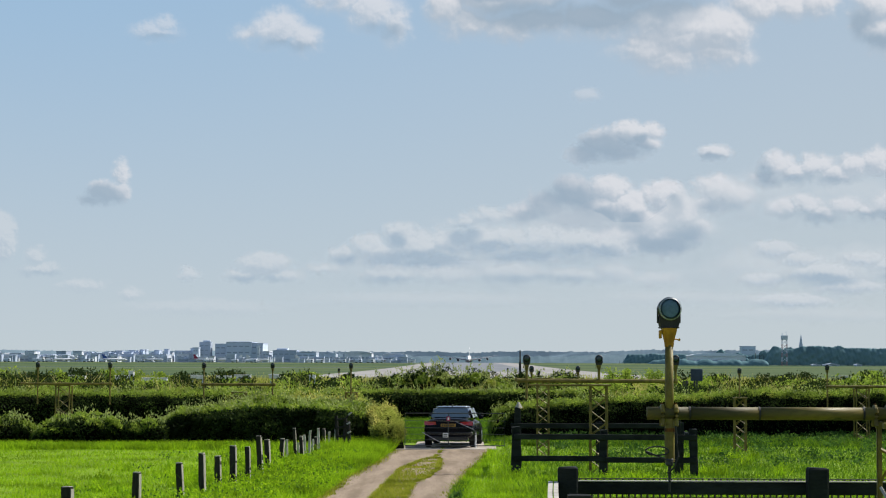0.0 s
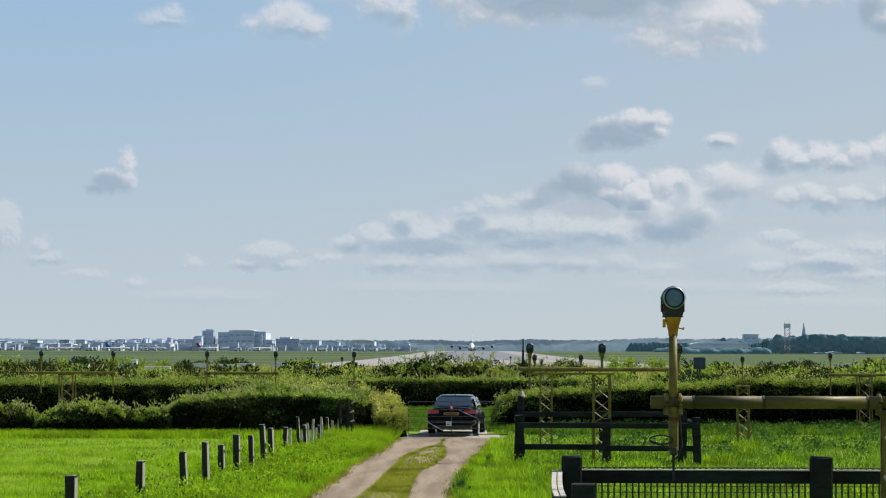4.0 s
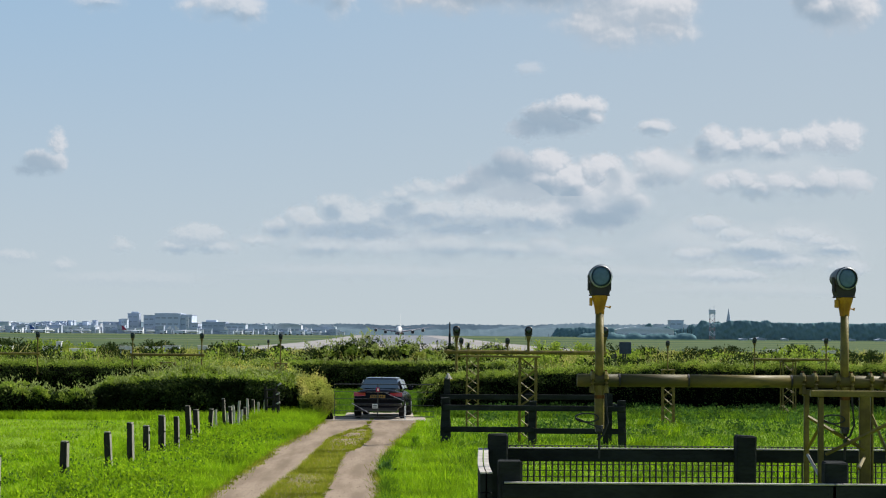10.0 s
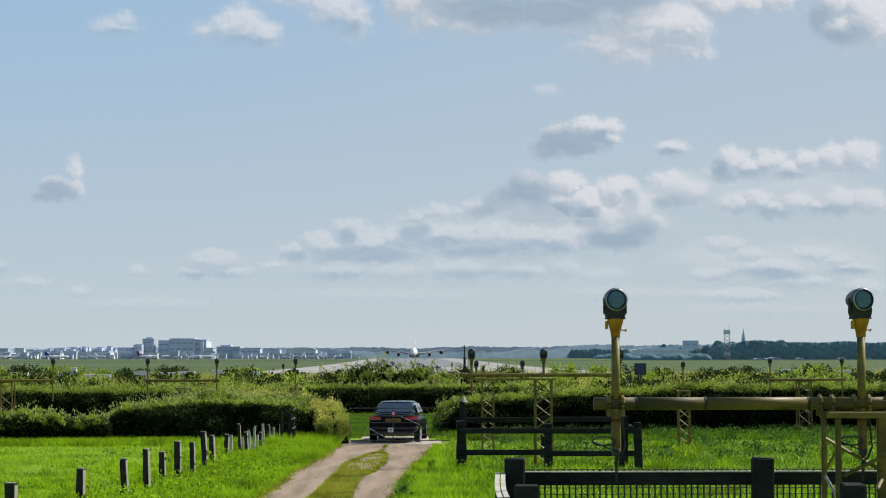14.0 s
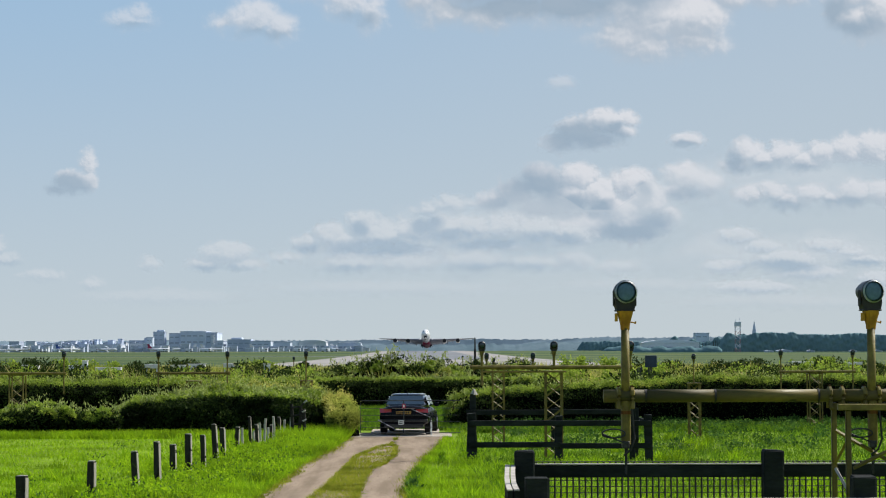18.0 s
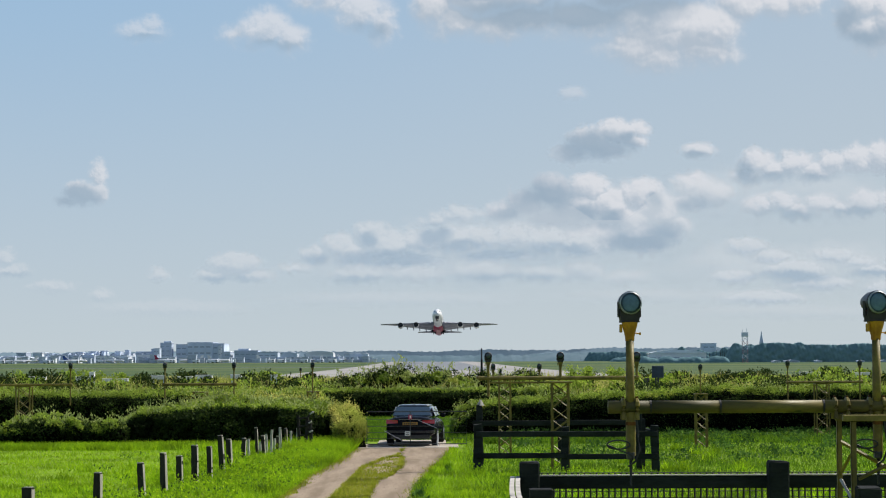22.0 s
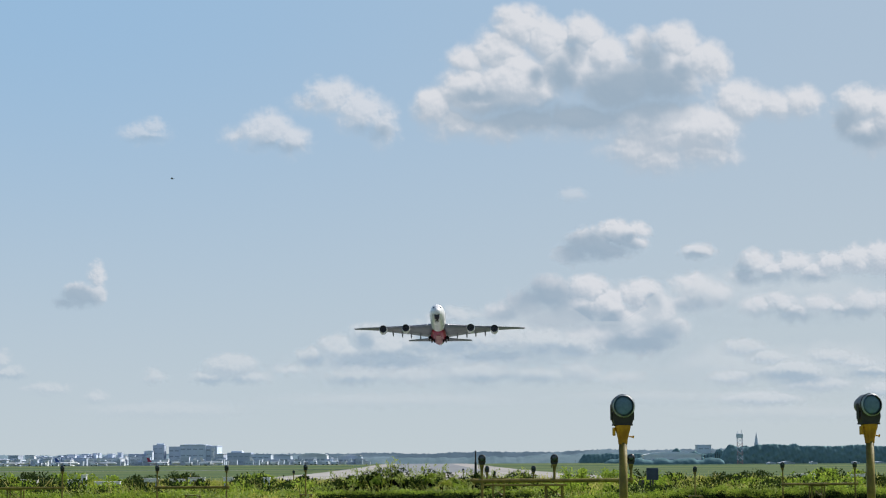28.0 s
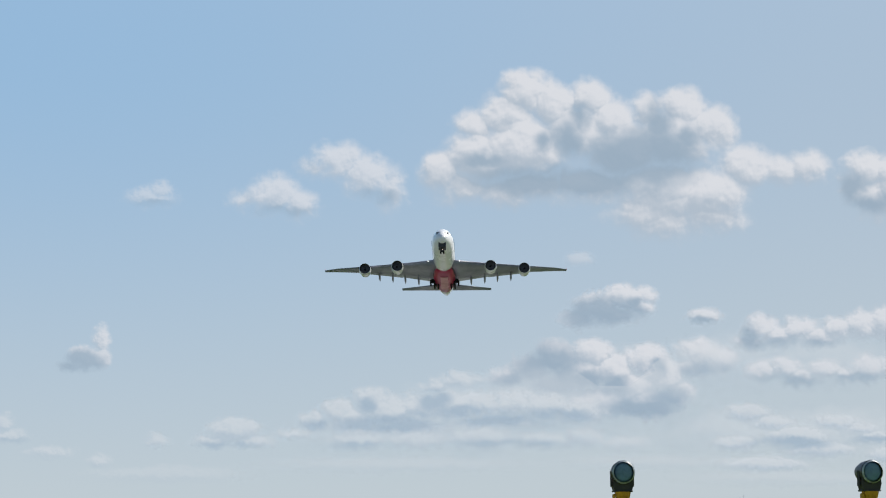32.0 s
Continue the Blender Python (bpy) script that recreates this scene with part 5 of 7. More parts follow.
def lamp_head(t, s=1.0, turn=0.0, seg=28):
    """A sealed-beam approach light: round lens in a dark drum, yoke and rusty shoe on top of its pole."""
    m = pose(0, 0, 0, 0, 0, turn)
    bm = bmesh.new()
    rings = [[(rr * s * math.cos(a), y * s, 0.25 * s + rr * s * math.sin(a)) for a in [k * 2 * math.pi / seg for k in range(seg)]] for rr, y in
             ((0.09, -0.05), (0.097, -0.058), (0.1, -0.045), (0.098, -0.03), (0.09, 0.07), (0.068, 0.15), (0.03, 0.18))]
    loft(bm, rings)
    bm.transform(m)
    drum = part("drum", bm, M["black"], t, "dark round lamp drum", smooth=True)
    bm = bmesh.new()
    loft(bm, [[(rr * s * math.cos(a), y * s, 0.25 * s + rr * s * math.sin(a)) for a in [k * 2 * math.pi / seg for k in range(seg)]] for rr, y in ((0.086, -0.053), (0.064, -0.062), (0.034, -0.067), (0.005, -0.068))])
    bm.transform(m)
    # far lamps take darker lens, ring and shoe colours, painting them backlit
    part("lens", bm, M["lens" if seg > 20 else "window"], drum, "blue-grey glass lens" if seg > 20 else "glass lens coloured dark as backlit", smooth=True)
    bm = bmesh.new()
    bmesh.ops.create_cone(bm, cap_ends=False, segments=seg, radius1=0.098 * s, radius2=0.086 * s, depth=0.016 * s, matrix=pose(0, -0.063 * s, 0.25 * s, 90))
    bm.transform(m)
    part("lens_ring", bm, M["ring" if seg > 20 else "black"], drum, "pale blue-grey steel ring" if seg > 20 else "")
    bm = bmesh.new()
    box(bm, (-0.098 * s, -0.012 * s, 0.13 * s), (-0.092 * s, 0.04 * s, 0.26 * s), 0.002)
    box(bm, (0.092 * s, -0.012 * s, 0.13 * s), (0.098 * s, 0.04 * s, 0.26 * s), 0.002)
    box(bm, (-0.08 * s, -0.05 * s, 0.085 * s), (0.08 * s, 0.07 * s, 0.1 * s), 0.004)
    loft(bm, [[(-w * s, -0.04 * s, z * s), (w * s, -0.04 * s, z * s), (w * s, 0.06 * s, z * s), (-w * s, 0.06 * s, z * s)] for z, w in ((0.088, 0.07), (0.11, 0.078), (0.15, 0.088), (0.2, 0.084))])
    tube(bm, (-0.1 * s, 0.02 * s, 0.25 * s), (0.1 * s, 0.02 * s, 0.25 * s), 0.012 * s, seg=8)
    bm.transform(m)
    part("yoke", bm, M["bracket"], t, "blackened, rust-flecked lamp bracket")
    bm = bmesh.new()
    loft(bm, [[(sx * w * s, (sy * w * 0.9) * s, z * s) for sx, sy in ((-1, -0.6), (-0.6, -1), (0.6, -1), (1, -0.6), (1, 0.6), (0.6, 1), (-0.6, 1), (-1, 0.6))] for z, w in ((0.088, 0.063), (0.06, 0.06), (0.02, 0.049), (-0.03, 0.038), (-0.07, 0.035))])
    box(bm, (-0.086 * s, -0.03 * s, 0.0), (-0.066 * s, 0.02 * s, 0.07 * s), 0.004)
    tube(bm, (0.05 * s, 0, -0.005 * s), (0.092 * s, 0, -0.012 * s), 0.006 * s, seg=6)
    tube(bm, (0.085 * s, 0, -0.02 * s), (0.092 * s, 0, 0.0), 0.008 * s, seg=6)
    bm.transform(m)
    part("shoe", bm, M["yellow" if seg > 20 else "olive"], t, "yellow cast shoe")


def build_near_lights():
    # the long pipe on its trestle
    beam = thing("light_beam", "long faded yellow pipe carrying the approach lights", "pipe", pose(0, 14.6, 2.465))
    for x0, x1 in ((1.32, 1.63), (1.634, 2.14), (2.144, 2.9), (2.904, 3.77), (3.774, 5.4)):
        bm = bmesh.new()
        tube(bm, (x0, 0, 0), (x1, 0, 0), 0.047, seg=18)
        part("pipe_section", bm, M["pipe"], beam, smooth=True)
    for x in (1.63, 2.14, 2.9, 3.77):
        bm = bmesh.new()
        tube(bm, (x - 0.006, 0, 0), (x + 0.008, 0, 0), 0.05, seg=18)
        part("joint_band", bm, M["bracket"], beam, "dark joint band")
    for x in (1.43, 1.53, 2.985, 3.075, 3.24, 3.345, 3.49, 3.59, 5.0, 5.1):
        bm = bmesh.new()
        pts = [(x, 0.056 * math.cos(a) - 0.0, 0.056 * math.sin(a)) for a in [math.pi * (k / 10 * 1.5 - 0.25) for k in range(11)]]
        path_tube(bm, [(x, -0.055, -0.09)] + [(x, -p[1], p[2]) for p in pts] + [(x, 0.055, -0.09)], 0.016, 6)
        clamp = part("clamp", bm, M["olive"], beam, "U-bolt clamp")
        bm = bmesh.new()
        tube(bm, (x, -0.005, 0.055), (x, -0.005, 0.078), 0.011, seg=6)
        part("nut", bm, M["rusty"], clamp)
    for name, x, bend in (("approach_light", 1.483, 5), ("approach_light", 3.297, 13), ("approach_light", 5.1, 6)):
        t = thing(name, "approach light on a yellow pole with round glass lens", "airfield light", pose(x, 14.6, 3.012), group="nearest approach lights")
        lamp_head(t, 0.87, bend)
        bm = bmesh.new()
        tube(bm, (0, 0, -0.72), (0, 0, -0.05), 0.033, 0.03, 16)
        for f in bm.faces:
            f.smooth = True
        part("pole", bm, M["olive"], t, "faded yellow pole")
        bm = bmesh.new()
        tube(bm, (0, -0.012, -0.9), (0, -0.012, -0.585), 0.036, seg=16)
        part("pole_foot", bm, M["olive"], t)
        bm = bmesh.new()
        tube(bm, (0, -0.012, -0.68), (0, -0.012, -0.655), 0.039, seg=16)
        part("band", bm, M["rusty"], t)
        bm = bmesh.new()
        box(bm, (-0.03, -0.05, -0.93), (0.025, 0.02, -0.87), 0.01)
        part("junction_box", bm, M["black"], t, "black cable box")
        bm = bmesh.new()
        loop = [(-0.01 - 0.085 * (1 + math.cos(a)) * 1.0, -0.05, -0.82 + 0.032 * math.sin(a)) for a in [k * 2 * math.pi / 18 for k in range(19)]]
        path_tube(bm, loop + [(0.01, -0.05, -0.9), (0.0, -0.04, -1.04)], 0.006, 5)
        path_tube(bm, [(0.04, -0.04, -0.6), (0.05, -0.05, -0.75), (0.06, -0.05, -0.86), (0.03, -0.05, -0.94), (-0.02, -0.04, -0.98)], 0.008, 5)
        part("cable", bm, M["cable"], t, "looped black cable")
        bm = bmesh.new()
        tube(bm, (0, -0.01, -1.12), (0, -0.01, -0.9), 0.008, 0.014, 6)
        part("stay_rod", bm, M["cable"], t)
    tr = thing("trestle", "yellow angle-iron trestle under the light pipe", "trestle", pose(3.33, 14.6, 0))
    for x, y, w in ((-0.315, 0.0, 0.036), (-0.27, -0.28, 0.038), (0.115, 0.0, 0.078), (0.17, -0.0, 0.016), (0.225, -0.28, 0.036)):
        bm = bmesh.new()
        box(bm, (x - w / 2, y - 0.016, 0.3), (x + w / 2, y - 0.012, 2.36), 0.001)
        box(bm, (x - w / 2, y - 0.016, 0.3), (x - w / 2 + 0.005, y + 0.02, 2.36), 0.001)
        part("leg", bm, M["olive"], tr)
    for y, z0, z1, x0, x1 in ((-0.3, 2.365, 2.41, -0.35, 0.25), (0.0, 2.36, 2.41, -0.34, 0.2)):
        bm = bmesh.new()
        box(bm, (x0, y - 0.03, z0), (x1, y + 0.03, z1), 0.004)
        part("cross_beam", bm, M["olive"], tr)
    for a, b, mat in (((-0.31, -0.02, 2.21), (0.11, -0.02, 1.97), "olive"), ((-0.31, -0.01, 1.97), (-0.27, -0.29, 2.16), "olive"), ((-0.24, -0.3, 1.95), (0.21, -0.3, 2.17), "olive"),
                      ((0.16, -0.02, 2.23), (0.21, -0.29, 1.97), "olive"), ((-0.31, -0.02, 1.93), (-0.24, -0.28, 1.72), "greywood"), ((0.0, -0.3, 1.85), (0.11, -0.02, 1.92), "olive"), ((-0.27, -0.3, 1.6), (0.22, -0.3, 1.3), "olive"),
                      ((-0.31, -0.02, 1.6), (0.11, -0.02, 1.3), "olive")):
        bm = bmesh.new()
        tube(bm, a, b, 0.014, seg=4)
        part("brace", bm, M[mat], tr)


def lattice(name, x, y, w, z1, label, group):
    """A light lattice pylon of four angle legs and zigzag bracing."""
    t = thing(name, label, "pylon", pose(x, y, 0), group)
    for sx in (-1, 1):
        for sy in (-1, 1):
            bm = bmesh.new()
            box(bm, (sx * w / 2 - 0.022, sy * w / 2 - 0.022, 0), (sx * w / 2 + 0.022, sy * w / 2 + 0.022, z1), 0.004)
            part("leg", bm, M["olive"], t)
    n = max(2, int(z1 / (w * 0.75)))
    for k in range(n):
        za, zb = z1 * k / n, z1 * (k + 1) / n
        for s, sy in ((1, -1), (-1, -1), (1 if k % 2 else -1, 1)):
            bm = bmesh.new()
            tube(bm, (-s * w / 2, sy * w / 2, za), (s * w / 2, sy * w / 2, zb), 0.013, seg=5)
            part("brace", bm, M["olive"], t)
    bm = bmesh.new()
    box(bm, (-w / 2 - 0.04, -w / 2 - 0.04, z1), (w / 2 + 0.04, w / 2 + 0.04, z1 + 0.04), 0.005)
    part("cap_plate", bm, M["olive"], t)
    return t


def far_light(x, y, zb, ztop, s, group):
    t = thing("approach_light", "small dark approach light on a thin pole", "airfield light", pose(x, y, ztop - 0.25 * s), group)
    lamp_head(t, s, 0, 14)
    bm = bmesh.new()
    tube(bm, (0, 0, zb - ztop + 0.2), (0, 0, 0), 0.035 * s, seg=8)
    part("pole", bm, M["olive"], t)
    return t


def cross_bar(x0, x1, y, z, r, label):
    b = thing("light_beam", label, "pipe", pose(0, y, z), "far light beams")
    bm = bmesh.new()
    tube(bm, (x0, 0, 0), (x1, 0, 0), r, seg=10)
    part("pipe", bm, M["olive"], b, smooth=False)
    for x in (x0 + 0.04, (x0 + x1) / 2, x1 - 0.04):
        bm = bmesh.new()
        tube(bm, (x - 0.03, 0, 0), (x + 0.03, 0, 0), r * 1.3, seg=10)
        part("collar", bm, M["olive"], b)
    return b


def build_far_lights():
    cross_bar(1.3, 5.45, 51.5, 2.375, 0.05, "yellow pipe with three approach lights inside the timber enclosure")
    for x in (1.55, 3.42, 5.4):
        far_light(x, 51.5, 1.95 if x < 2 else 2.375, 2.955, 1.0, "second row of approach lights")
    bm = bmesh.new()
    box(bm, (1.58, 51.3, 2.24), (3.72, 51.36, 2.29), 0.01)
    tagged(part("pylon_beam", bm, M["olive"]), "yellow angle beam joining two lattice pylons", "beam")
    lattice("lattice_pylon", 3.42, 51.7, 0.42, 2.25, "yellow steel lattice pylon under the light pipe", "lattice pylons")
    lattice("lattice_pylon", 2.3, 60.0, 0.34, 2.35, "yellow steel lattice pylon under the light pipe", "lattice pylons")
    cross_bar(1.68, 4.3, 70.0, 2.25, 0.047, "thin yellow pipe carrying small lights")
    for x in (2.28, 3.91):
        far_light(x, 70, 2.22, 2.66, 0.84, "third row of approach lights")
    k = 71 / 80
    for x0, x1 in ((-18.0, -14.3), (-10.7, -7.7), (14.4, 17.5)):
        cross_bar(x0 * k, x1 * k, 71, 2.037, 0.045, "yellow crossbar pipe above the hedge")
    for x in (-17.3, -14.38, -10.59, -7.82, -4.66, 14.47, 17.38, 20.6):
        far_light(x * k, 71, 1.3, 2.747, 0.76, "crossbar approach lights")
    for x, w in ((-16.3, 0.49), (-9.2, 0.45), (-4.66, 0.38), (15.9, 0.45), (20.6, 0.38)):
        lattice("lattice_pylon", x * k, 71.3, w, 1.735 if abs(x) < 12 else 1.957, "yellow steel lattice pylon rising from the hedge", "crossbar pylons")
    far_light(8.76, 64.0, 1.68, 2.635, 0.68, "crossbar approach lights")
    lattice("lattice_pylon", 8.8, 64.2, 0.35, 1.722, "yellow steel lattice pylon standing before the hedge", "crossbar pylons")
    # further centre lights and the dark beacon pole
    for x, y in ((2.9, 108), (3.9, 108), (-9, 140), (16, 140), (3.4, 165)):
        far_light(x, y, 0, 2.35, 0.9, "distant approach lights")
    pole = thing("beacon_pole", "tapered dark wooden pole with a narrow cap", "pole", pose(2.95, 110, 0))
    bm = bmesh.new()
    tube(bm, (0, 0, 0), (0, 0, 2.9), 0.1, 0.06, 10)
    part("mast", bm, M["oldwood"], pole)
    bm = bmesh.new()
    tube(bm, (0, 0, 2.9), (0, 0, 3.55), 0.05, 0.035, 10)
    part("cap", bm, M["black"], pole)
    sign = thing("field_sign", "dark blue square board on a post in the scrub", "sign", pose(13.85, 120, 0))
    bm = bmesh.new()
    box(bm, (-0.36, -0.04, 1.8), (0.36, 0.04, 2.52), 0.02)
    part("board", bm, M["signblue"], sign)
    for x in (-0.12, 0.02):
        bm = bmesh.new()
        box(bm, (x - 0.05, 0, 0), (x + 0.05, 0.08, 1.9), 0.01)
        part("post", bm, M["black"], sign)
    sp = thing("stub_post", "short dark post in the scrub", "post", pose(13.2, 120, 0))
    bm = bmesh.new()
    tube(bm, (0, 0, 0), (0, 0, 1.8), 0.14, seg=8)
    part("shaft", bm, M["black"], sp)
    for x, w, z0, z1 in ((-35.3, 1.5, 1.18, 1.59), (-31.3, 1.1, 1.17, 1.56), (-30.4, 0.45, 1.6, 1.99), (-28.3, 2.3, 1.12, 1.37), (-24.4, 1.2, 1.31, 1.62), (-22.0, 1.3, 1.31, 1.57),
                         (-20.3, 1.5, 1.36, 1.67), (-17.4, 1.0, 1.36, 1.71), (-14.0, 0.6, 1.4, 1.66), (34.6, 1.8, 1.49, 1.75), (39.3, 1.3, 1.49, 1.69)):
        hut = thing("equipment_cabinet", "pale equipment cabinet on legs in the rough grass", "cabinet", pose(x, 180, 0), "airfield cabinets")
        bm = bmesh.new()
        box(bm, (-w / 2, -0.3, z0), (w / 2, 0.3, z1), 0.04)
        part("body", bm, M["white"], hut)
        bm = bmesh.new()
        box(bm, (-w / 2 - 0.05, -0.35, z1), (w / 2 + 0.05, 0.35, z1 + 0.05), 0.02)
        part("lid", bm, M["white"], hut)
        for sx in (-1, 1):
            bm = bmesh.new()
            box(bm, (sx * w * 0.38 - 0.05, -0.05, 0), (sx * w * 0.38 + 0.05, 0.05, z0 + 0.02))
            part("leg", bm, M["darkgrey"], hut)


build_left_fence()
build_gate()
build_mid_fence()
build_near_fence()
build_near_lights()
build_far_lights()

# ---- car ----
def rounded(w, z0, z1, y, n=24, p=3.2, zc=None):
    """A rounded box section across the car at y."""
    out = []
    for k in range(n):
        a = 2 * math.pi * k / n
        c, s = math.cos(a), math.sin(a)
        out.append((w * math.copysign(abs(c) ** (2 / p), c), y, (z0 + z1) / 2 + (z1 - z0) / 2 * math.copysign(abs(s) ** (2 / p), s)))
    return out


def slab(w, l0, l1, z, n=28, p=4.0):
    out = []
    for k in range(n):
        a = 2 * math.pi * k / n
        c, s = math.cos(a), math.sin(a)
        out.append((w * math.copysign(abs(c) ** (2 / p), c), (l0 + l1) / 2 + (l1 - l0) / 2 * math.copysign(abs(s) ** (2 / p), s), z))
    return out


def build_car():
    car = thing("saloon_car", "dark navy saloon car parked on the lane, rear view", "car", pose(-0.6, 65.1, 0.05, 0, 0, -4.5))
    car.scale = (0.92, 1.0, 0.94)
    bm = bmesh.new()
    loft(bm, [rounded(0.72, 0.42, 0.9, 0.0), rounded(0.83, 0.33, 1.0, 0.05), rounded(0.885, 0.27, 1.035, 0.25), rounded(0.9, 0.24, 1.03, 0.9), rounded(0.91, 0.22, 0.98, 2.2), rounded(0.9, 0.22, 0.96, 3.4),
              rounded(0.88, 0.24, 0.88, 4.2), rounded(0.8, 0.28, 0.76, 4.65), rounded(0.62, 0.36, 0.66, 4.78)])
    part("body", bm, M["navy"], car, "glossy dark navy bodywork", smooth=True)
    bm = bmesh.new()
    loft(bm, [slab(0.81, 0.5, 3.75, 0.97), slab(0.76, 0.75, 3.45, 1.1), slab(0.68, 1.1, 3.0, 1.28), slab(0.61, 1.4, 2.68, 1.37)])
    cabin = part("cabin", bm, M["gloss"], car, smooth=True)
    bm = bmesh.new()
    loft(bm, [slab(0.62, 1.36, 2.72, 1.366), slab(0.59, 1.42, 2.65, 1.4), slab(0.48, 1.6, 2.5, 1.42)])
    part("roof", bm, M["gloss"], car, smooth=True)
    bm = bmesh.new()
    v = [bm.verts.new(p) for p in ((-0.69, 0.64, 1.045), (0.69, 0.64, 1.045), (0.58, 1.22, 1.34), (-0.58, 1.22, 1.34))]
    bm.faces.new(v)
    bmesh.ops.extrude_face_region(bm, geom=bm.faces[:])
    bmesh.ops.translate(bm, verts=bm.verts[4:] if len(bm.verts) > 4 else [], vec=(0, -0.02, 0.015))
    part("rear_window", bm, M["window"], car, "tinted rear window")
    for s in (-1, 1):
        bm = bmesh.new()
        for y0, y1 in ((1.05, 1.95), (2.05, 3.1)):
            q = [bm.verts.new(p) for p in ((s * 0.815, y0, 1.0), (s * 0.815, y1, 1.0), (s * 0.668, y1 - 0.12, 1.33), (s * 0.668, y0 + 0.22, 1.33))]
            bm.faces.new(q)
        part("side_window", bm, M["window"], car)
        bm = bmesh.new()
        box(bm, (s * 0.93 - 0.09, 3.0, 0.93), (s * 0.93 + 0.09, 3.1, 1.08), 0.03)
        part("wing_mirror", bm, M["navy"], car)
        bm = bmesh.new()
        loft(bm, [[(s * (0.86 - 0.0 * k), 0.02 + y, z) for y, z in ((0.0, 0.79), (0.2, 0.79), (0.2, 0.93), (0.02, 0.93))] for k in (0,)] + [[(s * 0.44, -0.045 + y, z) for y, z in ((0.0, 0.81), (0.12, 0.81), (0.12, 0.91), (0.0, 0.91))]])
        lamp = part("tail_light", bm, M["red"], car, "red tail light")
        bm = bmesh.new()
        box(bm, (s * 0.62 - 0.1, -0.045, 0.845), (s * 0.62 + 0.1, -0.02, 0.865), 0.004)
        part("reversing_lens", bm, M["red"], lamp)
        bm = bmesh.new()
        tube(bm, (s * 0.6, -0.02, 0.36), (s * 0.6, 0.15, 0.36), 0.04, seg=10)
        part("exhaust", bm, M["black"], car)
        for y in (0.95, 3.75):
            bm = bmesh.new()
            tube(bm, (s * 0.69, y, 0.315), (s * 0.91, y, 0.315), 0.315, seg=28)
            bmesh.ops.bevel(bm, geom=[e for e in bm.edges if len(e.link_faces) == 2 and e.calc_face_angle(0) > 1], offset=0.03, segments=2, affect="EDGES")
            w = part("wheel", bm, M["tyre"], car)
            bm = bmesh.new()
            tube(bm, (s * 0.905, y, 0.315), (s * 0.918, y, 0.315), 0.21, 0.19, 20)
            part("rim", bm, M["alloy"], w)
    bm = bmesh.new()
    box(bm, (-0.86, -0.03, 0.5), (0.86, 0.1, 0.56), 0.02)
    part("bumper_trim", bm, M["black"], car)
    bm = bmesh.new()
    box(bm, (-0.7, 0.0, 0.26), (0.7, 0.12, 0.42), 0.03)
    part("diffuser", bm, M["black"], car)
    bm = bmesh.new()
    box(bm, (-0.27, -0.05, 0.745), (0.27, -0.03, 0.845), 0.004)
    plate = part("number_plate", bm, M["plate"], car, "yellow rear number plate")
    for k in range(6):
        bm = bmesh.new()
        box(bm, (-0.22 + 0.075 * k, -0.056, 0.765), (-0.175 + 0.075 * k, -0.0505, 0.825))
        part("lettering", bm, M["ink"], plate)
    bm = bmesh.new()
    box(bm, (-0.4, -0.045, 0.93), (0.4, -0.015, 0.955), 0.006)
    part("boot_trim", bm, M["alloy"], car, "bright boot strip")
    bm = bmesh.new()
    loft(bm, [[(-0.02, 1.5, 1.42), (0.02, 1.5, 1.42), (0, 1.75, 1.42)], [(-0.005, 1.47, 1.49), (0.005, 1.47, 1.49), (0, 1.55, 1.49)]])
    part("aerial", bm, M["black"], car)


# ---- airliner ----
def glow(name, colour, strength):
    m = bpy.data.materials.new(name)
    m.use_nodes = True
    b = m.node_tree.nodes["Principled BSDF"]
    b.inputs["Emission Color"].default_value = (*colour, 1)
    b.inputs["Emission Strength"].default_value = strength
    return m


def oval(w, h, y, z, n=28):
    return [(w * math.cos(a), y, z + h * math.sin(a)) for a in [2 * math.pi * k / n for k in range(n)]]


def foil(x, le, te, z, t, n=8):
    """A wing section at x: leading and trailing edge, height and thickness."""
    c = te - le
    up = [(x, le + c * u, z + t * (2.6 * math.sqrt(u) * (1 - u) ** 1.1 * 0.55)) for u in [k / n for k in range(n + 1)]]
    dn = [(x, le + c * u, z - t * (2.6 * math.sqrt(u) * (1 - u) ** 1.1 * 0.45)) for u in [k / n for k in range(n - 1, 0, -1)]]
    return up + dn


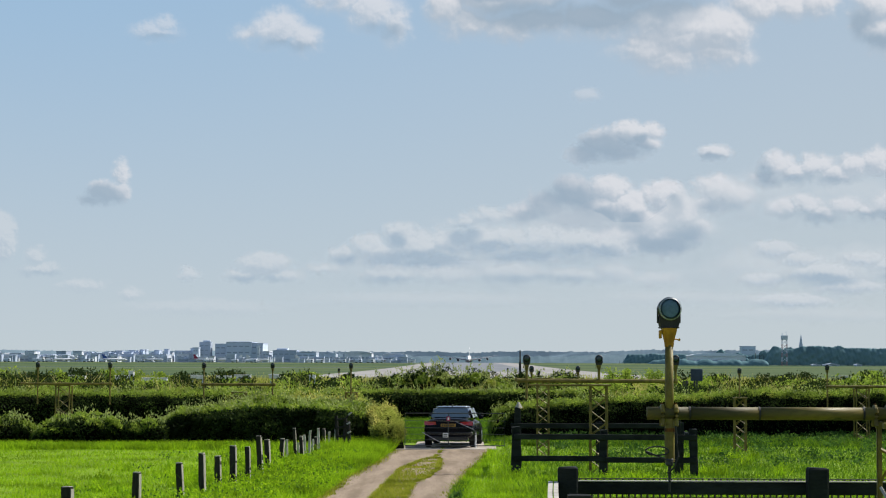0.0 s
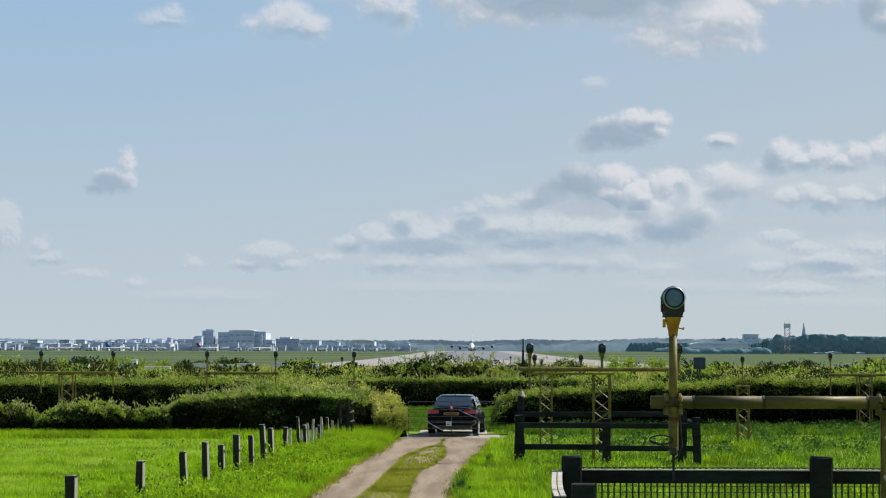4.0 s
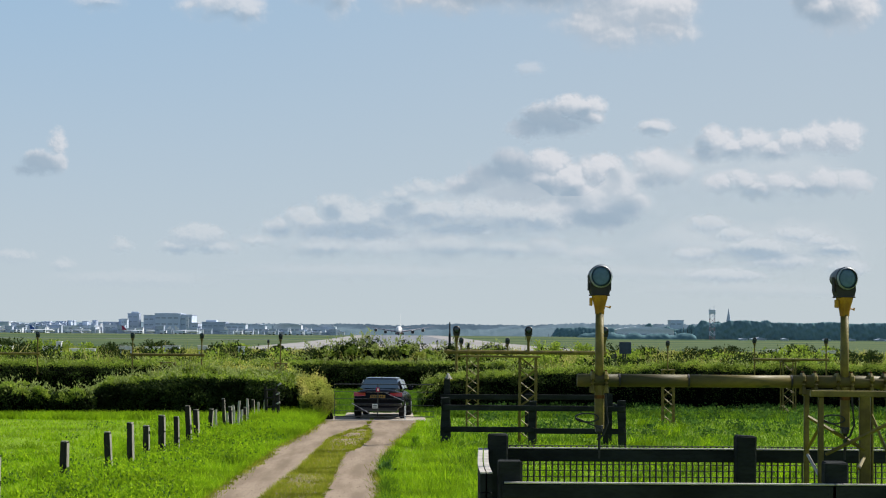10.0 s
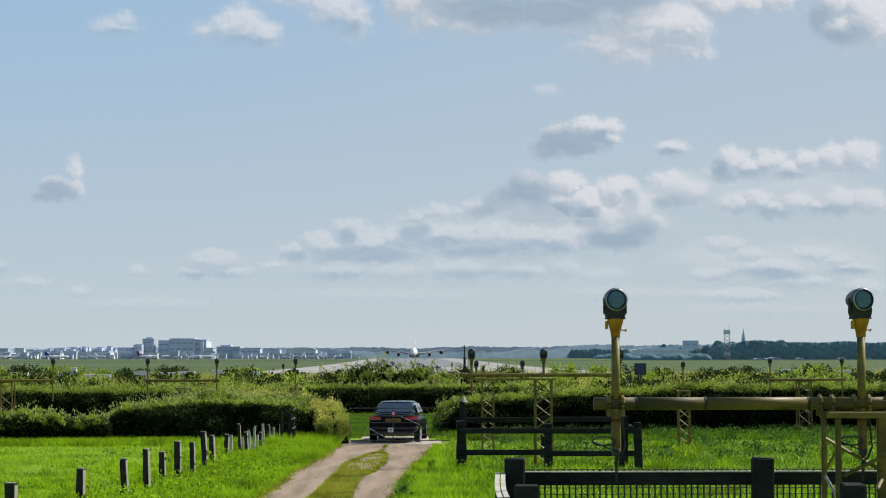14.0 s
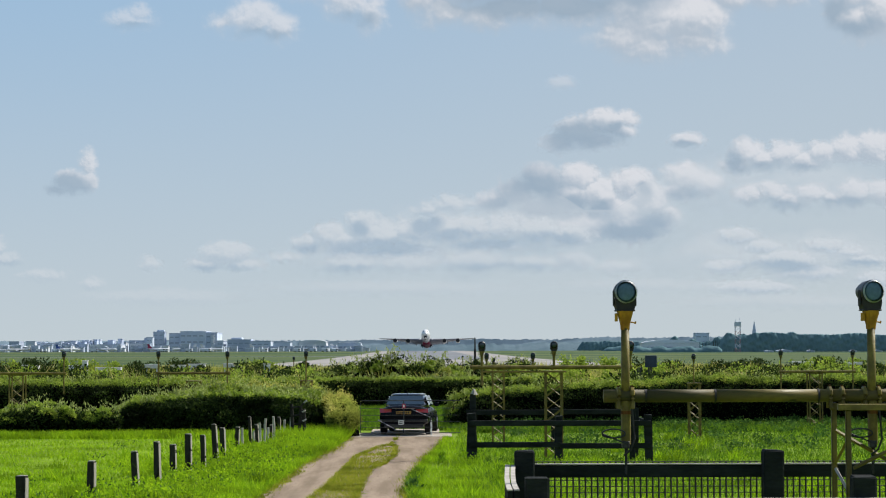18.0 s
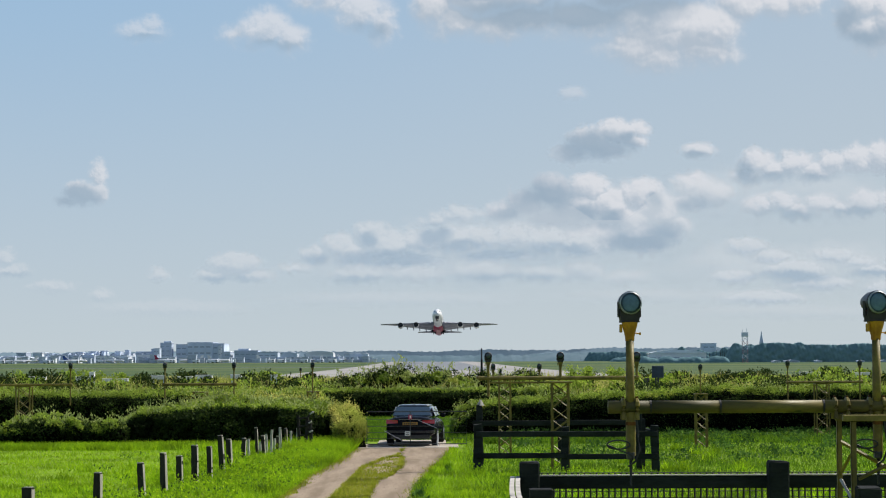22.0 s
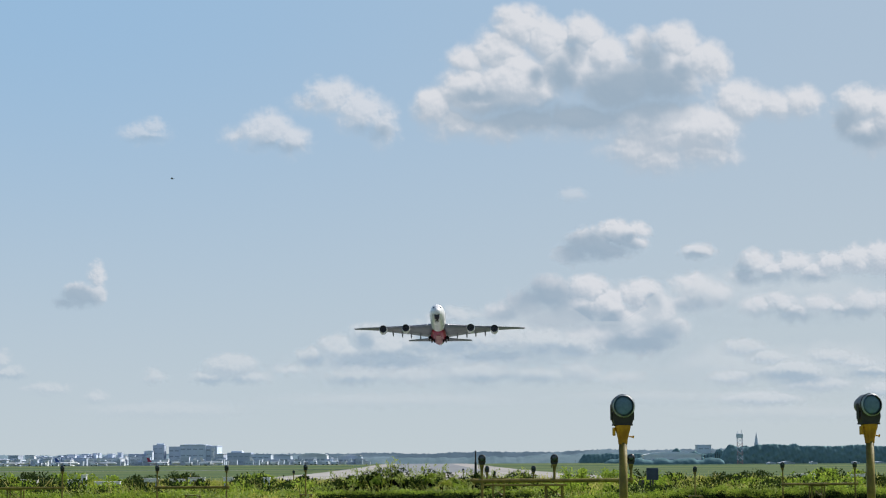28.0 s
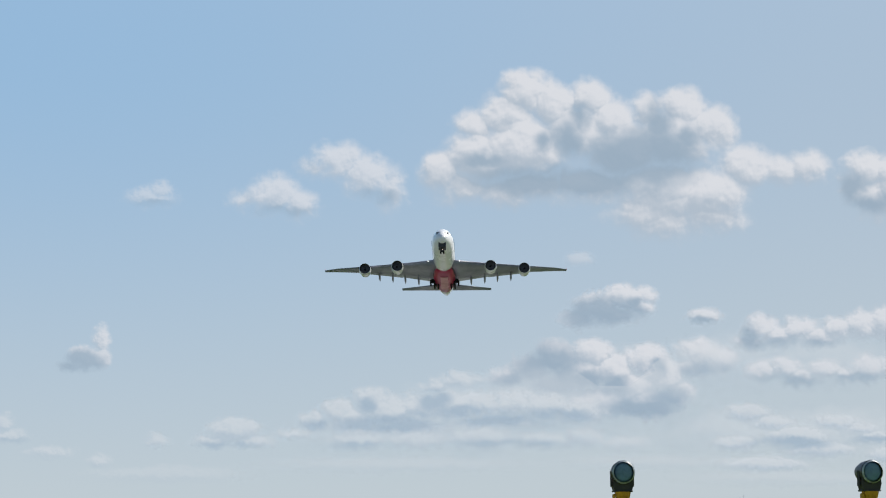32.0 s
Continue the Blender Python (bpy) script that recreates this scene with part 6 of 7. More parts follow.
def airliner(label, accent):
    p = thing("airliner", label, "aircraft")
    bm = bmesh.new()
    loft(bm, [oval(w * 0.98, h, y, z) for y, w, h, z in ((-36.4, 0.15, 0.2, -1.3), (-35.8, 0.95, 1.05, -1.2), (-34.5, 1.75, 2.0, -0.95), (-32.5, 2.5, 2.95, -0.5), (-30, 3.05, 3.65, -0.15), (-27, 3.4, 4.05, 0), (-22, 3.57, 4.2, 0),
                                                 (6, 3.57, 4.2, 0), (14, 3.35, 3.9, 0.1), (22, 2.6, 2.95, 0.7), (29, 1.7, 1.9, 1.25), (34, 0.9, 1.0, 1.65), (36.3, 0.35, 0.4, 1.85))])
    body = part("fuselage", bm, M["hull"], p, "white double-deck fuselage", smooth=True)
    # windscreen band
    bm = bmesh.new()
    for s in (-1, 1):
        for k in range(2):
            a0, a1 = 0.25 + 0.42 * k, 0.25 + 0.42 * (k + 0.86)
            q = [bm.verts.new((s * 2.22 * math.sin(a), -33.95 + 1.35 * (1 - math.cos(a)) - dz * 0.35, 0.62 + dz)) for a, dz in ((a0, 0), (a1, 0), (a1 * 0.97, 0.62), (a0 * 0.97, 0.62))]
            bm.faces.new(q)
    part("cockpit_window", bm, M["window"], body)
    bm = bmesh.new()
    box(bm, (-0.03, -0.14, -0.2), (0.03, 0.14, 0.2), 0.02)
    pane = part("cabin_window", bm, M["window"], body)
    pane.matrix_basis = pose(3.55, -28.05, 0.55)
    for z in (0.55, 2.6):
        for s in (-1, 1):
            for k in range(44):
                twin("cabin_window", pane, pose(s * 3.57 * math.sqrt(1 - (z / 4.2) ** 2), -27 + k * 1.05, z), body)
    # painted belly panel with a plain block of lettering
    bm = bmesh.new()
    rows = []
    for y in (-11.0, -8.5, -6, -3, 1.0):
        rows.append([bm.verts.new((3.53 * math.sin(a), y, -4.24 * math.cos(a))) for a in [-1.35 + 2.7 * k / 16 for k in range(17)]])
    for a, b in zip(rows, rows[1:]):
        for k in range(16):
            bm.faces.new((a[k], a[k + 1], b[k + 1], b[k]))
    part("belly_panel", bm, accent, body, "red painted belly panel", smooth=True)
    bm = bmesh.new()
    loft(bm, [oval(w, h, y, -3.2, 20) for y, w, h in ((-13, 0.8, 0.5), (-8, 3.0, 1.35), (0, 3.6, 1.7), (8, 3.3, 1.5), (14, 1.6, 0.9))])
    part("belly_fairing", bm, M["wing"] if accent is None else accent, body, "belly fairing", smooth=True)
    # a pale line and a pale tall block on the red belly
    for x0, x1, y0, y1 in ((-2.3, 2.3, -9.2, -8.2),):
        bm = bmesh.new()
        rows = [[bm.verts.new((x, y, -4.27 * math.sqrt(1 - (x / 3.55) ** 2))) for x in (x0, x0 / 2, 0, x1 / 2, x1)] for y in (y0, (y0 + y1) / 2, y1)]
        for a, b in zip(rows, rows[1:]):
            for k in range(4):
                bm.faces.new((a[k], a[k + 1], b[k + 1], b[k]))
        part("lettering", bm, M["faded"], body, "pale lettering block")
    bm = bmesh.new()
    box(bm, (-1.2, -5.5, -4.9), (1.2, 7.5, -4.7), 0.05)
    part("keel_panel", bm, M["faded"], body, "pale panel along the keel")
    for s in (-1, 1):
        bm = bmesh.new()
        loft(bm, [foil(s * x, le, te, z, t) for x, le, te, z, t in ((2.0, -15, 6.5, -1.9, 2.7), (5, -12.6, 6.6, -1.5, 2.3), (14, -5.4, 7.6, 0.0, 1.25), (26, 4.4, 11.9, 2.1, 0.75), (36, 12.6, 16.6, 3.9, 0.42), (40.2, 16.4, 18.6, 4.5, 0.25))])
        part("wing", bm, M["wing"], p, "grey swept wing", smooth=True)
        bm = bmesh.new()
        loft(bm, [[(s * 40.1, 16.4, 4.4), (s * 40.25, 17, 4.45), (s * 40.1, 18.6, 4.4)], [(s * 40.3, 17.3, 5.3), (s * 40.35, 17.8, 5.3), (s * 40.3, 18.7, 5.3)]])
        part("wingtip_fence", bm, accent, p)
        for x0, x1, y0, y1, z0, z1 in ((3.6, 13.9, 6.0, 7.2, -1.25, 0.35), (13.95, 25.6, 7.2, 11.3, 0.36, 2.3)):
            bm = bmesh.new()
            loft(bm, [[(s * x, y, z + 0.25), (s * x, y, z - 0.2), (s * x, y + c * 0.6, z - 0.3 - drop * 0.6), (s * x, y + c, z - drop - 0.06), (s * x, y + c, z - drop), (s * x, y + c * 0.5, z - drop * 0.35 + 0.1)]
                      for x, y, z, c, drop in ((x0, y0, z0, 2.6, 0.75 if x0 < 9 else 0.5), (x1, y1, z1, 2.1 if x0 < 9 else 1.5, 0.5 if x0 < 9 else 0.25))])
            part("flap", bm, M["flap"], p, "extended pale grey flap")
        for x, y, z in ((8.6, 6.6, -1.5), (13, 7.2, -0.8), (17.2, 8.3, 0.0), (21.6, 10.0, 0.9)):
            bm = bmesh.new()
            loft(bm, [oval(w, h, yy, zz, 10) for yy, w, h, zz in ((-3.2, 0.1, 0.1, 0.1), (-1, 0.33, 0.5, -0.3), (1.6, 0.33, 0.55, -0.75), (3.6, 0.08, 0.1, -1.15))])
            bm.transform(pose(s * x, y, z))
            part("flap_fairing", bm, M["wing"], p)
        for x, y, z in ((14.9, -10.6, -2.35), (25.8, -1.4, -0.4)):
            bm = bmesh.new()
            prof = ((0.05, 1.7), (-0.1, 1.75), (0.3, 1.84), (1.8, 1.92), (4.0, 1.7), (5.2, 1.4))
            loft(bm, [oval(r, r, yy, 0, 24) for yy, r in prof], caps=False)
            bm.transform(pose(s * x, y, z))
            e = part("engine_nacelle", bm, M["hull"], p, "white engine nacelle", smooth=True)
            bm = bmesh.new()
            loft(bm, [oval(r, r, yy, 0, 24) for yy, r in ((0.02, 1.7), (0.5, 1.62), (1.2, 1.6))], caps=False)
            bm.transform(pose(s * x, y, z))
            part("intake_duct", bm, M["fan"], e, "dark intake duct", smooth=True)
            bm = bmesh.new()
            tube(bm, (0, 0.95, 0), (0, 1.0, 0), 1.62, seg=24)
            bmesh.ops.create_cone(bm, cap_ends=True, segments=14, radius1=0.45, radius2=0.05, depth=0.8, matrix=pose(0, 0.6, 0, 90))
            bm.transform(pose(s * x, y, z))
            part("fan", bm, M["fan"], e, "dark engine fan")
            bm = bmesh.new()
            tube(bm, (0, 4.6, 0), (0, 7.2, 0), 1.0, 0.45, 16)
            bm.transform(pose(s * x, y, z))
            part("exhaust_cone", bm, M["wing"], e)
            bm = bmesh.new()
            loft(bm, [[(-0.22, 1.5, 1.7), (0.22, 1.5, 1.7), (0.22, 6.5, 0.9), (-0.22, 6.5, 0.9)], [(-0.18, 4.5, 2.6), (0.18, 4.5, 2.6), (0.18, 9.5, 2.3), (-0.18, 9.5, 2.3)]])
            bm.transform(pose(s * x, y, z))
            part("pylon", bm, M["wing"], p)
        bm = bmesh.new()
        loft(bm, [foil(s * x, le, te, z, t) for x, le, te, z, t in ((0.9, 24.5, 33.0, 2.2, 0.9), (8, 30, 35.2, 2.9, 0.5), (15.2, 34.6, 37.2, 3.5, 0.2))])
        part("tailplane", bm, M["wing"], p, "grey tailplane", smooth=True)
        # main gear: wing leg and body leg
        for x, y, k in ((3.9, 2.2, 2), (2.7, 4.8, 3)):
            bm = bmesh.new()
            tube(bm, (s * x, y, -3.0), (s * x, y, -4.3), 0.5, 0.36, 10)
            tube(bm, (s * x, y - 0.8 * k + 0.8, -4.3), (s * x, y + 0.8 * k - 0.8, -4.3), 0.16, seg=8)
            g = part("landing_gear_leg", bm, M["fan"], p)
            for j in range(k):
                for o in (-0.6, 0.6):
                    bm = bmesh.new()
                    yy = y + (j - (k - 1) / 2) * 1.6
                    tube(bm, (s * x + o - 0.25, yy, -4.3), (s * x + o + 0.25, yy, -4.3), 0.78, seg=16)
                    part("gear_wheel", bm, M["tyre"], g)
            bm = bmesh.new()
            box(bm, (s * (x + 0.9) - 0.06, y - 1.6, -4.3), (s * (x + 0.9) + 0.06, y + 1.6, -3.0), 0.03)
            part("gear_door", bm, M["hull"], g)
        bm = bmesh.new()
        bmesh.ops.create_uvsphere(bm, u_segments=10, v_segments=6, radius=0.16)
        bm.transform(pose(s * 5.0, -12.7, -1.5))
        part("landing_light", bm, LIGHT, p, "bright white landing light")
        bm = bmesh.new()
        box(bm, (s * 1.2 - 0.05, -34.4, -4.7), (s * 1.2 + 0.05, -31.6, -3.0), 0.03)
        part("nose_gear_door", bm, M["hull"], p)
    bm = bmesh.new()
    loft(bm, [[(sx, y, z) for sx, y, z in ((0, 19, 3.6), (0.3, 24, 3.4), (0.24, 31, 2.6), (0, 34, 2.2), (-0.24, 31, 2.6), (-0.3, 24, 3.4))],
              [(sx, y, 17.8) for sx, y in ((0, 31.5), (0.11, 33.2), (0.08, 35.5), (0, 37.2), (-0.08, 35.5), (-0.11, 33.2))]])
    part("fin", bm, M["hull"], p, "tall white tail fin")
    # solid black block paints the shade inside the open nose gear bay
    bm = bmesh.new()
    box(bm, (-1.15, -34.9, -3.75), (1.15, -31.2, -2.4))
    part("nose_gear_bay", bm, M["fan"], p, "black block painted as the shade in the open nose gear bay")
    bm = bmesh.new()
    tube(bm, (0, -33.4, -3.0), (0, -33.4, -5.1), 0.32, 0.22, 10)
    g = part("nose_gear_leg", bm, M["fan"], p)
    for o in (-0.45, 0.45):
        bm = bmesh.new()
        tube(bm, (o - 0.22, -33.4, -5.1), (o + 0.22, -33.4, -5.1), 0.62, seg=16)
        part("gear_wheel", bm, M["tyre"], g)
    bm = bmesh.new()
    bmesh.ops.create_uvsphere(bm, u_segments=10, v_segments=6, radius=0.1)
    bm.transform(pose(0, -33.75, -4.4))
    part("taxi_light", bm, LIGHT, g, "bright nose gear light")
    return p


LIGHT = glow("landing_light_glass", (1.0, 0.98, 0.92), 2.5)


# ---- airport buildings and parked aircraft ----
def building(x0, x1, y, h, mat, label, depth=40, bands=2, roof="flat", z0=0.0, step=None):
    b = thing("airport_building", label, "building", pose((x0 + x1) / 2, y, z0 + float(ground_z(0, y)) - 0.3), "airport buildings")
    w = (x1 - x0) / 2
    bm = bmesh.new()
    box(bm, (-w, 0, 0), (w, depth, h), 0.15)
    part("wall", bm, M[mat], b)
    cells = max(2, int(2 * w / 5))
    wide, tall = (2 * w - 1.2) / cells * 0.72, h * 0.2 / bands
    bm = bmesh.new()
    box(bm, (0, -0.12, 0), (wide, 0.05, tall))
    pane = None
    for k in range(bands):
        for c in range(cells):
            at = pose(-w + 0.6 + (2 * w - 1.2) * c / cells, 0, h * (k + 0.5) / (bands + 0.25))
            if pane is None:
                pane = part("window", bm, M["band"], b)
                pane.matrix_basis = at
            else:
                twin("window", pane, at, b)
    bm = bmesh.new()
    if roof == "curved":
        loft(bm, [[(-w - 0.5, yy, h)] + [(-w - 0.5 + (2 * w + 1) * k / 8, yy, h + min(0.12 * w, 2.0) * math.sin(math.pi * k / 8) ** 0.8 + 0.2) for k in range(1, 8)] + [(w + 0.5, yy, h)] for yy in (-1, depth + 1)])
    elif roof == "pitched":
        loft(bm, [[(-w - 0.5, yy, h), (0, yy, h + 0.18 * w), (w + 0.5, yy, h)] for yy in (-0.6, depth + 0.6)])
    else:
        box(bm, (-w - 0.3, -0.3, h), (w + 0.3, depth + 0.3, h + 0.6), 0.1)
    part("roof", bm, M["pale" if roof == "curved" else "darkgrey"], b)
    if step:
        for sx0, sx1, sh in step:
            bm = bmesh.new()
            box(bm, (sx0, 6, h), (sx1, depth - 6, h + sh), 0.2)
            part("roof_plant", bm, M["grey"], b)
    return b


def small_jet(x, y, rz, accent, label, s=1.0):
    """A parked twin jet: enough parts to read at a mile."""
    p = thing("parked_airliner", label, "aircraft", pose(x, y, 3.6 * s + float(ground_z(0, y)), 0, 0, rz), "parked airliners")
    bm = bmesh.new()
    loft(bm, [oval(w * s, w * s, yy * s, z * s, 14) for yy, w, z in ((-18.5, 0.2, -0.4), (-17.5, 1.1, -0.3), (-15, 1.9, 0), (9, 1.95, 0), (15, 1.2, 0.6), (18.8, 0.3, 1.1))])
    part("fuselage", bm, M["hull"], p, smooth=True)
    for sg in (-1, 1):
        bm = bmesh.new()
        loft(bm, [foil(sg * a * s, b * s, c * s, z * s, t * s, 5) for a, b, c, z, t in ((1, -4, 3, -1, 0.9), (17, 5, 7, 0.4, 0.25))])
        part("wing", bm, M["wing"], p)
        bm = bmesh.new()
        tube(bm, (sg * 5.5 * s, -4.5 * s, -1.6 * s), (sg * 5.5 * s, -0.5 * s, -1.6 * s), 1.0 * s, 0.8 * s, 12)
        part("engine", bm, M["hull"], p)
        bm = bmesh.new()
        loft(bm, [foil(sg * a * s, b * s, c * s, z * s, t * s, 4) for a, b, c, z, t in ((0.6, 13, 17, 0.9, 0.5), (6.2, 16.5, 18.5, 1.3, 0.15))])
        part("tailplane", bm, M["wing"], p)
        bm = bmesh.new()
        tube(bm, (sg * 3 * s, 1.5 * s, -3.6 * s), (sg * 3 * s, 1.5 * s, -1 * s), 0.3 * s, seg=8)
        part("gear_leg", bm, M["wing"], p)
    bm = bmesh.new()
    loft(bm, [[(0.25 * s * q, yy * s, 1.5 * s) for q, yy in ((0, 10), (1, 13), (0, 17.5), (-1, 13))], [(0.1 * s * q, yy * s, 8.2 * s) for q, yy in ((0, 16), (1, 17), (0, 19.2), (-1, 17))]])
    part("fin", bm, accent, p, "painted tail fin")
    return p


def build_airport():
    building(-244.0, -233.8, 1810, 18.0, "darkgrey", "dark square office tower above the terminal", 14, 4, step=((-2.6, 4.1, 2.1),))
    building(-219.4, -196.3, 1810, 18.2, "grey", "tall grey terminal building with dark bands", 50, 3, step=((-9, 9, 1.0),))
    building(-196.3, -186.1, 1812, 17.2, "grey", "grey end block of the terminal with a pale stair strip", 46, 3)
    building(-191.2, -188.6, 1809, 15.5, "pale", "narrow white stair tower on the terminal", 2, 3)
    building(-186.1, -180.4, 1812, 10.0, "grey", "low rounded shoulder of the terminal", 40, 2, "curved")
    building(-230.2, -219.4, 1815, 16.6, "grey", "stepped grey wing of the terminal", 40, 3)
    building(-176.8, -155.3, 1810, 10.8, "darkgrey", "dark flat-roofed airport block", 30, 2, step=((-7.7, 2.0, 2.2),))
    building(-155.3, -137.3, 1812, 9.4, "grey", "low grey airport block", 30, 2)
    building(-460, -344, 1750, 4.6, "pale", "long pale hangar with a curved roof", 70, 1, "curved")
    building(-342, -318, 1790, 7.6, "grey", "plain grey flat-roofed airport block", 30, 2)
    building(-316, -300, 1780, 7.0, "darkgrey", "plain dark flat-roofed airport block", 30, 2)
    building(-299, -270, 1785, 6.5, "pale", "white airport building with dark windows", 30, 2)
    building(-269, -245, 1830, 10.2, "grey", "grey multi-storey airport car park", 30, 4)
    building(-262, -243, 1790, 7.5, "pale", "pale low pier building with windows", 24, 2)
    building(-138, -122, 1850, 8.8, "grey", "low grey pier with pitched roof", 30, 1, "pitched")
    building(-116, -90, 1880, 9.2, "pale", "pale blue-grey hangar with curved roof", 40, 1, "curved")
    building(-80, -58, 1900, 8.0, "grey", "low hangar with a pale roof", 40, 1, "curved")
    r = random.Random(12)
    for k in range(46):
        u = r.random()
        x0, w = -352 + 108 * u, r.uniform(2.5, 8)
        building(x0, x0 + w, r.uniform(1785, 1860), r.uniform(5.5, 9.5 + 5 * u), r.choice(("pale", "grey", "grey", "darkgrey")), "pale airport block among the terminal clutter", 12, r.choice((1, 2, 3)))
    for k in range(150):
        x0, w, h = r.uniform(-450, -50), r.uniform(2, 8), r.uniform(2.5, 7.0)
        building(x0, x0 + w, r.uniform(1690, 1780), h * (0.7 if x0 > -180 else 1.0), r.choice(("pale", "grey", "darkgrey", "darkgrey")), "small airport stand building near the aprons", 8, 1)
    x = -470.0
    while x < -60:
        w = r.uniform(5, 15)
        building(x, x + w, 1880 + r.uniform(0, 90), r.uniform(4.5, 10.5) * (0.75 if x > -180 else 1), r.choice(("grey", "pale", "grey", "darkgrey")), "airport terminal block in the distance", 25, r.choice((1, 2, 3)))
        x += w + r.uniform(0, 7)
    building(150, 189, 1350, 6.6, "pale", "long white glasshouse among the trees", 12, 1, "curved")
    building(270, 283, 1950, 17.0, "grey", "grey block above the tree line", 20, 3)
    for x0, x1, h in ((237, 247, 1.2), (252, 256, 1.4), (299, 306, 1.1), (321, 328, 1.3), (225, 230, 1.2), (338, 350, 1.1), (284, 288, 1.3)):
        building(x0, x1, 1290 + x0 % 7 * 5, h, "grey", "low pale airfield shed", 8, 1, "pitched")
    red, blue, wh = M["redpaint"], M["bluepaint"], M["hull"]
    for x, y, rz, acc, lab in ((-222, 1680, 70, red, "parked white airliner with a red tail"), (-300, 1690, 95, blue, "parked white airliner with a blue tail"), (-205, 1720, -80, wh, "parked all-white twin-engined airliner"),
                               (-178, 1690, 75, wh, "parked all-white twin-engined airliner"), (-140, 1740, 85, wh, "parked all-white twin-engined airliner"), (-103, 1750, -85, wh, "parked all-white twin-engined airliner"),
                               (-70, 1760, 88, wh, "parked all-white twin-engined airliner"), (-262, 1660, 60, wh, "parked all-white twin-engined airliner"), (-340, 1680, -70, wh, "parked all-white twin-engined airliner")):
        small_jet(x, y, rz, acc, lab, 0.56)
    for k in range(24):
        x = r.uniform(-420, -60)
        v = thing("service_vehicle", "small white airport service van", "van", pose(x, r.uniform(1600, 1680), 2.75, 0, 0, r.uniform(60, 120)), "service vehicles")
        bm = bmesh.new()
        box(bm, (-1.1, -3, 0.5), (1.1, 3, 2.7), 0.3)
        part("body", bm, M["pale" if k % 4 else "grey"], v)
        bm = bmesh.new()
        box(bm, (-1.13, -2.8, 1.6), (1.13, -1.2, 2.3), 0.05)
        part("glazing", bm, M["window"], v)
        for yy in (-1.9, 1.9):
            bm = bmesh.new()
            tube(bm, (-1.15, yy, 0.45), (1.15, yy, 0.45), 0.45, seg=10)
            part("wheelset", bm, M["tyre"], v)
    # lattice mast and steeple
    mast = thing("radar_mast", "red and white lattice mast with a platform", "mast", pose(207.4, 1300, 1.7))
    for k in range(6):
        z0, z1 = 17 * k / 6, 17 * (k + 1) / 6
        coat = M["mastred" if k % 2 == 0 else "darkgrey"]
        for sx in (-1, 1):
            for sy in (-1, 1):
                part("leg_section", tube(bmesh.new(), (sx * 1.6, sy * 1.6, z0), (sx * 1.6, sy * 1.6, z1), 0.16, seg=5), coat, mast)
            part("brace", tube(bmesh.new(), (-sx * 1.6, -1.6, z0), (sx * 1.6, -1.6, z1), 0.1, seg=4), coat, mast)
    bm = bmesh.new()
    box(bm, (-2, -2, 17), (2, 2, 20), 0.2)
    part("cabin", bm, M["pale"], mast)
    for x, z in ((-1.4, 21.5), (1.2, 22.5)):
        bm = bmesh.new()
        tube(bm, (x, 0, 19.8), (x, 0, z), 0.12, seg=5)
        part("aerial", bm, M["darkgrey"], mast)
    ch = thing("church_spire", "distant grey church spire above trees", "spire", pose(335.8, 2000, 3))
    bm = bmesh.new()
    box(bm, (-2, -2, 0), (2, 2, 18))
    part("tower", bm, M["darkgrey"], ch)
    bm = bmesh.new()
    bmesh.ops.create_cone(bm, cap_ends=True, segments=8, radius1=2.2, radius2=0.1, depth=12, matrix=pose(0, 0, 24))
    part("spire", bm, M["darkgrey"], ch)


# ---- bird ----
def build_bird():
    b = thing("bird", "small dark bird crossing the sky with spread wings", "bird")
    bm = bmesh.new()
    loft(bm, [oval(w, w, y, 0, 10) for y, w in ((-0.075, 0.004), (-0.06, 0.014), (-0.03, 0.02), (0.02, 0.019), (0.06, 0.008))])
    part("body", bm, M["ink"], b, smooth=True)
    for s in (-1, 1):
        bm = bmesh.new()
        loft(bm, [foil(s * x, le, te, z, 0.006, 4) for x, le, te, z in ((0.01, -0.035, 0.02, 0.005), (0.07, -0.045, 0.005, 0.03), (0.15, 0.0, 0.015, 0.045))])
        part("wing", bm, M["ink"], b)
    bm = bmesh.new()
    loft(bm, [[(-0.006, 0.05, -0.003), (0.006, 0.05, -0.003), (0.006, 0.05, 0.003), (-0.006, 0.05, 0.003)], [(-0.022, 0.1, -0.002), (0.022, 0.1, -0.002), (0.022, 0.1, 0.002), (-0.022, 0.1, 0.002)]])
    part("tail", bm, M["ink"], b)
    return b


# ---- clouds ----
FAR = 4600.0
UNIT = FAR / 3512.0


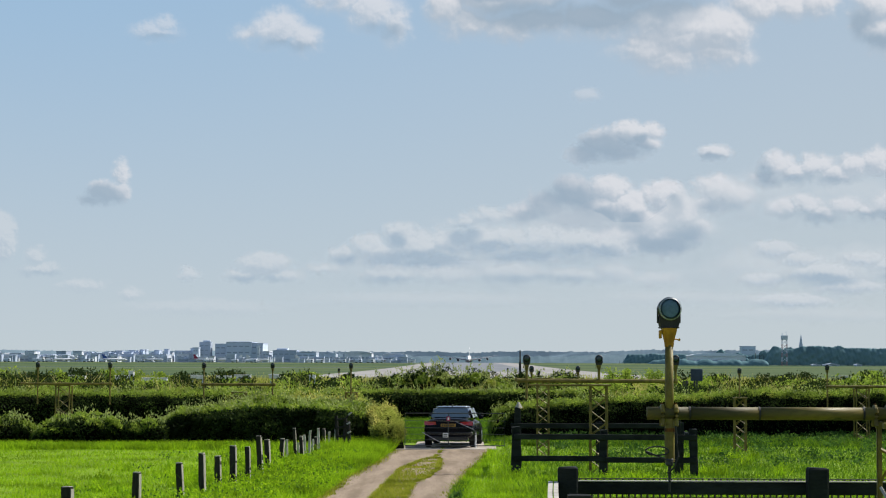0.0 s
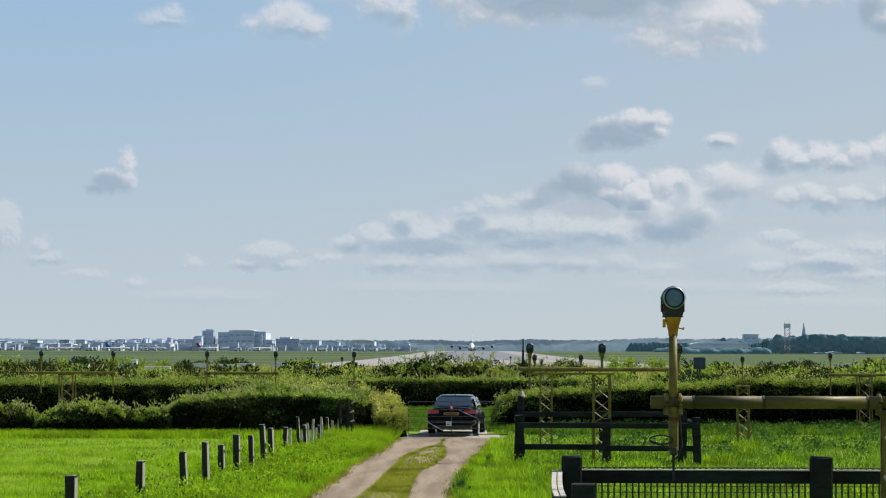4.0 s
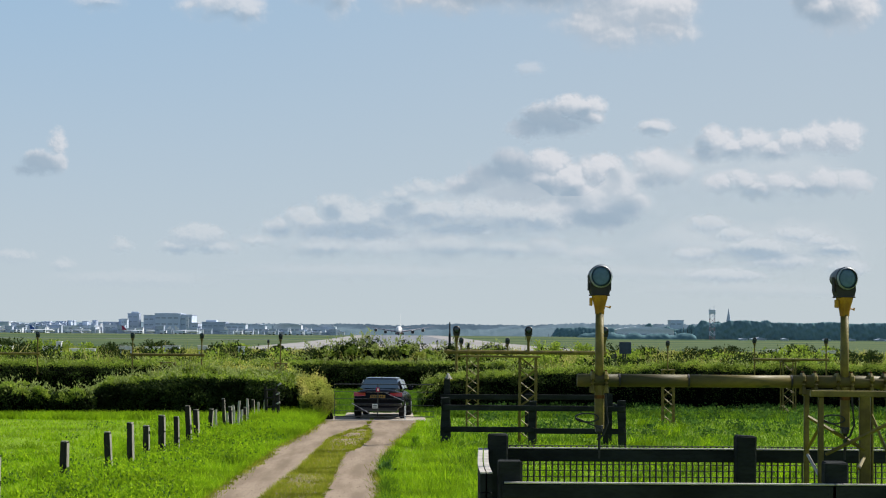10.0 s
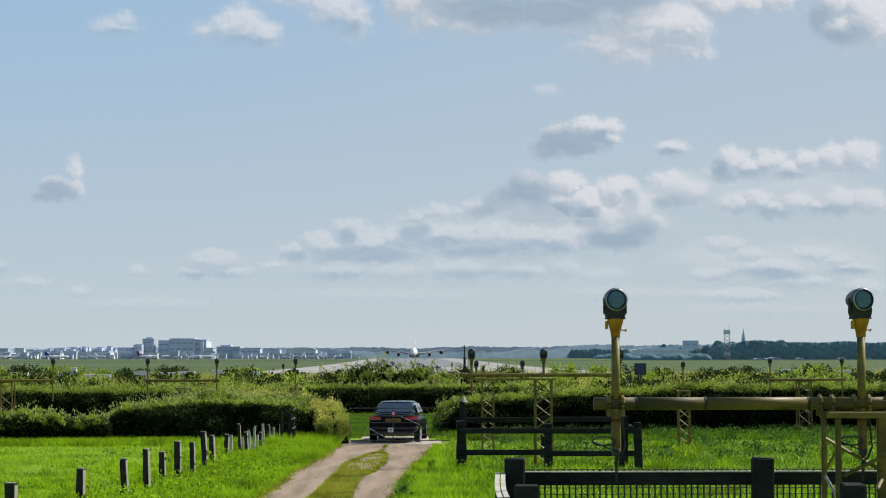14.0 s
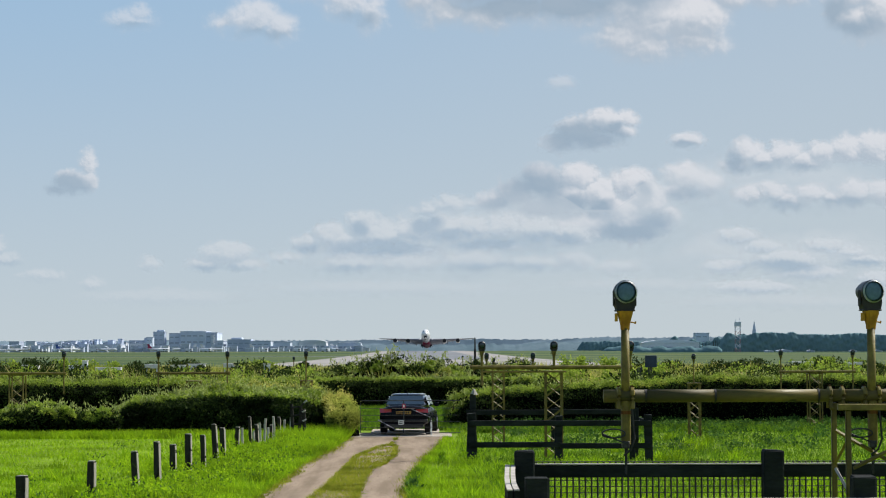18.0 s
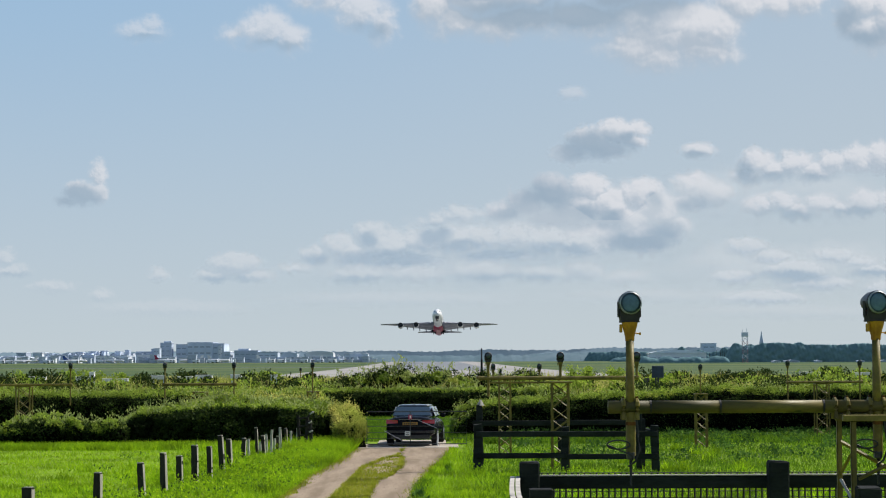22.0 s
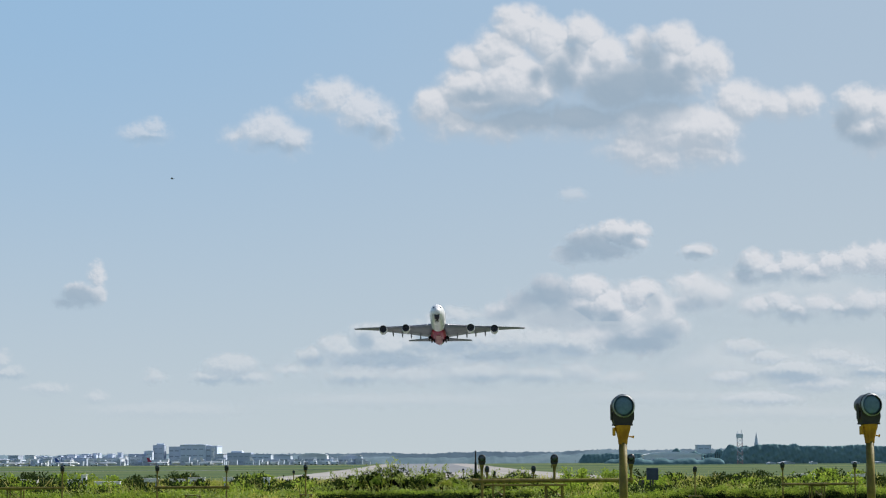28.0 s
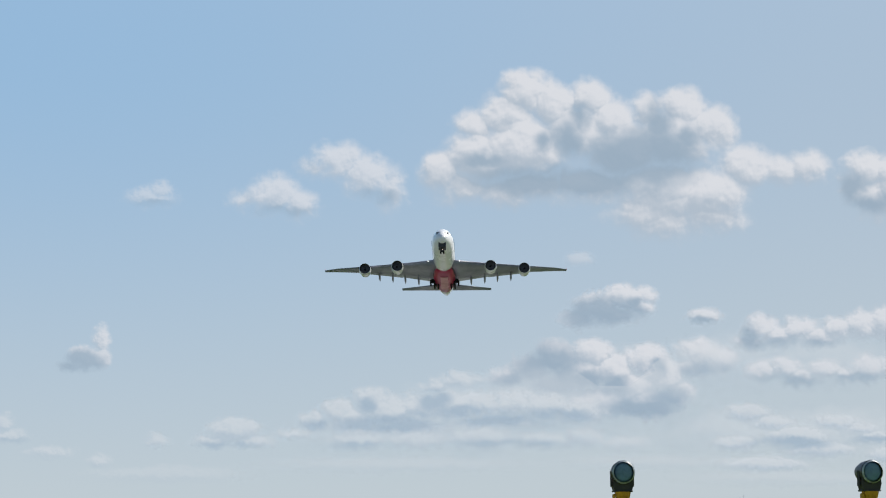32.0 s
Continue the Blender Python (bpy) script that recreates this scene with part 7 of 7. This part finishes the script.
def cloud_material(name, puffs, shades, seed, soft, thin, bright, shade):
    """Cumulus on the sky: heaped round heads pushed about by turbulence; light from the upper right and grey shade
    beneath are painted into their glow.
    """
    size = min(max(sum(min(rx, rz) for x, z, rx, rz in puffs) / len(puffs), 14.0), 55.0)
    field = bpy.data.node_groups.new(name + "_heaps", "ShaderNodeTree")
    field.interface.new_socket("At", in_out="INPUT", socket_type="NodeSocketVector")
    field.interface.new_socket("Depth", in_out="OUTPUT", socket_type="NodeSocketFloat")
    field.interface.new_socket("Bulge", in_out="OUTPUT", socket_type="NodeSocketFloat")
    n = Nodes(field)

    def fray(tree, at, period, detail, amount):
        return tree.math("MULTIPLY_ADD", tree.noise(at, 1.0 / period, detail, 0.55), 2 * amount, -amount)

    at = n.add("NodeGroupInput").outputs[0]
    seeded = n.vec("ADD", at, (seed * 137.0, seed * 19.0, seed * 71.0))
    at = warped(n, at, seeded, size)
    inside = bulge = None
    for x, z, rx, rz in puffs:
        r = min(rx, rz)
        far = n.vec("LENGTH", n.vec("MULTIPLY_ADD", at, (1 / rx, 0, 1 / rz), (-x / rx, 0, -z / rz)), out=1)
        d = n.math("MULTIPLY_ADD", far, -r, r)
        b = n.math("MULTIPLY", n.math("EXPONENT", n.math("MULTIPLY", n.math("MULTIPLY", far, far), -0.85)), 1.25 * r)
        inside = d if inside is None else n.math("SMOOTH_MAX", inside, d, 0.3 * size)
        bulge = b if bulge is None else n.math("SMOOTH_MAX", bulge, b, 0.12 * size)
    out = field.nodes.new("NodeGroupOutput")
    curl = fray(n, seeded, 0.5 * size, 3, 1.0)
    grit = 0.95 if size > 32 else 1.2
    n.put(out.inputs[0], n.math("MULTIPLY_ADD", curl, 0.2 * size * grit, inside))
    n.put(out.inputs[1], n.math("MULTIPLY_ADD", curl, 0.13 * size * grit, bulge))
    m = bpy.data.materials.new(name)
    m.use_nodes = True
    t = Nodes(m.node_tree)
    m.node_tree.nodes.remove(m.node_tree.nodes["Principled BSDF"])
    at = t.vec("MULTIPLY", t.add("ShaderNodeTexCoord").outputs["Object"], (1 / UNIT, 0, 1 / UNIT))

    def sample(v):
        g = m.node_tree.nodes.new("ShaderNodeGroup")
        g.node_tree = field
        t.put(g.inputs[0], v)
        return g.outputs

    here = sample(at)
    near = sample(t.vec("ADD", at, (0.07 * size, 0, 0.13 * size)))
    away = sample(t.vec("ADD", at, (0.22 * size, 0, 0.45 * size)))
    fine = t.step(t.math("SUBTRACT", here[1], near[1]), -0.15 * size, 0.12 * size)
    mid = t.step(t.math("SUBTRACT", here[1], away[1]), -0.36 * size, 0.24 * size)
    rim = t.step(t.math("SUBTRACT", here[0], away[0]), -0.5 * size, 0.5 * size)
    wide = t.math("MULTIPLY_ADD", rim, -(0.15 + 0.4 * soft) * size, (0.58 + 0.85 * soft) * size)
    cover = t.math("MULTIPLY", t.step(t.math("DIVIDE", t.math("ADD", here[0], 0.32 * size), wide), 0.0, 1.0), thin)
    deep = 0.3 if soft > 0.75 else 0.46
    lit = t.math("MULTIPLY", t.math("MULTIPLY_ADD", fine, 0.4, 0.6), t.math("MULTIPLY_ADD", mid, deep, 1.0 - deep))
    # placed ellipses paint the grey shade on the undersides
    if shades:
        dusk, at = None, warped(t, at, seeded_at(t, at, seed), 1.0 * size)
        for x, z, rx, rz in shades:
            q = t.vec("MULTIPLY_ADD", at, (0.54 / rx, 0, 0.54 / rz), (-0.54 * x / rx, 0, -0.54 * z / rz))
            weight = min(1.0, (0.48 if size > 35 else 0.56) + 0.4 * math.sqrt(rx * rz) / size)
            d = t.math("MULTIPLY", t.math("SUBTRACT", 1.0, t.vec("LENGTH", q, out=1), clamp=True), weight)
            dusk = d if dusk is None else t.math("SMOOTH_MAX", dusk, d, 0.12)
        lit = t.math("MULTIPLY", lit, t.step(dusk, 0.0, 0.6, 1.0, 0.1))
    e, clear, mix = t.add("ShaderNodeEmission"), t.add("ShaderNodeBsdfTransparent"), t.add("ShaderNodeMixShader")
    t.put(e.inputs[0], t.mix(lit, shade, bright))
    t.put(mix.inputs[0], cover), t.put(mix.inputs[1], clear.outputs[0]), t.put(mix.inputs[2], e.outputs[0])
    t.put(m.node_tree.nodes["Material Output"].inputs[0], mix.outputs[0])
    return m


def warped(tree, at, seeded, size):
    """The place, pushed about by turbulence at two scales, so that round heaps turn into cauliflower heads."""
    for period, amount in ((1.3 * size, 0.5 * size), (0.45 * size, 0.17 * size)):
        push = tree.vec("SUBTRACT", tree.noise(seeded, 1.0 / period, 2, 0.5, out=1), (0.5, 0.5, 0.5))
        at = tree.vec("MULTIPLY_ADD", push, (2 * amount, 0, 2 * amount), at)
    return at


def seeded_at(tree, at, seed):
    return tree.vec("ADD", at, (seed * 31.0, seed * 83.0, seed * 57.0))


CLOUDS = []


def cloud(label, a, e, puffs, shades, speed, seed, soft, thin, bright=(0.575, 0.59, 0.625), shade=(0.255, 0.335, 0.42)):
    """One drifting cloud: bearing and height of its middle, its heaps and grey undersides about that, and its drift."""
    far = FAR - 14 * (seed % 9)
    x0, x1 = min(x - 1.5 * rx for x, z, rx, rz in puffs) - 60, max(x + 1.5 * rx for x, z, rx, rz in puffs) + 60
    z0, z1 = min(z - 1.5 * rz for x, z, rx, rz in puffs) - 60, max(z + 1.5 * rz for x, z, rx, rz in puffs) + 60
    if e < 250:
        bright, shade = (0.505, 0.545, 0.585), (0.28, 0.365, 0.455)
    k = 12
    gx, gz = np.meshgrid(np.linspace(x0, x1, k), np.linspace(z0, z1, k))
    u, w = (gx - x0) / (x1 - x0) * 2 - 1, (gz - z0) / (z1 - z0) * 2 - 1
    v = np.stack([gx * UNIT, -60 * np.clip(1 - u * u, 0, 1) * np.clip(1 - w * w, 0, 1), gz * UNIT], -1).reshape(-1, 3)
    i = np.arange(k * k).reshape(k, k)
    f = np.stack([i[:-1, :-1], i[:-1, 1:], i[1:, 1:], i[1:, :-1]], -1).reshape(-1, 4)
    ob = raw_mesh("cloud_backdrop", v, f, cloud_material("cloud_%d" % seed, puffs, shades, seed, soft, thin, bright, shade), smooth=True)
    tagged(ob, label, "cloud", kind="structure")
    CLOUDS.append((ob, a, e, speed, far))


def build_clouds():
    # bearings and heights as they stand at 32 seconds
    cloud("large white cumulus cloud with a grey base", 350, 660, ((-165, 112, 48, 45), (-200, 72, 55, 45), (-255, 52, 40, 38), (-115, 87, 50, 45), (-50, 97, 42, 42), (-80, 42, 70, 55), (-15, 62, 45, 45), (50, 72, 35, 35), (115, 82, 45, 42), (160, 52, 45, 40), (185, 37, 25, 40), (100, 27, 70, 55), (10, 12, 80, 55), (-170, 12, 90, 60), (-250, -3, 70, 50), (-310, -28, 45, 38), (-270, -58, 60, 30), (-170, -58, 100, 32), (-50, -53, 110, 32), (80, -58, 110, 45), (50, -101, 75, 32), (100, -83, 95, 40), (160, -111, 65, 32), (80, -118, 60, 30), (160, -68, 70, 50), (220, -23, 50, 40), (290, -28, 50, 28), (340, -23, 35, 28), ),
          ((-100, -47, 130, 20), (40, -8, 80, 42), (65, 52, 24, 34), (115, 27, 28, 18), (-90, 22, 22, 32), (-135, 22, 18, 16), (-240, -13, 38, 14), (-70, 67, 16, 22), ), 2.2, 1, 0.45, 1)
    cloud("small white cumulus puffs", -126, 625, ((-24, 22, 52, 38), (26, -4, 54, 40), (68, -30, 28, 40), (-68, 12, 32, 20), ),
          ((46, -40, 36, 10), ), 2.2, 2, 1.0, 0.8)
    cloud("small white cumulus puff", -267, 579, ((3, 8, 56, 38), (45, -10, 40, 32), (-47, 2, 32, 20), ),
          ((17, -20, 46, 8), ), 2.2, 3, 1.0, 0.76)
    cloud("small white cloud wisp", -474, 589, ((-8, -6, 46, 20), (9, 6, 26, 18), ),
          ((-6, -18, 36, 5), ), 2.2, 4, 1.0, 0.5)
    cloud("white cumulus cloud with a grey underside", 806, 603, ((-11, 24, 45, 35), (-36, -1, 30, 35), (4, -26, 45, 35), (44, 4, 50, 60), ),
          ((-41, -6, 20, 25), (-11, -34, 40, 12), ), 2.2, 5, 0.4, 1)
    cloud("thin small dissolving cloud", -584, 301, ((20, 24, 14, 30), (-8, -4, 34, 22), (17, -6, 20, 20), (-31, -16, 24, 12), ),
          ((-20, -12, 36, 18), ), 1.4, 6, 0.7, 0.8)
    cloud("tiny faint cloud scrap", 275, 470, ((0, 0, 24, 14), ),
          (), 2.1, 7, 0.9, 0.4)
    cloud("white cumulus cloud above the bank", 341, 387, ((14, 15, 42, 24), (-31, -2, 46, 26), (-66, -20, 34, 18), (51, 20, 22, 15), (-6, -16, 50, 18), (39, 0, 28, 18), ),
          ((-33, -12, 48, 22), (9, -12, 36, 14), (29, 5, 14, 10), ), 2.1, 8, 0.5, 0.95)
    cloud("tiny flat cloud scrap", 495, 369, ((0, 0, 33, 15), ),
          ((-5, -8, 22, 6), ), 1.9, 9, 0.6, 0.85)
    cloud("heaped cumulus bank with blue-grey shade", 344, 268, ((-109, 29, 40, 30), (-154, 9, 40, 28), (-194, -6, 35, 20), (-49, 34, 38, 28), (-74, -1, 55, 30), (-9, 4, 40, 30), (46, 24, 38, 30), (76, -1, 40, 30), (16, -21, 60, 30), (146, 39, 42, 26), (181, 29, 28, 22), (131, 14, 35, 22), (-34, -46, 70, 28), (46, -51, 60, 28), (-109, -21, 60, 22), (96, -36, 35, 25), ),
          ((-126, 9, 48, 36), (-149, -13, 60, 16), (-94, -21, 40, 16), (-69, -16, 40, 18), (46, -61, 60, 14), (86, -39, 30, 16), (156, 9, 40, 10), (-9, -21, 25, 14), (66, 14, 12, 12), ), 1.5, 10, 0.42, 0.97)
    cloud("long white cumulus bank", 686, 343, ((-91, 6, 32, 24), (-61, -8, 36, 20), (-24, 2, 34, 22), (12, -10, 34, 18), (44, 2, 36, 22), (89, 11, 40, 26), (134, 14, 40, 32), (-106, -16, 30, 18), ),
          ((-36, -28, 75, 12), (64, -31, 60, 10), (-111, -11, 14, 18), ), 1.6, 11, 0.5, 0.9)
    cloud("broken pale cumulus bank", 707, 272, ((-112, 1, 30, 18), (-72, 7, 28, 20), (-45, -11, 34, 18), (-2, 3, 34, 18), (38, -7, 30, 16), (73, 3, 34, 26), (123, 5, 40, 24), ),
          ((-67, -20, 50, 10), (53, -15, 40, 10), ), 1.3, 12, 0.7, 0.75)
    cloud("pale veil behind the cloud banks", 381, 215, ((-490, -46, 110, 34), (-330, -26, 150, 60), (-150, -1, 150, 70), (-10, 29, 140, 60), (150, 69, 120, 50), (310, 79, 120, 50), (170, -51, 150, 40), (350, -51, 130, 50), ),
          ((-430, -81, 140, 24), (-130, -71, 160, 24), (10, -11, 70, 24), (290, 19, 90, 20), ), 0.9, 19, 1, 0.45)
    cloud("long low bank of cumulus", 24, 209, ((-214, -22, 28, 20), (-169, -7, 32, 25), (-114, 13, 32, 26), (-84, -7, 45, 28), (-144, -22, 50, 25), (-29, 3, 40, 24), (1, 38, 32, 14), (41, 48, 38, 16), (26, 3, 50, 28), (76, 8, 42, 24), (131, 8, 45, 24), (186, 3, 45, 24), (246, -7, 45, 20), (-54, -32, 90, 18), (106, -22, 90, 16), ),
          ((-4, 13, 22, 18), (-84, -27, 70, 12), (-204, -29, 30, 10), (76, -17, 80, 9), (-119, 6, 14, 12), (211, -17, 50, 12), (51, -7, 40, 10), (-34, -17, 30, 10), ), 0.8, 13, 0.62, 0.85)
    cloud("faint lower cloud bank in haze", 137, 153, ((-247, -1, 60, 16), (-147, -1, 60, 16), (-37, 4, 70, 18), (73, -1, 60, 16), (143, 4, 40, 18), (213, -6, 50, 14), ),
          ((-247, -13, 60, 8), (13, -11, 90, 9), ), 0.7, 14, 0.8, 0.6)
    cloud("low cumulus bank in haze", -306, 160, ((-24, 12, 48, 22), (-59, -8, 35, 14), (6, -8, 40, 13), (76, 4, 30, 9), ),
          ((-39, -18, 45, 8), ), 0.8, 15, 0.65, 0.75)
    cloud("low cloud scraps in haze", -659, 163, ((189, -8, 20, 13), (-71, 22, 20, 15), (-66, -1, 35, 12), (9, -29, 40, 10), (89, -41, 20, 12), (-151, 54, 50, 50), ),
          ((-61, -11, 40, 6), ), 0.8, 16, 0.65, 0.65)
    cloud("hazy low cumulus bank", 675, 157, ((-105, 42, 40, 16), (-65, 25, 40, 14), (-25, 0, 60, 20), (45, 25, 40, 14), (85, 15, 35, 12), (115, 0, 40, 12), (-125, -10, 40, 14), (15, -20, 70, 16), (-75, -45, 80, 14), (135, -30, 40, 16), ),
          ((-35, -10, 50, 8), (105, -5, 40, 6), ), 0.9, 17, 0.62, 0.85)
    cloud("faint hazy streaks near the horizon", 136, 101, ((-587, -6, 150, 16), (-187, 9, 230, 14), (263, 12, 150, 14), (513, -16, 200, 14), ),
          (), 0.6, 18, 0.9, 0.32)


build_car()
BIRD = build_bird()
LINER = airliner("white double-deck airliner taking off, gear down, red belly", M["redpaint"])
build_airport()
build_clouds()


def motions():
    # the airliner: seconds, sideways, distance along the runway, height of its middle, pitch, crab angle
    rows = [(0, 3.0, 2772, 9.2, 0.0, -1.5), (3, 3.1, 2609, 9.2, 0.0, -1.5), (6, 3.2, 2433, 9.2, 0.0, -1.5), (9, 3.3, 2246, 9.2, 0.0, -1.5), (12, 3.4, 2049, 9.2, 0.0, -1.5), (14, 3.4, 1913, 9.2, 0.0, -1.5),
            (15, 3.5, 1845, 9.1, 0.8, -1.5), (16, 3.5, 1775, 9.0, 3.8, -1.5), (17.5, 3.7, 1670, 11.1, 9.3, -1.8), (18.5, 4.6, 1599, 12.7, 10.4, -1.8), (19.5, 4.5, 1528, 15.5, 11.4, -1.8), (20.5, 4.3, 1457, 20.9, 12.2, -1.8),
            (22, 6.9, 1350, 28.1, 12.8, -1.8), (23.5, 8.2, 1242, 38.9, 12.6, -1.8), (24.5, 8.1, 1170, 44.5, 12.2, -1.8), (26.5, 8.2, 1027, 57.1, 11.4, -1.8), (28, 7.9, 920, 65.4, 10.8, -1.8), (29, 7.9, 849, 70.0, 10.5, -1.8),
            (30, 7.5, 778, 75.3, 10.2, -1.8), (31, 7.2, 708, 80.9, 10.0, -1.8), (32, 7.0, 638, 86.6, 9.6, -1.8)]
    walk(LINER, [(t, pose(x, y, z, -pitch, 0, crab)) for t, x, y, z, pitch, crab in rows])
    # the bird: in from beyond the right, dipping, then climbing away to the left
    flight = [(0, 747, 24.0), (26.5, 32, 19.0), (27.5, 4.8, 14.8), (27.7, -1.6, 14.0), (28.0, -10.1, 14.4), (28.3, -17.4, 18.2), (29.0, -36, 27.0), (32, -115, 40.0)]
    walk(BIRD, [(t, pose(x, 80, z, 0, 0, -90)) for t, x, z in flight])
    for ob, a, e, speed, far in CLOUDS:
        k = far / 3512
        walk(ob, [(t, pose((a + speed * (t - 32)) * k, far, 2.8 + e * k)) for t in (0, 16, 32)])


motions()
